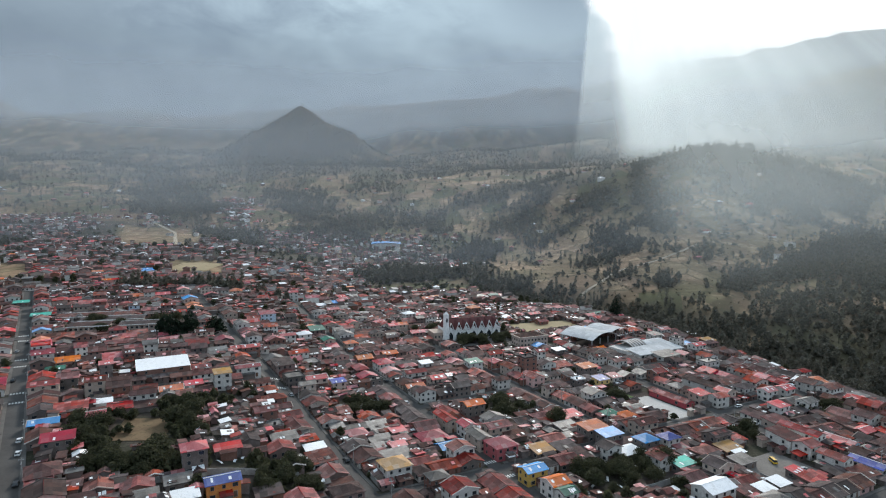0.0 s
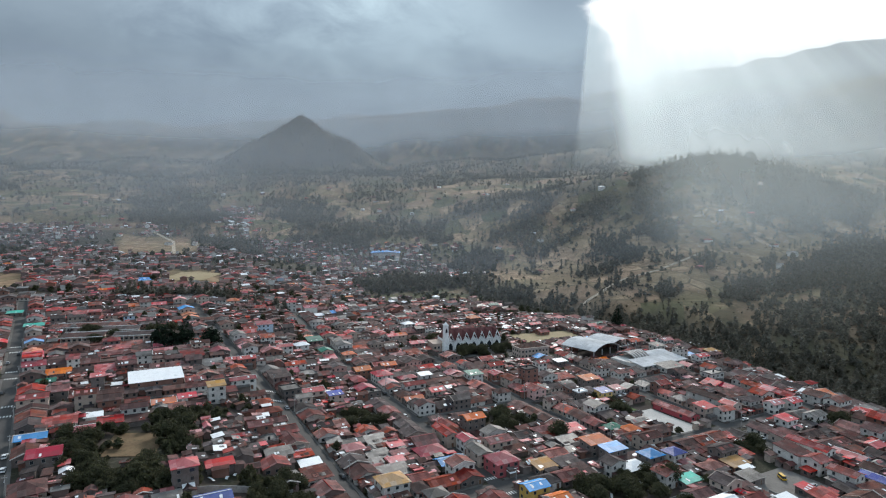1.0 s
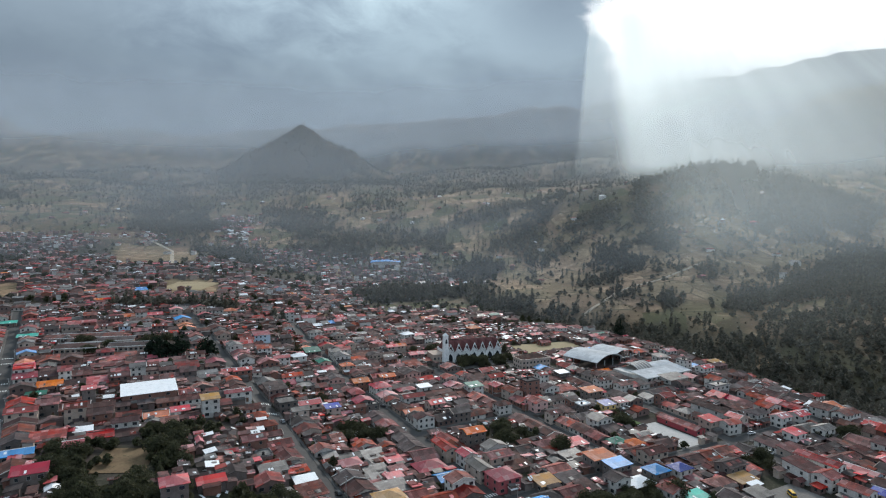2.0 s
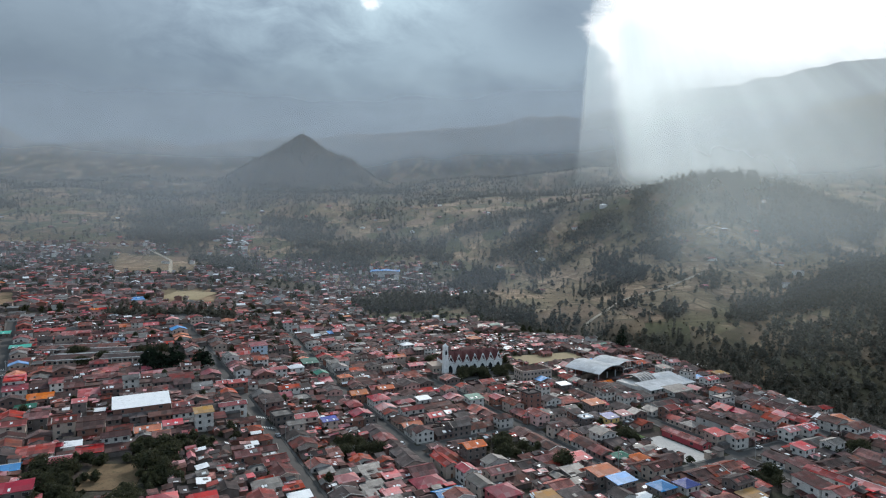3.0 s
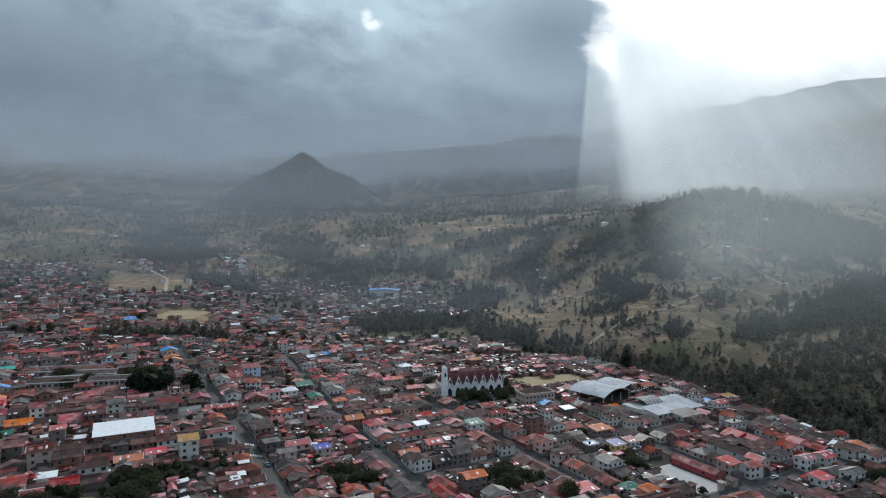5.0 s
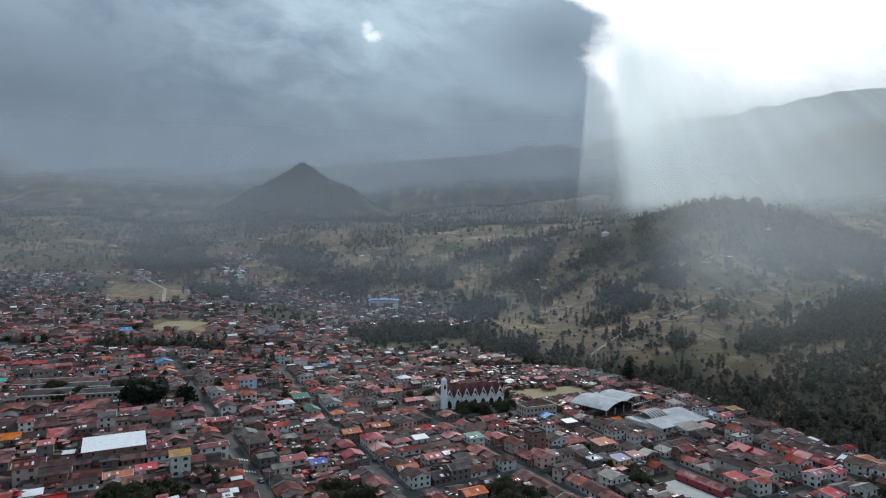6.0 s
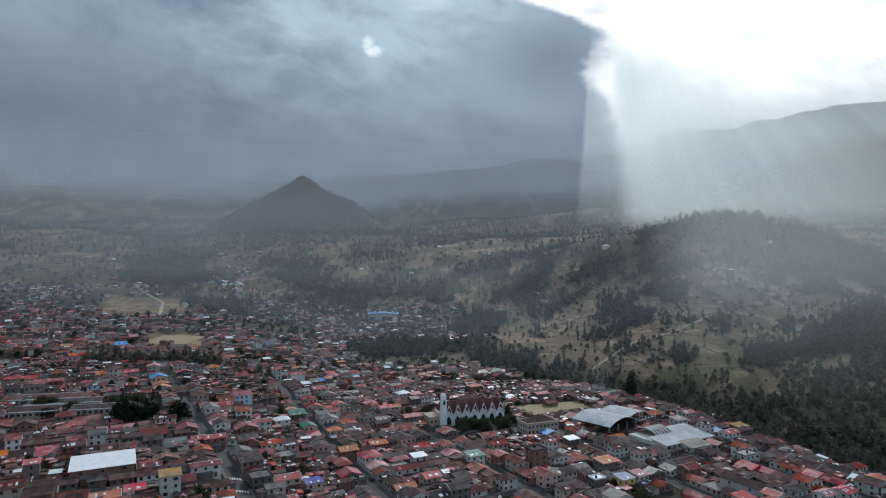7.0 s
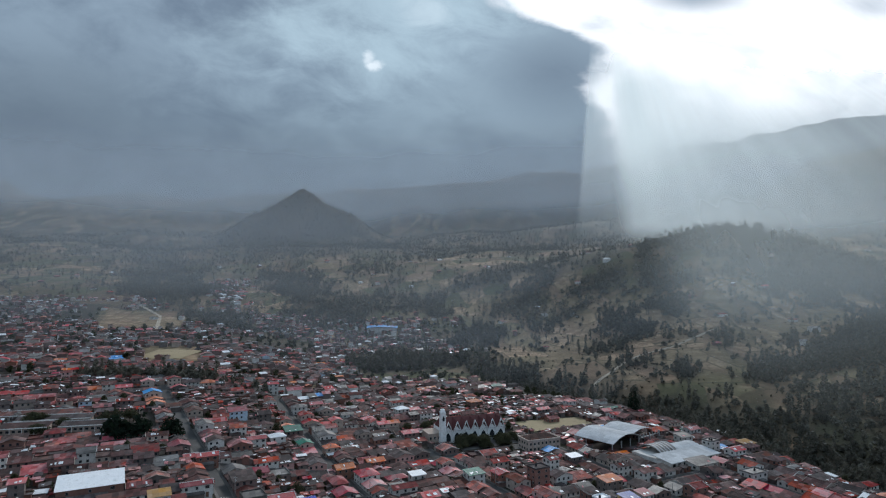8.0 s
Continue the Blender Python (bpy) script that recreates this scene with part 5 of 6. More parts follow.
ROOFS = ["tile"] * 42 + ["old"] * 38 + ["dark"] * 16 + ["zinc"] * 7 + ["red"] * 6 + ["crimson"] * 4 + ["orange"] * 4 + ["white"] * 2 + ["pink"] * 2 + ["green"] + ["blue"]
FAR_ROOFS = ["tile"] * 24 + ["old"] * 34 + ["zinc"] * 22 + ["dark"] * 14 + ["pink"] * 6 + ["white"] * 5 + ["red"] * 3 + ["orange"] * 2
WALLS = ["white"] * 6 + ["cream"] * 5 + ["brick"] * 6 + ["block"] * 7 + ["adobe"] * 8 + ["rose"]
STREET_WALLS = ["white"] * 10 + ["cream"] * 8 + ["adobe"] * 3 + ["block"] * 4 + ["adobe"] * 4 + ["brick"] * 3 + ["rose", "bluew"]
# quarters of one-storey building: before the warehouse, along the middle street, round court, yard and pitch
LOW = [(40, 196, 34, 20), (70, 236, 30, 24), (45, 320, 26, 22), (200, 184, 110, 12), (243, 195, 22, 14), (228, 128, 22, 16), (100, 262, 16, 16), (240, 370, 40, 14), (312, 385, 40, 14), (10, 230, 30, 14), (60, 640, 60, 60)]
mid_rows, far_rows = Rows(), Rows()
near_count = 0


def fill(s, q, w, d, low=False, ridge="", turn=0.0):
    """A house of the common sort, if its plot is free."""
    global near_count
    x, y = at(s, q)
    if y < 120 or y > 760 or abs(x) > 0.82 * y + 30 or not free(s, q, w, d, 0.05) or in_town(x, y) < 0.6:
        return False
    if y > 470 and vnoise(x, y, 55, 33) > 0.17:
        return False
    storeys = 1 if low else rng.choice((1, 1, 1, 1, 2) if y < 430 else (1, 1, 1, 2))
    if any(abs(s - c) < e and abs(q - f) < g for c, f, e, g in LOW):
        storeys = 1
    kind = rng.choice("mmmmgh") if low else (ridge if rng.random() < 0.72 else rng.choice("ghxxmmf"))
    roof = rng.choice(["old", "old", "tile", "old", "zinc", "dark", "dark", "tile"]) if low else rng.choice(ROOFS)
    if s > 130 and roof == "tile" and rng.random() < 0.45:
        roof = rng.choice(("old", "old", "dark"))
    if y < 300 and roof in ("white", "blue", "green", "pink", "red", "orange"):
        roof = rng.choice(("old", "tile", "tile"))
    wall = rng.choice(["block", "brick", "adobe", "block", "adobe"]) if low else rng.choice(STREET_WALLS if turn or ridge in "gh" and w > 6 else WALLS)
    if y < 285 and near_count < 240:
        house(s, q, w, d, storeys, kind, roof, wall, not low, turn)
        near_count += 1
    else:
        claim(s, q, w, d)
        (mid_rows if y < 540 else far_rows).add(x, y, GRID + turn + rng.uniform(-2, 2), w, d, storeys, kind, roof, wall, y < 560)
    return True


def line_street(along, centre, lo, hi, side, turn=0.0):
    """Houses wall to wall along one side of a street."""
    t = lo
    while t < hi:
        front = rng.uniform(6, 12.5)
        depth = rng.uniform(7.5, 11)
        off = side * (HALF + 1.55 + depth / 2)
        mid = t + front / 2
        if along == "q":
            done = fill(centre(mid) + off, mid, depth, front, ridge="h", turn=turn)
        else:
            done = fill(mid, centre(mid) + off, front, depth, ridge="g")
        t += front + 0.1 if done else 1.5


for st in LONG:
    for side in (-1, 1):
        line_street("q", lambda t: lane(st, t), st[1], st[2], side, -math.degrees(math.atan(st[3])))
for q, lo, hi in CROSS:
    for side in (-1, 1):
        line_street("s", lambda t: q, lo, hi, side)
# back yards: sheds and later building, packed close
for size in (9.0, 7.0, 5.2, 3.8):
    s = -215.0
    while s < 430:
        q = 52.0
        while q < 830:
            if rng.random() < 0.66 and vnoise(*at(s, q), 44, 41) < 0.17:
                fill(s + rng.uniform(-1, 1), q + rng.uniform(-1, 1), size * rng.uniform(0.8, 1.35), size * rng.uniform(0.65, 1.0), low=size < 8 or rng.random() < 0.4, ridge=rng.choice("ggh"))
            q += size * 0.62
        s += size * 0.62
# sheds, lean-tos and covered yards squeezed in between
sheds = Rows()
for i in range(26000):
    s, q = rng.uniform(-200, 420), rng.uniform(60, 640)
    x, y = at(s, q)
    w, d = rng.uniform(2.2, 5.5), rng.uniform(1.8, 4.0)
    if y < 130 or y > 600 or abs(x) > 0.82 * y + 30 or not free(s, q, w, d, -0.9) or in_town(x, y) < 0.7:
        continue
    claim(s, q, w * 0.8, d * 0.8)
    sheds.add(x, y, GRID + rng.choice((0, 90, 180, 270)) + rng.uniform(-6, 6), w, d, 1, rng.choice("mmmg"),
              rng.choice(["old", "dark", "zinc", "tile", "old", "dark", "dark", "tile", "pink", "old", "red", "old", "tile", "dark", "white", "old", "dark", "old", "old", "dark"]), rng.choice(("block", "brick", "adobe", "cream")), False, rng.uniform(1.7, 3.6))
sheds.finish("low sheds and lean-tos with patched roofs in back yards")
# the loose quarters further off
for i in range(11000):
    y = rng.uniform(400, 930) * LAND
    a = (rng.uniform(-0.86, 0.1), rng.uniform(-0.86, -0.38), rng.uniform(-0.86, 0.1), rng.uniform(-0.30, 0.04))[i % 4]
    x, k = a * y, y / LAND
    ok = (a < -0.25 and k > 440 and in_town(x, y) > 0.3) or (k < 560 and a < 0.14 and in_town(x, y) > 0.02 and k > 430) or (-0.30 < a < 0.03 and 560 < k < 840)
    if not ok or (-0.13 < a < 0.06 and 560 < k < 670):
        continue
    if k > 440 and vnoise(x, y, 70, 31) > 0.2:
        continue
    s, q = x * D2[0] + y * D2[1], x * D1[0] + y * D1[1]
    w, d = rng.uniform(4.5, 8.5), rng.uniform(4, 7)
    if free(s, q, w, d, 0.3) and woods(x, y) < 0.6:
        claim(s, q, w, d)
        far_rows.add(x, y, GRID + rng.choice((0, 90)) + rng.uniform(-12, 12), w, d, rng.choice((1, 1, 2)), rng.choice("gghxm"), rng.choice(FAR_ROOFS), rng.choice(WALLS + ["white"] + ["adobe"] * 6), False)
# the village up the valley and farms on the slopes
for i in range(300):
    if i < 150:
        y = rng.uniform(1060, 1530)
        x = (-0.335 + rng.gauss(0, 0.014)) * y
    else:
        y = rng.uniform(730, 1820)
        x = rng.uniform(-0.75, 0.72) * y
        if in_town(x, y) > 0.1 or woods(x, y) > 0.5:
            continue
    far_rows.add(x, y, rng.uniform(0, 180), rng.uniform(7, 13), rng.uniform(6, 9), rng.choice((1, 1, 2)), rng.choice("ggx"), rng.choice(["tile", "zinc", "white", "tile", "red"]), rng.choice(["white", "white", "cream", "adobe"]), False)
mid_rows.finish("tight rows of plastered town houses under terracotta roofs")
far_rows.finish("scattered houses with tiled and tin roofs on rising ground")

# ---------------------------------------------------------------- church, market, public buildings
PALE_ZINC = surface("galvanised_sheet", (0.50, 0.505, 0.51), (0.60, 0.602, 0.605), 0.85, 0.3, 2.0, ribs=1.8, stain=(0.38, 0.375, 0.37), spec=0.15, mended=0.25)
WHITEWASH = surface("whitewash", (0.78, 0.77, 0.75), (0.85, 0.84, 0.82), 0.85, 0.2, 1.5, bump=0.1, stain=(0.50, 0.48, 0.45))
MAROON = surface("maroon_tile", (0.10, 0.035, 0.035), (0.15, 0.055, 0.05), 0.8, 0.3, 2.0, ribs=1.5, bump=0.5)
GABLED = 7


def arch_soup(w, h, deep, n=8):
    """A pointed opening's dark leaf, front to -y."""
    sp = Soup()
    pts = [(-w / 2, 0), (w / 2, 0), (w / 2, h * 0.5)]
    for i in range(1, n):
        k = i / n
        pts.append((w / 2 * (1 - k ** 1.6), h * (0.5 + 0.5 * k)))
    pts.append((0, h))
    pts += [(-x, z) for x, z in pts[::-1][1:-2]]
    m = len(pts)
    v = [(x, 0, z) for x, z in pts] + [(x, deep, z) for x, z in pts]
    sp.solid(v, [tuple(range(m)), tuple(range(2 * m - 1, m - 1, -1))] + [(i + m, (i + 1) % m + m, (i + 1) % m, i) for i in range(m)])
    return sp


def church():
    root = new("church")
    root.matrix_basis = stand(239.2, 404.3, -8) @ Matrix.Scale(LAND, 4)
    L, D, H = 34.0, 15.0, 6.2
    sp = Soup()
    sp.box(-L / 2, -D / 2, -2, L / 2, D / 2, H)
    part("wall", sp.mesh("wall"), WHITEWASH, root)
    n, bay = GABLED, L / GABLED
    # the long roof
    sp = Soup()
    prof = [(-D / 2 + 1.2, H), (0, H + 4.9), (D / 2 - 1.2, H)]
    sp.solid([(e * L / 2, y, z) for e in (-1, 1) for y, z in prof], [(0, 3, 4, 1), (1, 4, 5, 2), (0, 1, 2), (3, 5, 4), (0, 2, 5, 3)])
    part("roof", sp.mesh("roof"), MAROON, root)
    for i in range(n):
        c = -L / 2 + (i + 0.5) * bay
        g = Soup()
        hw, top = bay / 2, H + 4.0
        g.solid([(c - hw, -D / 2 - 0.7, H - 0.4), (c, -D / 2 - 0.7, top), (c + hw, -D / 2 - 0.7, H - 0.4), (c - hw, 0, H - 0.4), (c, 0, top + 0.7), (c + hw, 0, H - 0.4)],
                [(0, 3, 4, 1), (1, 4, 5, 2), (0, 2, 5, 3), (3, 5, 4)])
        gb = part("gable_roof", g.mesh("gable_roof"), MAROON, root)
        f = Soup()
        for e in (-1, 1):
            f.solid([(c + e * hw, -D / 2 - 0.95, H - 1.0), (c + e * (hw - 0.38), -D / 2 - 0.95, H - 1.0), (c, -D / 2 - 0.95, top - 0.35), (c, -D / 2 - 0.95, top + 0.3),
                     (c + e * hw, -D / 2 - 0.2, H - 1.0), (c + e * (hw - 0.38), -D / 2 - 0.2, H - 1.0), (c, -D / 2 - 0.2, top - 0.35), (c, -D / 2 - 0.2, top + 0.3)], BOX)
        part("white_verge", f.mesh("white_verge"), WHITEWASH, gb, "white painted verge")
        t = Soup()
        t.solid([(c - hw * 0.62, -D / 2 - 0.55, H - 0.4), (c + hw * 0.62, -D / 2 - 0.55, H - 0.4), (c, -D / 2 - 0.55, H + 1.5), (c - hw * 0.62, -D / 2 + 0.3, H - 0.4), (c + hw * 0.62, -D / 2 + 0.3, H - 0.4), (c, -D / 2 + 0.3, H + 1.5)],
                [(0, 1, 2), (3, 5, 4), (0, 3, 4, 1), (1, 4, 5, 2), (2, 5, 3, 0)])
        part("white_infill", t.mesh("white_infill"), WHITEWASH, gb)
        part("arch", arch_soup(2.7, 4.4, 0.3).mesh("arch"), GLASS, root, "dark pointed arch", place=pose(c, -D / 2 - 0.06, 0.4))
        if i:
            b = Soup()
            x0 = -L / 2 + i * bay
            b.solid([(x0 - 0.35, -D / 2 - 1.6, -2), (x0 + 0.35, -D / 2 - 1.6, -2), (x0 + 0.35, -D / 2 + 0.2, -2), (x0 - 0.35, -D / 2 + 0.2, -2),
                     (x0 - 0.35, -D / 2 - 0.5, H - 0.6), (x0 + 0.35, -D / 2 - 0.5, H - 0.6), (x0 + 0.35, -D / 2 + 0.2, H - 0.6), (x0 - 0.35, -D / 2 + 0.2, H - 0.6)], BOX)
            part("buttress", b.mesh("buttress"), WHITEWASH, root)
    tw = Soup()
    tx = -L / 2 - 0.6
    tw.solid([(tx - 1.6, -D / 2 - 1.8, -2), (tx + 1.6, -D / 2 - 1.8, -2), (tx + 1.6, -D / 2 + 1.4, -2), (tx - 1.6, -D / 2 + 1.4, -2),
              (tx - 1.2, -D / 2 - 1.4, 15.5), (tx + 1.2, -D / 2 - 1.4, 15.5), (tx + 1.2, -D / 2 + 1.0, 15.5), (tx - 1.2, -D / 2 + 1.0, 15.5)], BOX)
    tower = part("bell_tower", tw.mesh("bell_tower"), WHITEWASH, root)
    cap = Soup()
    cap.solid([(tx - 1.4, -D / 2 - 1.6, 15.5), (tx + 1.4, -D / 2 - 1.6, 15.5), (tx + 1.4, -D / 2 + 1.2, 15.5), (tx - 1.4, -D / 2 + 1.2, 15.5), (tx, -D / 2 - 0.2, 17.4)], [(0, 1, 4), (1, 2, 4), (2, 3, 4), (3, 0, 4), (3, 2, 1, 0)])
    part("tower_cap", cap.mesh("tower_cap"), WHITEWASH, tower)
    part("belfry_opening", arch_soup(1.1, 2.6, 0.2).mesh("belfry_opening"), GLASS, tower, place=pose(tx, -D / 2 - 1.62, 11.2))
    fr = Soup()
    fr.box(-L / 2 - 7, -D / 2 + 2.5, -2, -L / 2, D / 2 - 2, 4.2)
    fr.box(-L / 2 - 7.3, -D / 2 + 2.2, 4.2, -L / 2, D / 2 - 1.7, 4.6)
    part("vestibule", fr.mesh("vestibule"), WALL["cream"], root)
    for i in range(3):
        part("window", WIN, None, root, place=pose(-L / 2 - 6.0 + i * 2.2, -D / 2 + 2.48, 2.2))
    tagged(root, "white church with zigzag maroon gables, pointed arches and bell tower", "church")


church()


def shell_roof(w, d, rise, z, thick, n=14):
    """A shallow barrel roof in one piece, arched across x."""
    sp = Soup()
    v = []
    for off in (0, -thick):
        for e in (-1, 1):
            for i in range(n + 1):
                k = i / n * 2 - 1
                v.append((k * w / 2, e * d / 2, z + rise * (1 - k * k) + off))
    m = n + 1
    f = []
    for i in range(n):
        f += [(i, i + 1, m + i + 1, m + i), (2 * m + i, 3 * m + i, 3 * m + i + 1, 2 * m + i + 1), (i, 2 * m + i, 2 * m + i + 1, i + 1), (m + i, m + i + 1, 3 * m + i + 1, 3 * m + i)]
    f += [(0, m, 3 * m, 2 * m), (n, 2 * m + n, 3 * m + n, m + n)]
    sp.solid(v, f)
    return sp


def post(root, x, y, z, r=0.18, name="post", mat=None):
    sp = Soup()
    sp.box(-r, -r, -1.5, r, r, z)
    return part(name, sp.mesh(name), mat or METAL, root, place=pose(x, y, 0))


def sports_roof():
    root = new("sports_shelter")
    root.matrix_basis = stand(310.7, 341.9, 12) @ Matrix.Diagonal((1.6, 1.4, 1.1, 1))
    part("roof", shell_roof(19, 21, 3.4, 6.6, 0.25).mesh("roof", smooth_faces=False), PALE_ZINC, root, place=pose(-4, 0, 0))
    part("roof", shell_roof(15, 17, 2.0, 6.2, 0.2).mesh("roof"), PALE_ZINC, root, place=pose(13.5, 3, 0))
    for x in (-13, -7, -1, 5, 13, 20):
        for y in (-9.5, 9.5):
            post(root, x, y, 6.6)
    for i in range(7):
        sp = Soup()
        sp.box(-0.1, -0.1, 0, 0.1, 0.1, 1.8)
        part("truss_strut", sp.mesh("truss_strut"), METAL, root, place=pose(6 + i * 2.2, -9.5, 5.2))
    sp = Soup()
    sp.box(5, -9.6, 5.0, 20, -9.4, 5.2)
    part("truss_chord", sp.mesh("truss_chord"), METAL, root)
    sp = Soup()
    sp.box(4, 7.9, -1, 20, 8.2, 4.6)
    part("end_wall", sp.mesh("end_wall"), WHITEWASH, root)
    tagged(root, "white arched sports shelter on open steel posts", "shelter")


sports_roof()


def market():
    root = new("market_hall")
    root.matrix_basis = stand(322.4, 302.9, 2) @ Matrix.Scale(LAND, 4)
    sp = Soup()
    sp.box(-16, -11, -2, 16, 11, 3.0)
    part("wall", sp.mesh("wall"), WALL["white"], root)
    part("vault", shell_roof(16, 11.5, 3.2, 3.0, 0.25).mesh("vault"), ROOF["zinc"], root, "grey barrel vault", place=pose(-5, 5.5, 0, 0, 0, 90))
    part("vault", shell_roof(13, 15, 2.0, 3.0, 0.25).mesh("vault"), PALE_ZINC, root, "pale barrel vault", place=pose(9, 4, 0, 0, 0, 90))
    for i in range(6):
        part("rib", shell_roof(15, 0.5, 3.0, 3.35, 0.3).mesh("rib"), PALE_ZINC, root, place=pose(-10 + i * 2.1, 5.5, 0, 0, 0, 90))
    sp = Soup()
    sp.slab([(-16.6, -11.8, 3.1), (16.6, -11.8, 3.1), (16.6, -1.0, 4.4), (-16.6, -1.0, 4.4)], 0.2)
    part("roof", sp.mesh("roof"), PALE_ZINC, root, "pale sheet-metal lean-to roof")
    for i in range(9):
        part("window", WIN_WIDE, None, root, place=pose(-14 + i * 3.5, -11.02, 1.7))
    tagged(root, "covered market hall with grey barrel vaults", "market hall")


market()


def town_hall():
    root = new("town_hall")
    root.matrix_basis = stand(263.9, 358.8, -6) @ Matrix.Scale(1.16, 4)
    w, d, h = 19.5, 11.0, 6.0
    part("wall", wall_soup(w, d, h, []).mesh("wall"), WALL["cream"], root)
    rs, _ = roof_soup("x", w - 1.2, d - 1.2, h + 0.2, 0.1)
    part("roof", rs.mesh("roof"), ROOF["old"], root)
    sp = Soup()
    sp.tray(-w / 2 - 0.5, -d / 2 - 0.5, w / 2 + 0.5, d / 2 + 0.5, h - 0.1, h + 0.5, 0.6, 0.3)
    part("cornice", sp.mesh("cornice"), WALL["cream"], root)
    for f in range(2):
        for i in range(8):
            t = -w / 2 + 1.35 + i * 2.4
            part("window", WIN, None, root, place=pose(t, -d / 2 - 0.02, 1.5 + f * 2.8))
        for i in range(4):
            t = -d / 2 + 1.4 + i * 2.7
            part("window", WIN, None, root, place=pose(-w / 2 - 0.02, t, 1.5 + f * 2.8, 0, 0, -90))
    for i in range(9):
        sp = Soup()
        sp.box(-0.22, -0.2, -2, 0.22, 0.05, h)
        part("pilaster", sp.mesh("pilaster"), WALL["cream"], root, place=pose(-w / 2 + 0.15 + i * 2.4, -d / 2, 0))
    tagged(root, "cream public building with tall windows and plain cornice", "public building")


town_hall()


def flat_ground(name, s, q, w, d, mat, lift, label, cat, turn=0.0):
    sp = Soup()
    n = 8
    for i in range(n):
        for j in range(n):
            quad = []
            for a, b in ((i, j), (i + 1, j), (i + 1, j + 1), (i, j + 1)):
                ds, dq = (a / n - 0.5) * w, (b / n - 0.5) * d
                c, e = math.cos(radians(turn)), math.sin(radians(turn))
                x, y = at(s + ds * c - dq * e, q + ds * e + dq * c)
                quad.append((x, y, float(land(x, y)) + lift))
            sp.face(quad)
    ob = part(name, sp.mesh(name), mat)
    return tagged(ob, label, cat, kind="structure")


STRAW = surface("dry_turf", (0.30, 0.235, 0.135), (0.38, 0.30, 0.18), 0.95, 0.05, 0.8, stain=(0.20, 0.19, 0.10))
TURF = surface("green_turf", (0.08, 0.13, 0.04), (0.12, 0.17, 0.06), 0.95, 0.1, 0.8)
LIGHT_PAVE = surface("pale_paving", (0.44, 0.42, 0.40), (0.52, 0.50, 0.47), 0.9, 0.15, 1.5, stain=(0.34, 0.32, 0.30))
DIRT = surface("bare_earth", (0.12, 0.078, 0.042), (0.18, 0.122, 0.066), 0.95, 0.2, 1.4, stain=(0.05, 0.052, 0.026))
GRAVEL = surface("grey_gravel", (0.17, 0.155, 0.14), (0.22, 0.20, 0.18), 0.95, 0.15, 1.5, stain=(0.12, 0.11, 0.10))
flat_ground("pitch", 313.3, 404.3, 54.6, 31.2, STRAW, 0.25, "dry straw-coloured playing field", "field", -12)
flat_ground("court", 243.1, 217.1, 16.9, 33.8, LIGHT_PAVE, 0.25, "pale paved school court", "court")
flat_ground("lawn", 237.9, 241.8, 11.7, 11.7, TURF, 0.25, "small bright green lawn", "lawn")
flat_ground("earth_plot", 6, 262, 19, 24, DIRT, 0.25, "bare ochre earth plot with weeds", "plot", -14)
flat_ground("yard", 228.8, 143, 28.6, 26, GRAVEL, 0.22, "grey gravel parking yard", "yard")
flat_ground("church_square", 241.8, 383.5, 46.8, 15.6, PAVE, 0.22, "paved church square under trees", "square")
x0, y0 = -206 * LAND, 505 * LAND
s0, q0 = x0 * D2[0] + y0 * D2[1], x0 * D1[0] + y0 * D1[1]
flat_ground("football_field", s0, q0, 46, 54, STRAW, 0.4, "dry yellow football field among houses", "field", -28)


def school():
    """Long low blocks round yards beside the wide street."""
    for s, q, w, d, rf in ((-15.6, 485, 46, 8.0, "old"), (-5.2, 470.6, 39, 6.6, "dark"), (-18.2, 455, 23.4, 9.1, "old"), (14.0, 452, 30, 7.0, "dark")):
        root = new("school_block")
        root.matrix_basis = stand(s, q, -14)
        part("wall", wall_soup(w, d, 3.6, []).mesh("wall"), WALL["cream"], root)
        sp = Soup()
        sp.slab([(-w / 2 - 1, -d / 2 - 1.2, 3.7), (w / 2 + 1, -d / 2 - 1.2, 3.7), (w / 2 + 1, d / 2 + 0.5, 4.9), (-w / 2 - 1, d / 2 + 0.5, 4.9)], 0.2)
        roof = part("roof", sp.mesh("roof"), ROOF[rf], root)
        for y, z in ((-d / 2 - 1.3, 3.45), (d / 2 + 0.5, 4.7)):
            sp = Soup()
            sp.box(-w / 2 - 1, y, z, w / 2 + 1, y + 0.12, z + 0.45)
            part("fascia", sp.mesh("fascia"), WHITEWASH, roof, "white painted fascia")
        for i in range(int(w / 3)):
            part("window", WIN_WIDE, None, root, place=pose(-w / 2 + 1.6 + i * 3.0, -d / 2 - 0.02, 1.7))
        for i in range(int(w / 6) + 1):
            sp = Soup()
            sp.box(-0.1, -0.1, -1, 0.1, 0.1, 3.6)
            part("post", sp.mesh("post"), WHITEWASH, root, place=pose(-w / 2 + i * 6.0, -d / 2 - 1.1, 0))
        tagged(root, "long low cream school block under a dark roof", "school", "school blocks")


school()


def big_shed():
    root = new("warehouse")
    x, y = -73 * LAND, 795 * LAND
    root.matrix_basis = pose(x, y, float(land(x, y)), 0, 0, 4) @ Matrix.Scale(LAND, 4)
    part("wall", wall_soup(36, 30, 4.4, []).mesh("wall"), WALL["white"], root)
    part("roof", shell_roof(38, 33, 1.3, 4.4, 0.3).mesh("roof"), ROOF["blue"], root, "pale blue barrel roof")
    tagged(root, "long shed with a pale blue arched roof", "warehouse")


big_shed()


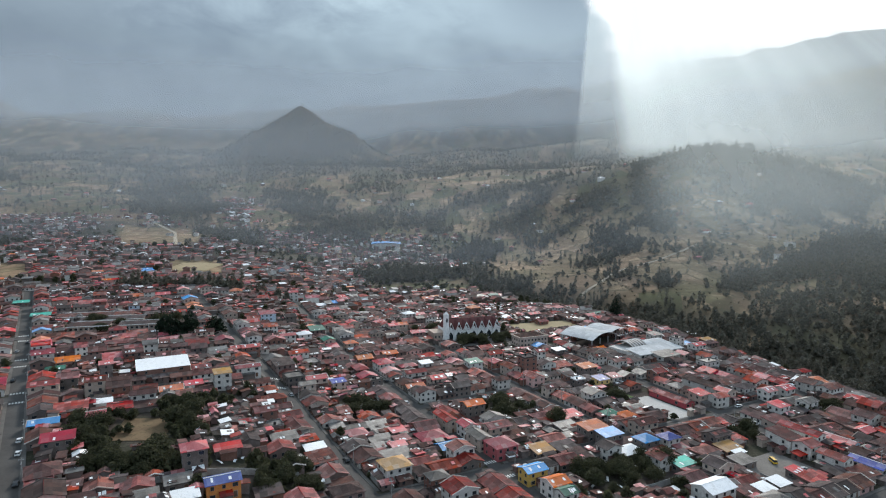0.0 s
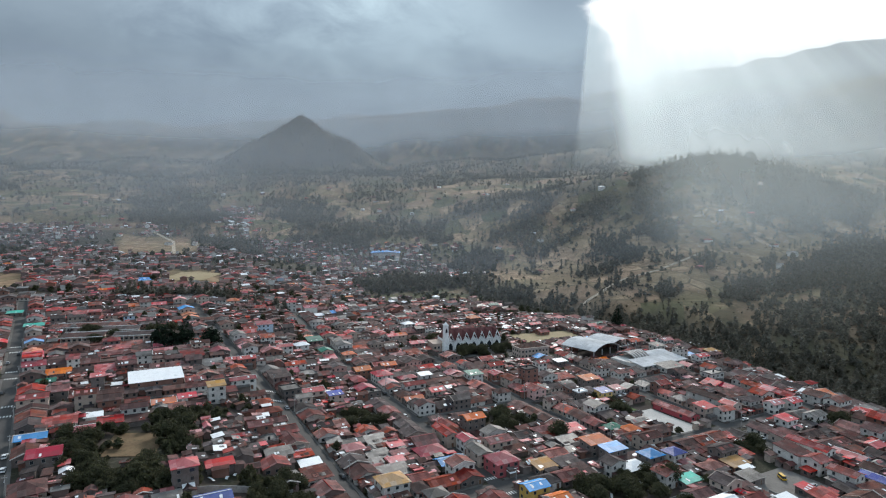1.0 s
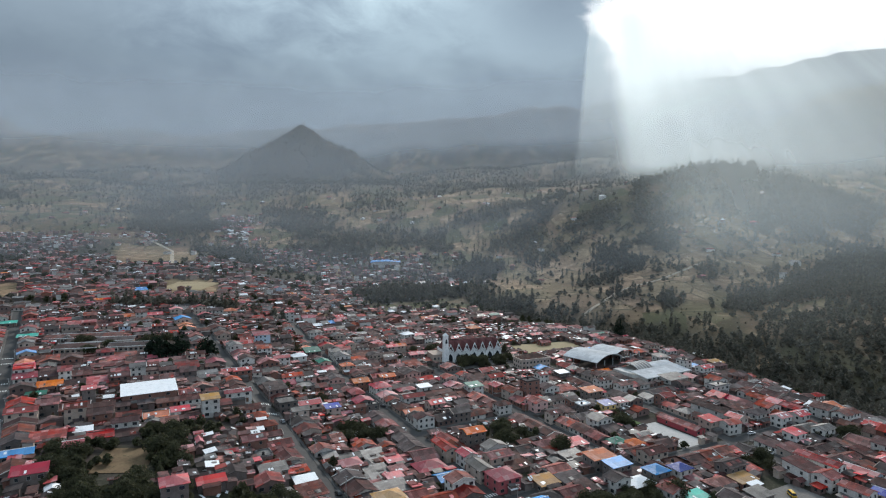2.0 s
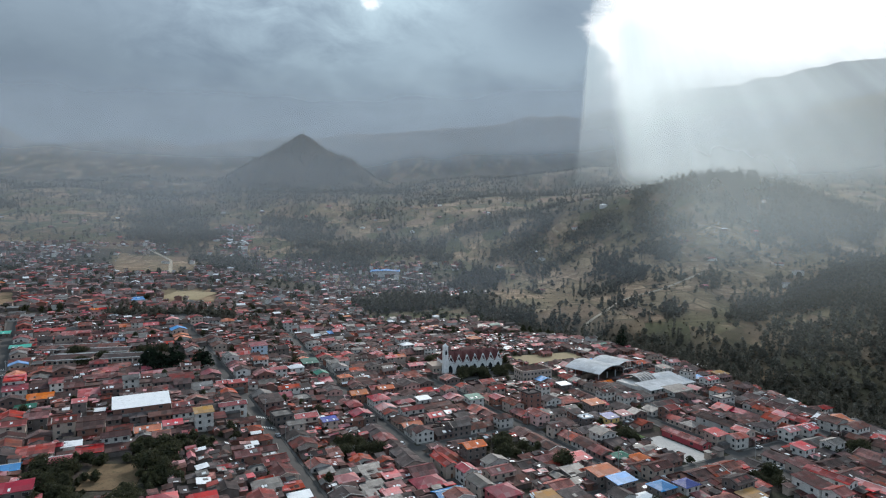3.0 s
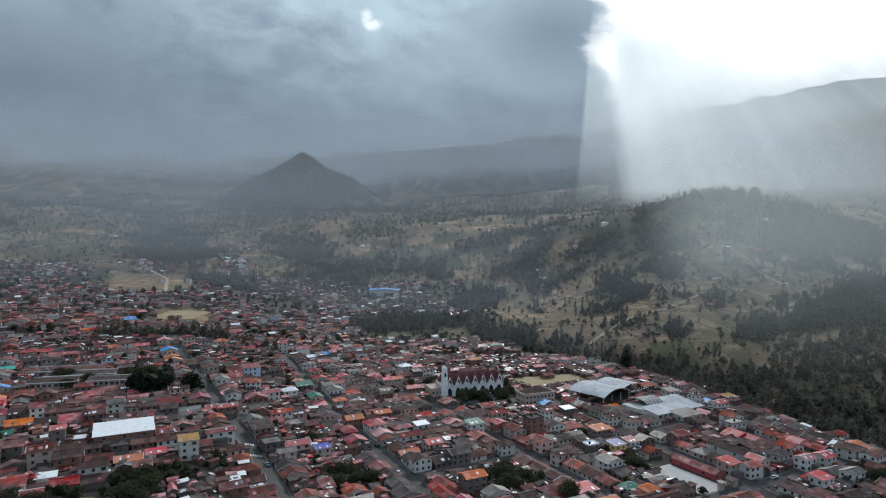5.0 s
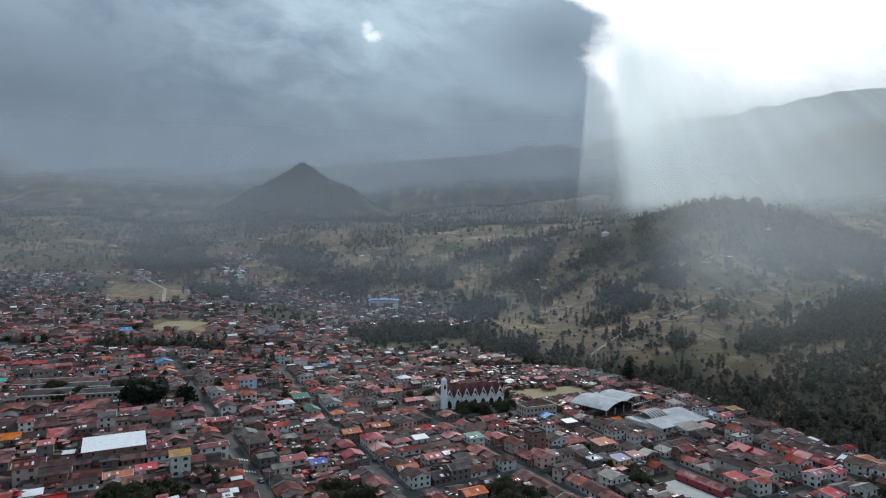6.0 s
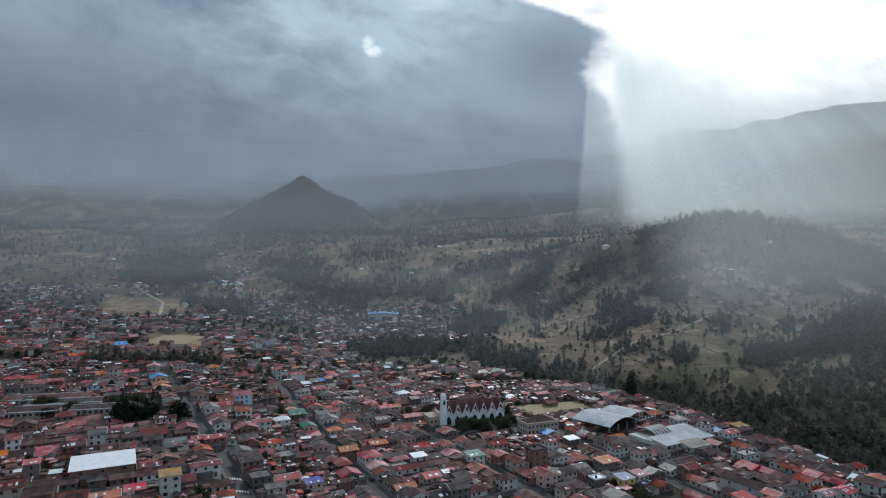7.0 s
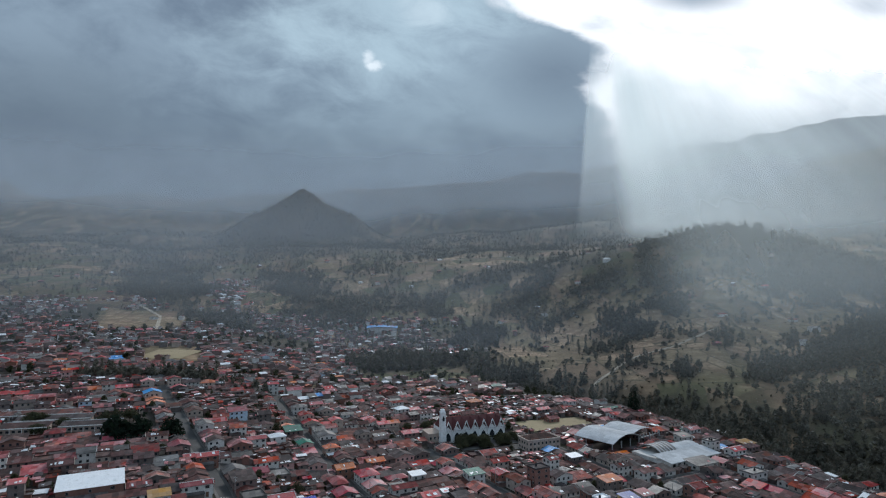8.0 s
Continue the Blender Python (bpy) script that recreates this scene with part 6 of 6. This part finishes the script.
# ---------------------------------------------------------------- vehicles
def paint(name, c):
    return surface(name, c, tuple(k * 1.1 for k in c), 0.3, 0.5, 3.0, bump=0.02, spec=0.5)


CAR_PAINT = [paint("car_white", (0.7, 0.7, 0.7)), paint("car_black", (0.02, 0.02, 0.022)), paint("car_silver", (0.38, 0.39, 0.40)), paint("car_red", (0.35, 0.03, 0.03)), paint("bus_yellow", (0.7, 0.42, 0.03))]


def loft(rings):
    sp = Soup()
    k = len(rings[0])
    v = [p for r in rings for p in r]
    f = [tuple(range(k))[::-1], tuple(range((len(rings) - 1) * k, len(rings) * k))]
    for i in range(len(rings) - 1):
        f += [(i * k + j, i * k + (j + 1) % k, (i + 1) * k + (j + 1) % k, (i + 1) * k + j) for j in range(k)]
    sp.solid(v, f)
    return sp


def car(m, colour, bus=False, word="car"):
    root = new("bus" if bus else "car")
    root.matrix_basis = m
    ln, wd, hb, ht = (4.4, 1.75, 0.95, 1.9) if bus else (4.3, 1.72, 0.85, 1.45)

    def ring(x0, x1, y, z):
        return [(x0, -y, z), (x1, -y, z), (x1, y, z), (x0, y, z)]
    a = ln / 2
    part("body", loft([ring(-a + 0.1, a - 0.1, wd / 2 - 0.06, 0.3), ring(-a, a, wd / 2, 0.5), ring(-a, a, wd / 2, hb - 0.1), ring(-a + 0.1, a - 0.12, wd / 2 - 0.08, hb)]).mesh("body"), CAR_PAINT[colour], root)
    f, b = (a - 0.25, -a + 0.1) if bus else (a - 1.25, -a + 0.35)
    part("glasshouse", loft([ring(b, f, wd / 2 - 0.1, hb), ring(b + 0.3, f - (0.2 if bus else 0.7), wd / 2 - 0.2, ht - 0.08)]).mesh("glasshouse"), GLASS, root)
    part("roof", loft([ring(b + 0.3, f - (0.2 if bus else 0.7), wd / 2 - 0.2, ht - 0.08), ring(b + 0.4, f - (0.3 if bus else 0.8), wd / 2 - 0.28, ht)]).mesh("roof"), CAR_PAINT[colour], root)
    wheel = Soup()
    n = 10
    v = [(0.31 * math.cos(i * math.tau / n), e, 0.31 + 0.31 * math.sin(i * math.tau / n)) for e in (-0.1, 0.1) for i in range(n)]
    wheel.solid(v, [tuple(range(n)), tuple(range(2 * n - 1, n - 1, -1))] + [(i + n, (i + 1) % n + n, (i + 1) % n, i) for i in range(n)])
    wm = wheel.mesh("wheel")
    for x in (-a + 0.8, a - 0.8):
        for y in (-wd / 2 + 0.08, wd / 2 - 0.08):
            part("wheel", wm, TYRE, root, place=pose(x, y, 0))
    names = ("white", "black", "silver", "red", "yellow")
    tagged(root, "parked %s small %s on the asphalt" % (names[colour], word), "bus" if bus else "car", "parked vehicles")


for i, q, side, c in ((1, 262, 1, 0), (1, 250, 1, 0), (1, 226, 1, 1), (1, 345, -1, 1), (1, 405, -1, 2), (1, 425, 1, 1), (2, 229, 1, 1), (2, 300, 1, 2), (2, 345, -1, 3), (3, 285, -1, 0), (3, 225, 1, 2),
                      (3, 325, 1, 1), (3, 350, -1, 0), (5, 150, -1, 2), (5, 180, 1, 0)):
    car(stand(lane(LONG[i], q) + side * 2.3, q, 90, 0.2), c)
for s, q, turn, c in ((169, 199, 0, 1), (215, 195, 0, 2), (280, 199, 0, 0), (231, 138, 0, 1), (237, 139, 10, 2)):
    car(stand(s, q, turn, 0.24), c)
car(stand(233, 149, 60, 0.24), 4, True, "bus")


def pole(s, q):
    root = new("utility_pole")
    root.matrix_basis = stand(s, q)
    sp = Soup()
    n = 6
    v = [(r * math.cos(i * math.tau / n), r * math.sin(i * math.tau / n), z) for r, z in ((0.16, -1), (0.09, 9)) for i in range(n)]
    sp.solid(v, [(i, (i + 1) % n, n + (i + 1) % n, n + i) for i in range(n)] + [tuple(range(n, 2 * n))])
    part("shaft", sp.mesh("shaft"), CONCRETE, root)
    sp = Soup()
    sp.box(-0.8, -0.06, 8.3, 0.8, 0.06, 8.45)
    part("crossarm", sp.mesh("crossarm"), METAL, root)
    sp = Soup()
    sp.box(0.0, -1.5, 7.6, 0.08, 0.0, 7.7)
    sp.box(-0.12, -1.9, 7.5, 0.2, -1.4, 7.68)
    part("street_light", sp.mesh("street_light"), METAL, root)
    tagged(root, "slim concrete utility pole with street light", "pole", "street poles")


for st in LONG[1:6]:
    for q in range(max(st[1], 120), min(st[2], 430), 34):
        pole(lane(st, q + 4) + HALF + 1.0, q + 4)


# ---------------------------------------------------------------- yard walls
def yard_wall(s, q, length, along, high=2.3):
    sp = Soup()
    n = max(1, int(length / 4))
    pts = []
    for i in range(n + 1):
        t = (i / n - 0.5) * length
        ss, qq = (s, q + t) if along == "q" else (s + t, q)
        z = float(land(*at(ss, qq)))
        for e in (-0.1, 0.1):
            x, y = at(ss + (e if along == "q" else 0), qq + (0 if along == "q" else e))
            pts += [(x, y, z - 1), (x, y, z + high)]
    f = []
    for i in range(n):
        a, b = 4 * i, 4 * i + 4
        f += [(a, b, b + 1, a + 1), (a + 2, a + 3, b + 3, b + 2), (a + 1, b + 1, b + 3, a + 3)]
    f += [(0, 1, 3, 2), (4 * n, 4 * n + 2, 4 * n + 3, 4 * n + 1)]
    sp.solid(pts, f)
    ob = part("yard_wall", sp.mesh("yard_wall"), CONCRETE if (int(s) + int(q)) % 2 else WALL["block"])
    tagged(ob, "bare grey yard wall between plots", "wall", "yard walls")


for s, q, ln, al in ((82.5, 223.6, 36.4, "q"), (26, 213.2, 57.2, "s"), (215.8, 130, 26, "q"), (228.8, 128.7, 26, "s"), (265.2, 119.6, 39, "q"), (169, 211.9, 28.6, "s"), (184.6, 231.4, 28.6, "q"), (149.5, 140.4, 26, "q"), (171.6, 156, 39, "s"), (104, 287.3, 20.8, "s"), (52, 306.8, 28.6, "s"), (93.6, 260, 20.8, "s"), (110.5, 253.5, 23.4, "q"), (305.5, 145.6, 33.8, "s")):
    yard_wall(s, q, ln, al)

# ---------------------------------------------------------------- ways across the open land
TRACK = surface("dusty_track", (0.36, 0.30, 0.22), (0.44, 0.37, 0.28), 0.95, 0.1, 1.0)
track([(157, 681), (183, 707), (211, 747), (232, 763), (276, 778), (358, 845)], 2.2, TRACK, "pale dusty track across dry fields")
track([(-531, 1124), (-455, 1038), (-378, 864), (-330, 740)], 2.6, TRACK, "pale dusty road down the slope into town")
track([(-506, 1542), (-400, 1250), (-357, 1126), (-309, 1010), (-280, 801), (-254, 691)], 3.0, ASPHALT, "narrow grey road down from the village", "road")
lx, ly = 100, 708
sp = Soup()
sp.slab([(30 * math.cos(k * math.tau / 18), 13 * math.sin(k * math.tau / 18), 0.0) for k in range(18)], 9.0)
lot = part("paved_lot", sp.mesh("paved_lot"), LIGHT_PAVE, None, place=pose(lx, ly, float(land(lx, ly)) + 2.5, 0, 0, 4))
tagged(lot, "pale paved lot beside the river trees", "lot", kind="structure")


# ---------------------------------------------------------------- loose roofing sheets and rubble in the yards
def scrap(s, q, turn, ln, mat):
    """A bent corrugated sheet leaning on the weeds."""
    sp = Soup()
    n, w = 8, 0.9
    v = []
    for k in range(n + 1):
        t = k / n - 0.5
        for e in (-1, 1):
            v.append((t * ln, e * w / 2, 0.55 + 0.10 * (k % 2) + 0.25 * math.cos(t * 3) + 0.12 * e))
    low = [(x, y, z - 0.04) for x, y, z in v]
    m = len(v)
    f = []
    for k in range(n):
        a = 2 * k
        f += [(a, a + 2, a + 3, a + 1), (m + a, m + a + 1, m + a + 3, m + a + 2), (a, m + a, m + a + 2, a + 2), (a + 1, a + 3, m + a + 3, m + a + 1)]
    f += [(0, 1, m + 1, m), (2 * n, m + 2 * n, m + 2 * n + 1, 2 * n + 1)]
    sp.solid(v + low, f)
    ob = part("roofing_sheet", sp.mesh("roofing_sheet"), mat, None, place=stand(s, q, turn, -0.2))
    tagged(ob, "loose bent corrugated sheet lying in a weedy yard", "sheet", "loose sheets")


rq = random.Random(12)
for s0, q0, w, d, k in ((34, 268, 26, 20, 26), (20, 240, 30, 20, 10), (40, 222, 34, 18, 12), (108, 290, 18, 14, 12), (170, 250, 22, 16, 14), (165, 172, 36, 18, 18), (95, 240, 20, 30, 14), (190, 225, 24, 20, 12)):
    for i in range(k):
        scrap(s0 + rq.uniform(-w / 2, w / 2), q0 + rq.uniform(-d / 2, d / 2), rq.uniform(0, 180), rq.uniform(1.8, 4.5), rq.choice((SHEET, SHEET, ROOF["zinc"], ROOF["white"])))


# ---------------------------------------------------------------- mast on the pointed hill
mast = new("summit_mast")
mx, my = -572 * LAND, 2540 * LAND
mast.matrix_basis = pose(mx, my, float(land(mx, my)) - 3)
for name, w, z0, z1 in (("plinth", 3.0, 0, 5), ("shaft", 0.9, 5, 22), ("arm", 0.7, 16, 17.5)):
    sp = Soup()
    if name == "arm":
        sp.box(-4, -0.35, z0, 4, 0.35, z1)
    else:
        sp.solid([(-w, -w, z0), (w, -w, z0), (w, w, z0), (-w, w, z0), (-w * 0.7, -w * 0.7, z1), (w * 0.7, -w * 0.7, z1), (w * 0.7, w * 0.7, z1), (-w * 0.7, w * 0.7, z1)], BOX)
    part(name, sp.mesh(name), CONCRETE, mast)
tagged(mast, "small grey mast standing on the summit", "mast")

# ---------------------------------------------------------------- trees
def leaf_cloud(rs, lobes, count, size):
    """Leaf clumps scattered through lobes (x, y, z, rx, rz): small bent quads turned every way."""
    sp = Soup()
    wsum = sum(l[3] ** 2 for l in lobes)
    for x, y, z, rx, rz in lobes:
        for i in range(int(count * rx * rx / wsum)):
            v = Vector((rs.gauss(0, 1), rs.gauss(0, 1), rs.gauss(0, 1))).normalized()
            r = rs.random() ** 0.35
            c = Vector((x + v.x * rx * r, y + v.y * rx * r, z + v.z * rz * r))
            e = Vector((rs.gauss(0, 1), rs.gauss(0, 1), rs.gauss(0, 0.6))).normalized()
            n = (v * 0.7 + Vector((rs.gauss(0, .5), rs.gauss(0, .5), rs.gauss(0, .5) + 0.3))).normalized()
            e = (e - n * e.dot(n)).normalized() * size * rs.uniform(0.6, 1.3)
            g = n.cross(e) * rs.uniform(0.5, 0.9)
            sp.solid([tuple(c - e), tuple(c - g * 0.6 + n * size * 0.15), tuple(c + e), tuple(c + g + n * size * 0.1)], [(0, 1, 2), (0, 2, 3)])
    return sp


def limb(sp, a, b, r0, r1, sides=6):
    a, b = Vector(a), Vector(b)
    d = (b - a).normalized()
    u = d.orthogonal().normalized()
    w = d.cross(u)
    ring = [tuple(c + (u * math.cos(k * math.tau / sides) + w * math.sin(k * math.tau / sides)) * r) for c, r in ((a, r0), (b, r1)) for k in range(sides)]
    sp.solid(ring, [(k, (k + 1) % sides, sides + (k + 1) % sides, sides + k) for k in range(sides)])


def broad_tree(seed, height, spread):
    rs = random.Random(seed)
    root = new("tree")
    tr = Soup()
    fork = height * 0.22
    limb(tr, (0, 0, -1), (0, 0, fork), height * 0.035, height * 0.024)
    lobes = []
    for i in range(6):
        ang = i * math.tau / 6 + rs.uniform(-0.4, 0.4)
        rr = spread * rs.uniform(0.35, 0.62)
        top = (rr * math.cos(ang), rr * math.sin(ang), height * rs.uniform(0.35, 0.72))
        limb(tr, (0, 0, fork * rs.uniform(0.8, 1)), top, height * 0.014, height * 0.005, 5)
        lobes.append((*top, spread * rs.uniform(0.42, 0.6), height * rs.uniform(0.2, 0.28)))
    lobes.append((0, 0, height * 0.72, spread * 0.55, height * 0.26))
    part("trunk", tr.mesh("trunk"), BARK, root)
    part("crown", leaf_cloud(rs, lobes, 1700, spread * 0.075).mesh("crown"), LEAF, root)
    return tagged(root, "dark leafy garden tree between houses", "tree", "garden trees")


def fir_tree(seed, height, spread, label):
    rs = random.Random(seed)
    root = new("conifer")
    tr = Soup()
    limb(tr, (0, 0, -1), (0, 0, height * 0.95), height * 0.022, 0.04)
    lobes = []
    for i in range(12):
        k = i / 11
        r = spread * (1 - k) ** 0.75 * rs.uniform(0.85, 1.15) + 0.25
        z = height * (0.12 + 0.86 * k)
        for j in range(4 if i < 8 else 1):
            ang = rs.uniform(0, math.tau)
            tip = (r * 0.6 * math.cos(ang), r * 0.6 * math.sin(ang), z)
            if i < 8:
                limb(tr, (0, 0, z), tip, 0.06, 0.02, 4)
            lobes.append((*tip, r * 0.55, height * 0.06))
    part("trunk", tr.mesh("trunk"), BARK, root)
    part("crown", leaf_cloud(rs, lobes, 900, max(0.4, spread * 0.16)).mesh("crown"), LEAF_FIR, root)
    return tagged(root, label, "tree", "tall conifers")


def put_at(x, y, turn=0.0, size=1.0):
    return pose(x, y, float(land(x, y)), 0, 0, turn) @ Matrix.Scale(size, 4)


kinds = [broad_tree(40 + i, h, r) for i, (h, r) in enumerate(((7, 5.0), (6, 4.4), (8, 5.2), (4.5, 4.0), (7.5, 3.8)))]
spots = []
rt = random.Random(21)
GARDENS = [(-13, 262, 10, 30, 12), (28, 282, 26, 14, 6), (49, 211, 20, 18, 16), (10, 222, 26, 8, 12), (0, 232, 26, 12, 14), (22, 262, 10, 24, 8), (108, 287, 20, 18, 12), (168, 254, 24, 22, 14), (172, 170, 38, 22, 22),
           (242, 381, 44, 16, 30), (234, 238, 10, 12, 8), (250, 172, 11, 11, 8), (310, 178, 16, 14, 9), (8, 462, 60, 30, 12), (195, 448, 78, 39, 10)]
for s0, q0, w, d, n in GARDENS:
    for i in range(n):
        spots.append(at(s0 + rt.uniform(-w / 2, w / 2), q0 + rt.uniform(-d / 2, d / 2)))
tries = 0
while len(spots) < 299 and tries < 20000:
    tries += 1
    s, q = rt.uniform(-156, 364), rt.uniform(90, 624)
    if free(s, q, 3, 3, 0.3) and in_town(*at(s, q)) > 0.5:
        spots.append(at(s, q))
for i, (x, y) in enumerate(spots):
    m = put_at(x, y, rt.uniform(0, 360))
    base = kinds[i % 5]
    if i < 5:
        base.matrix_basis = m
    else:
        ob = copy_thing(base, m)
        k = rt.uniform(0.65, 1.15)
        ob.scale = (k, k, k * rt.uniform(0.85, 1.1))
big = fir_tree(90, 19, 6.8, "tall dark conifer standing above the town roofs")
big.matrix_basis = put_at(-173, 385)
for x, y, k in ((-164, 390, 1.02), (-180, 391, 0.9), (-147, 393, 0.85), (-152, 397, 0.7)):
    ob = copy_thing(big, put_at(x, y, x * 7))
    ob.scale = (k, k, k)
cyp = fir_tree(91, 24, 4.6, "solitary tall dark cypress at the edge of the town")
cyp.matrix_basis = put_at(157, 546)


def far_tree_kind(seed, height, spread, column, clumps):
    """Points of one distant tree's clumps, as an array of triangles."""
    rs = np.random.RandomState(seed)
    tris = []
    for i in range(clumps):
        k = (i + 0.5) / clumps
        z = height * (0.22 + 0.78 * k) if column else height * (0.3 + 0.65 * k)
        r = spread * (math.sin(math.pi * min(1, 0.18 + 0.8 * k)) ** 0.8)
        ang, rad = rs.uniform(0, 6.283), r * rs.uniform(0.1, 0.75)
        c = np.array([rad * math.cos(ang), rad * math.sin(ang), z + rs.uniform(-0.06, 0.06) * height])
        size = spread * rs.uniform(0.28, 0.55)
        for j in range(3):
            p = rs.normal(size=(3, 3))
            p /= np.linalg.norm(p, axis=1)[:, None]
            p[:, 2] *= 0.9
            tris.append(c + p * size)
    t = height * 0.016 + 0.06
    base = [np.array([t * math.cos(b), t * math.sin(b), -1.5]) for b in (0, 2.1, 4.2)]
    for j in range(3):
        tris.append(np.array([base[j], base[(j + 1) % 3], [0, 0, height * 0.8]]))
    return np.array(tris)


def forest(name, label, points, kinds, mat, seed):
    rs = np.random.RandomState(seed)
    out = []
    pts = np.array(points)
    z = land(pts[:, 0], pts[:, 1])
    for k, (x, y) in enumerate(points):
        t = kinds[rs.randint(len(kinds))]
        ang, sc = rs.uniform(0, 6.283), rs.uniform(0.6, 1.25)
        c, s = math.cos(ang) * sc, math.sin(ang) * sc
        p = t.reshape(-1, 3)
        q = np.stack([p[:, 0] * c - p[:, 1] * s + x, p[:, 0] * s + p[:, 1] * c + y, p[:, 2] * sc * rs.uniform(0.85, 1.15) + z[k]], -1)
        out.append(q)
    v = np.concatenate(out)
    n = len(v) // 3
    me = bpy.data.meshes.new(name)
    me.vertices.add(len(v))
    me.vertices.foreach_set("co", v.ravel())
    me.loops.add(len(v))
    me.loops.foreach_set("vertex_index", np.arange(len(v), dtype=np.int32))
    me.polygons.add(n)
    me.polygons.foreach_set("loop_start", np.arange(0, len(v), 3, dtype=np.int32))
    me.update(calc_edges=True)
    ob = part(name, me, mat)
    return tagged(ob, label, "trees", kind="stuff")


rs = np.random.RandomState(5)
ay = np.stack([rs.uniform(-0.85, 0.85, 240000), 195 * (3500 / 195) ** rs.uniform(0, 1, 240000)], -1)
xy = np.stack([ay[:, 0] * ay[:, 1], ay[:, 1]], -1)
wd = woods(xy[:, 0], xy[:, 1])
# even numbers of trees for each hectare, thinned with distance
keep = rs.uniform(0, 1, len(xy)) < np.where(wd > 0.12, wd, 0.03 * (1 - open_fields(ay[:, 0], ay[:, 1] / LAND))) * np.clip((xy[:, 1] / 1300.0) ** 2, 0.05, 0.6) * 1.8
keep &= (in_town(xy[:, 0], xy[:, 1]) < 0.3) | (wd > 0.4)
sel = xy[keep]
close, away = sel[sel[:, 1] < 1040], sel[sel[:, 1] >= 1040]
EUC_NEAR = [far_tree_kind(60 + i, h, r, col, 40) for i, (h, r, col) in enumerate(((11, 2.5, True), (14, 2.8, True), (6.5, 3.6, False), (4.5, 3.4, False), (9, 2.8, True), (3.4, 3.2, False), (5.2, 3.9, False)))]
EUC_FAR = [far_tree_kind(80 + i, h, r, col, 15) for i, (h, r, col) in enumerate(((14, 3.4, True), (18, 3.6, True), (9, 5.2, False), (6.5, 5.2, False)))]
forest("woodland", "dark eucalyptus and scrub along the ravine and slopes", [tuple(p) for p in close], EUC_NEAR, LEAF_EUC, 1)
forest("woodland", "distant dark eucalyptus groves on hazy hillsides", [tuple(p) for p in away[:26000]], EUC_FAR, LEAF_EUC, 2)
# low scrub between the trees of the ravine and over the pastures
SCRUB = leaf_material("dry_scrub", (0.075, 0.066, 0.044), (0.135, 0.115, 0.078))
low_kinds = [far_tree_kind(110 + i, h, r, False, 9) for i, (h, r) in enumerate(((1.8, 1.7), (2.6, 2.1), (1.2, 1.4)))]
ay = np.stack([rs.uniform(0.10, 0.86, 60000), rs.uniform(210, 1250, 60000)], -1)
xy = np.stack([ay[:, 0] * ay[:, 1], ay[:, 1]], -1)
wd = woods(xy[:, 0], xy[:, 1])
keep = (in_town(xy[:, 0], xy[:, 1]) < 0.2) & (rs.uniform(0, 1, len(xy)) < np.clip(wd * 0.9 + 0.03, 0, 0.6) * np.clip(xy[:, 1] / 700, 0.2, 1)) & (bare_scars(ay[:, 0], ay[:, 1] / LAND) < 0.5)
forest("scrub", "dry brown scrub on the ravine's slopes and pastures", [tuple(p) for p in xy[keep][:9000]], low_kinds, SCRUB, 6)
# trees among the loose houses beyond the town
more = []
while len(more) < 700:
    y = rs.uniform(546, 1070)
    x = rs.uniform(-0.8, 0.1) * y
    s, q = x * D2[0] + y * D2[1], x * D1[0] + y * D1[1]
    if free(s, q, 2, 2, 0.2) and open_fields(np.array(x / y), np.array(y / LAND)) < 0.3:
        more.append((x, y))
forest("garden_trees", "dark garden trees among far houses", more, EUC_NEAR[2:4] + EUC_NEAR[6:], LEAF, 3)
# bushes and low trees in the gardens behind the houses
bushes, tries = [], 0
while len(bushes) < 1500 and tries < 60000:
    tries += 1
    s, q = rs.uniform(-190, 400), rs.uniform(90, 640)
    if free(s, q, 1.4, 1.4, 0.1) and in_town(*at(s, q)) > 0.5:
        bushes.append(at(s, q))
for s0, q0, w, d, n in GARDENS[:6] + [(6, 262, 24, 29, 0)]:
    for i in range(45):
        s, q = s0 + rs.uniform(-w / 2, w / 2) * 1.15, q0 + rs.uniform(-d / 2, d / 2) * 1.15
        if max(abs(s - 6) / 8.5, abs(q - 262) / 11) > 1 or i % 9 == 0:
            bushes.append(at(s, q))
BUSH = [far_tree_kind(70 + i, h, r, False, 55) for i, (h, r) in enumerate(((3.2, 2.0), (4.2, 2.4), (2.4, 1.8)))]
forest("garden_bushes", "dark bushes and small trees in back gardens", bushes, BUSH, LEAF, 4)
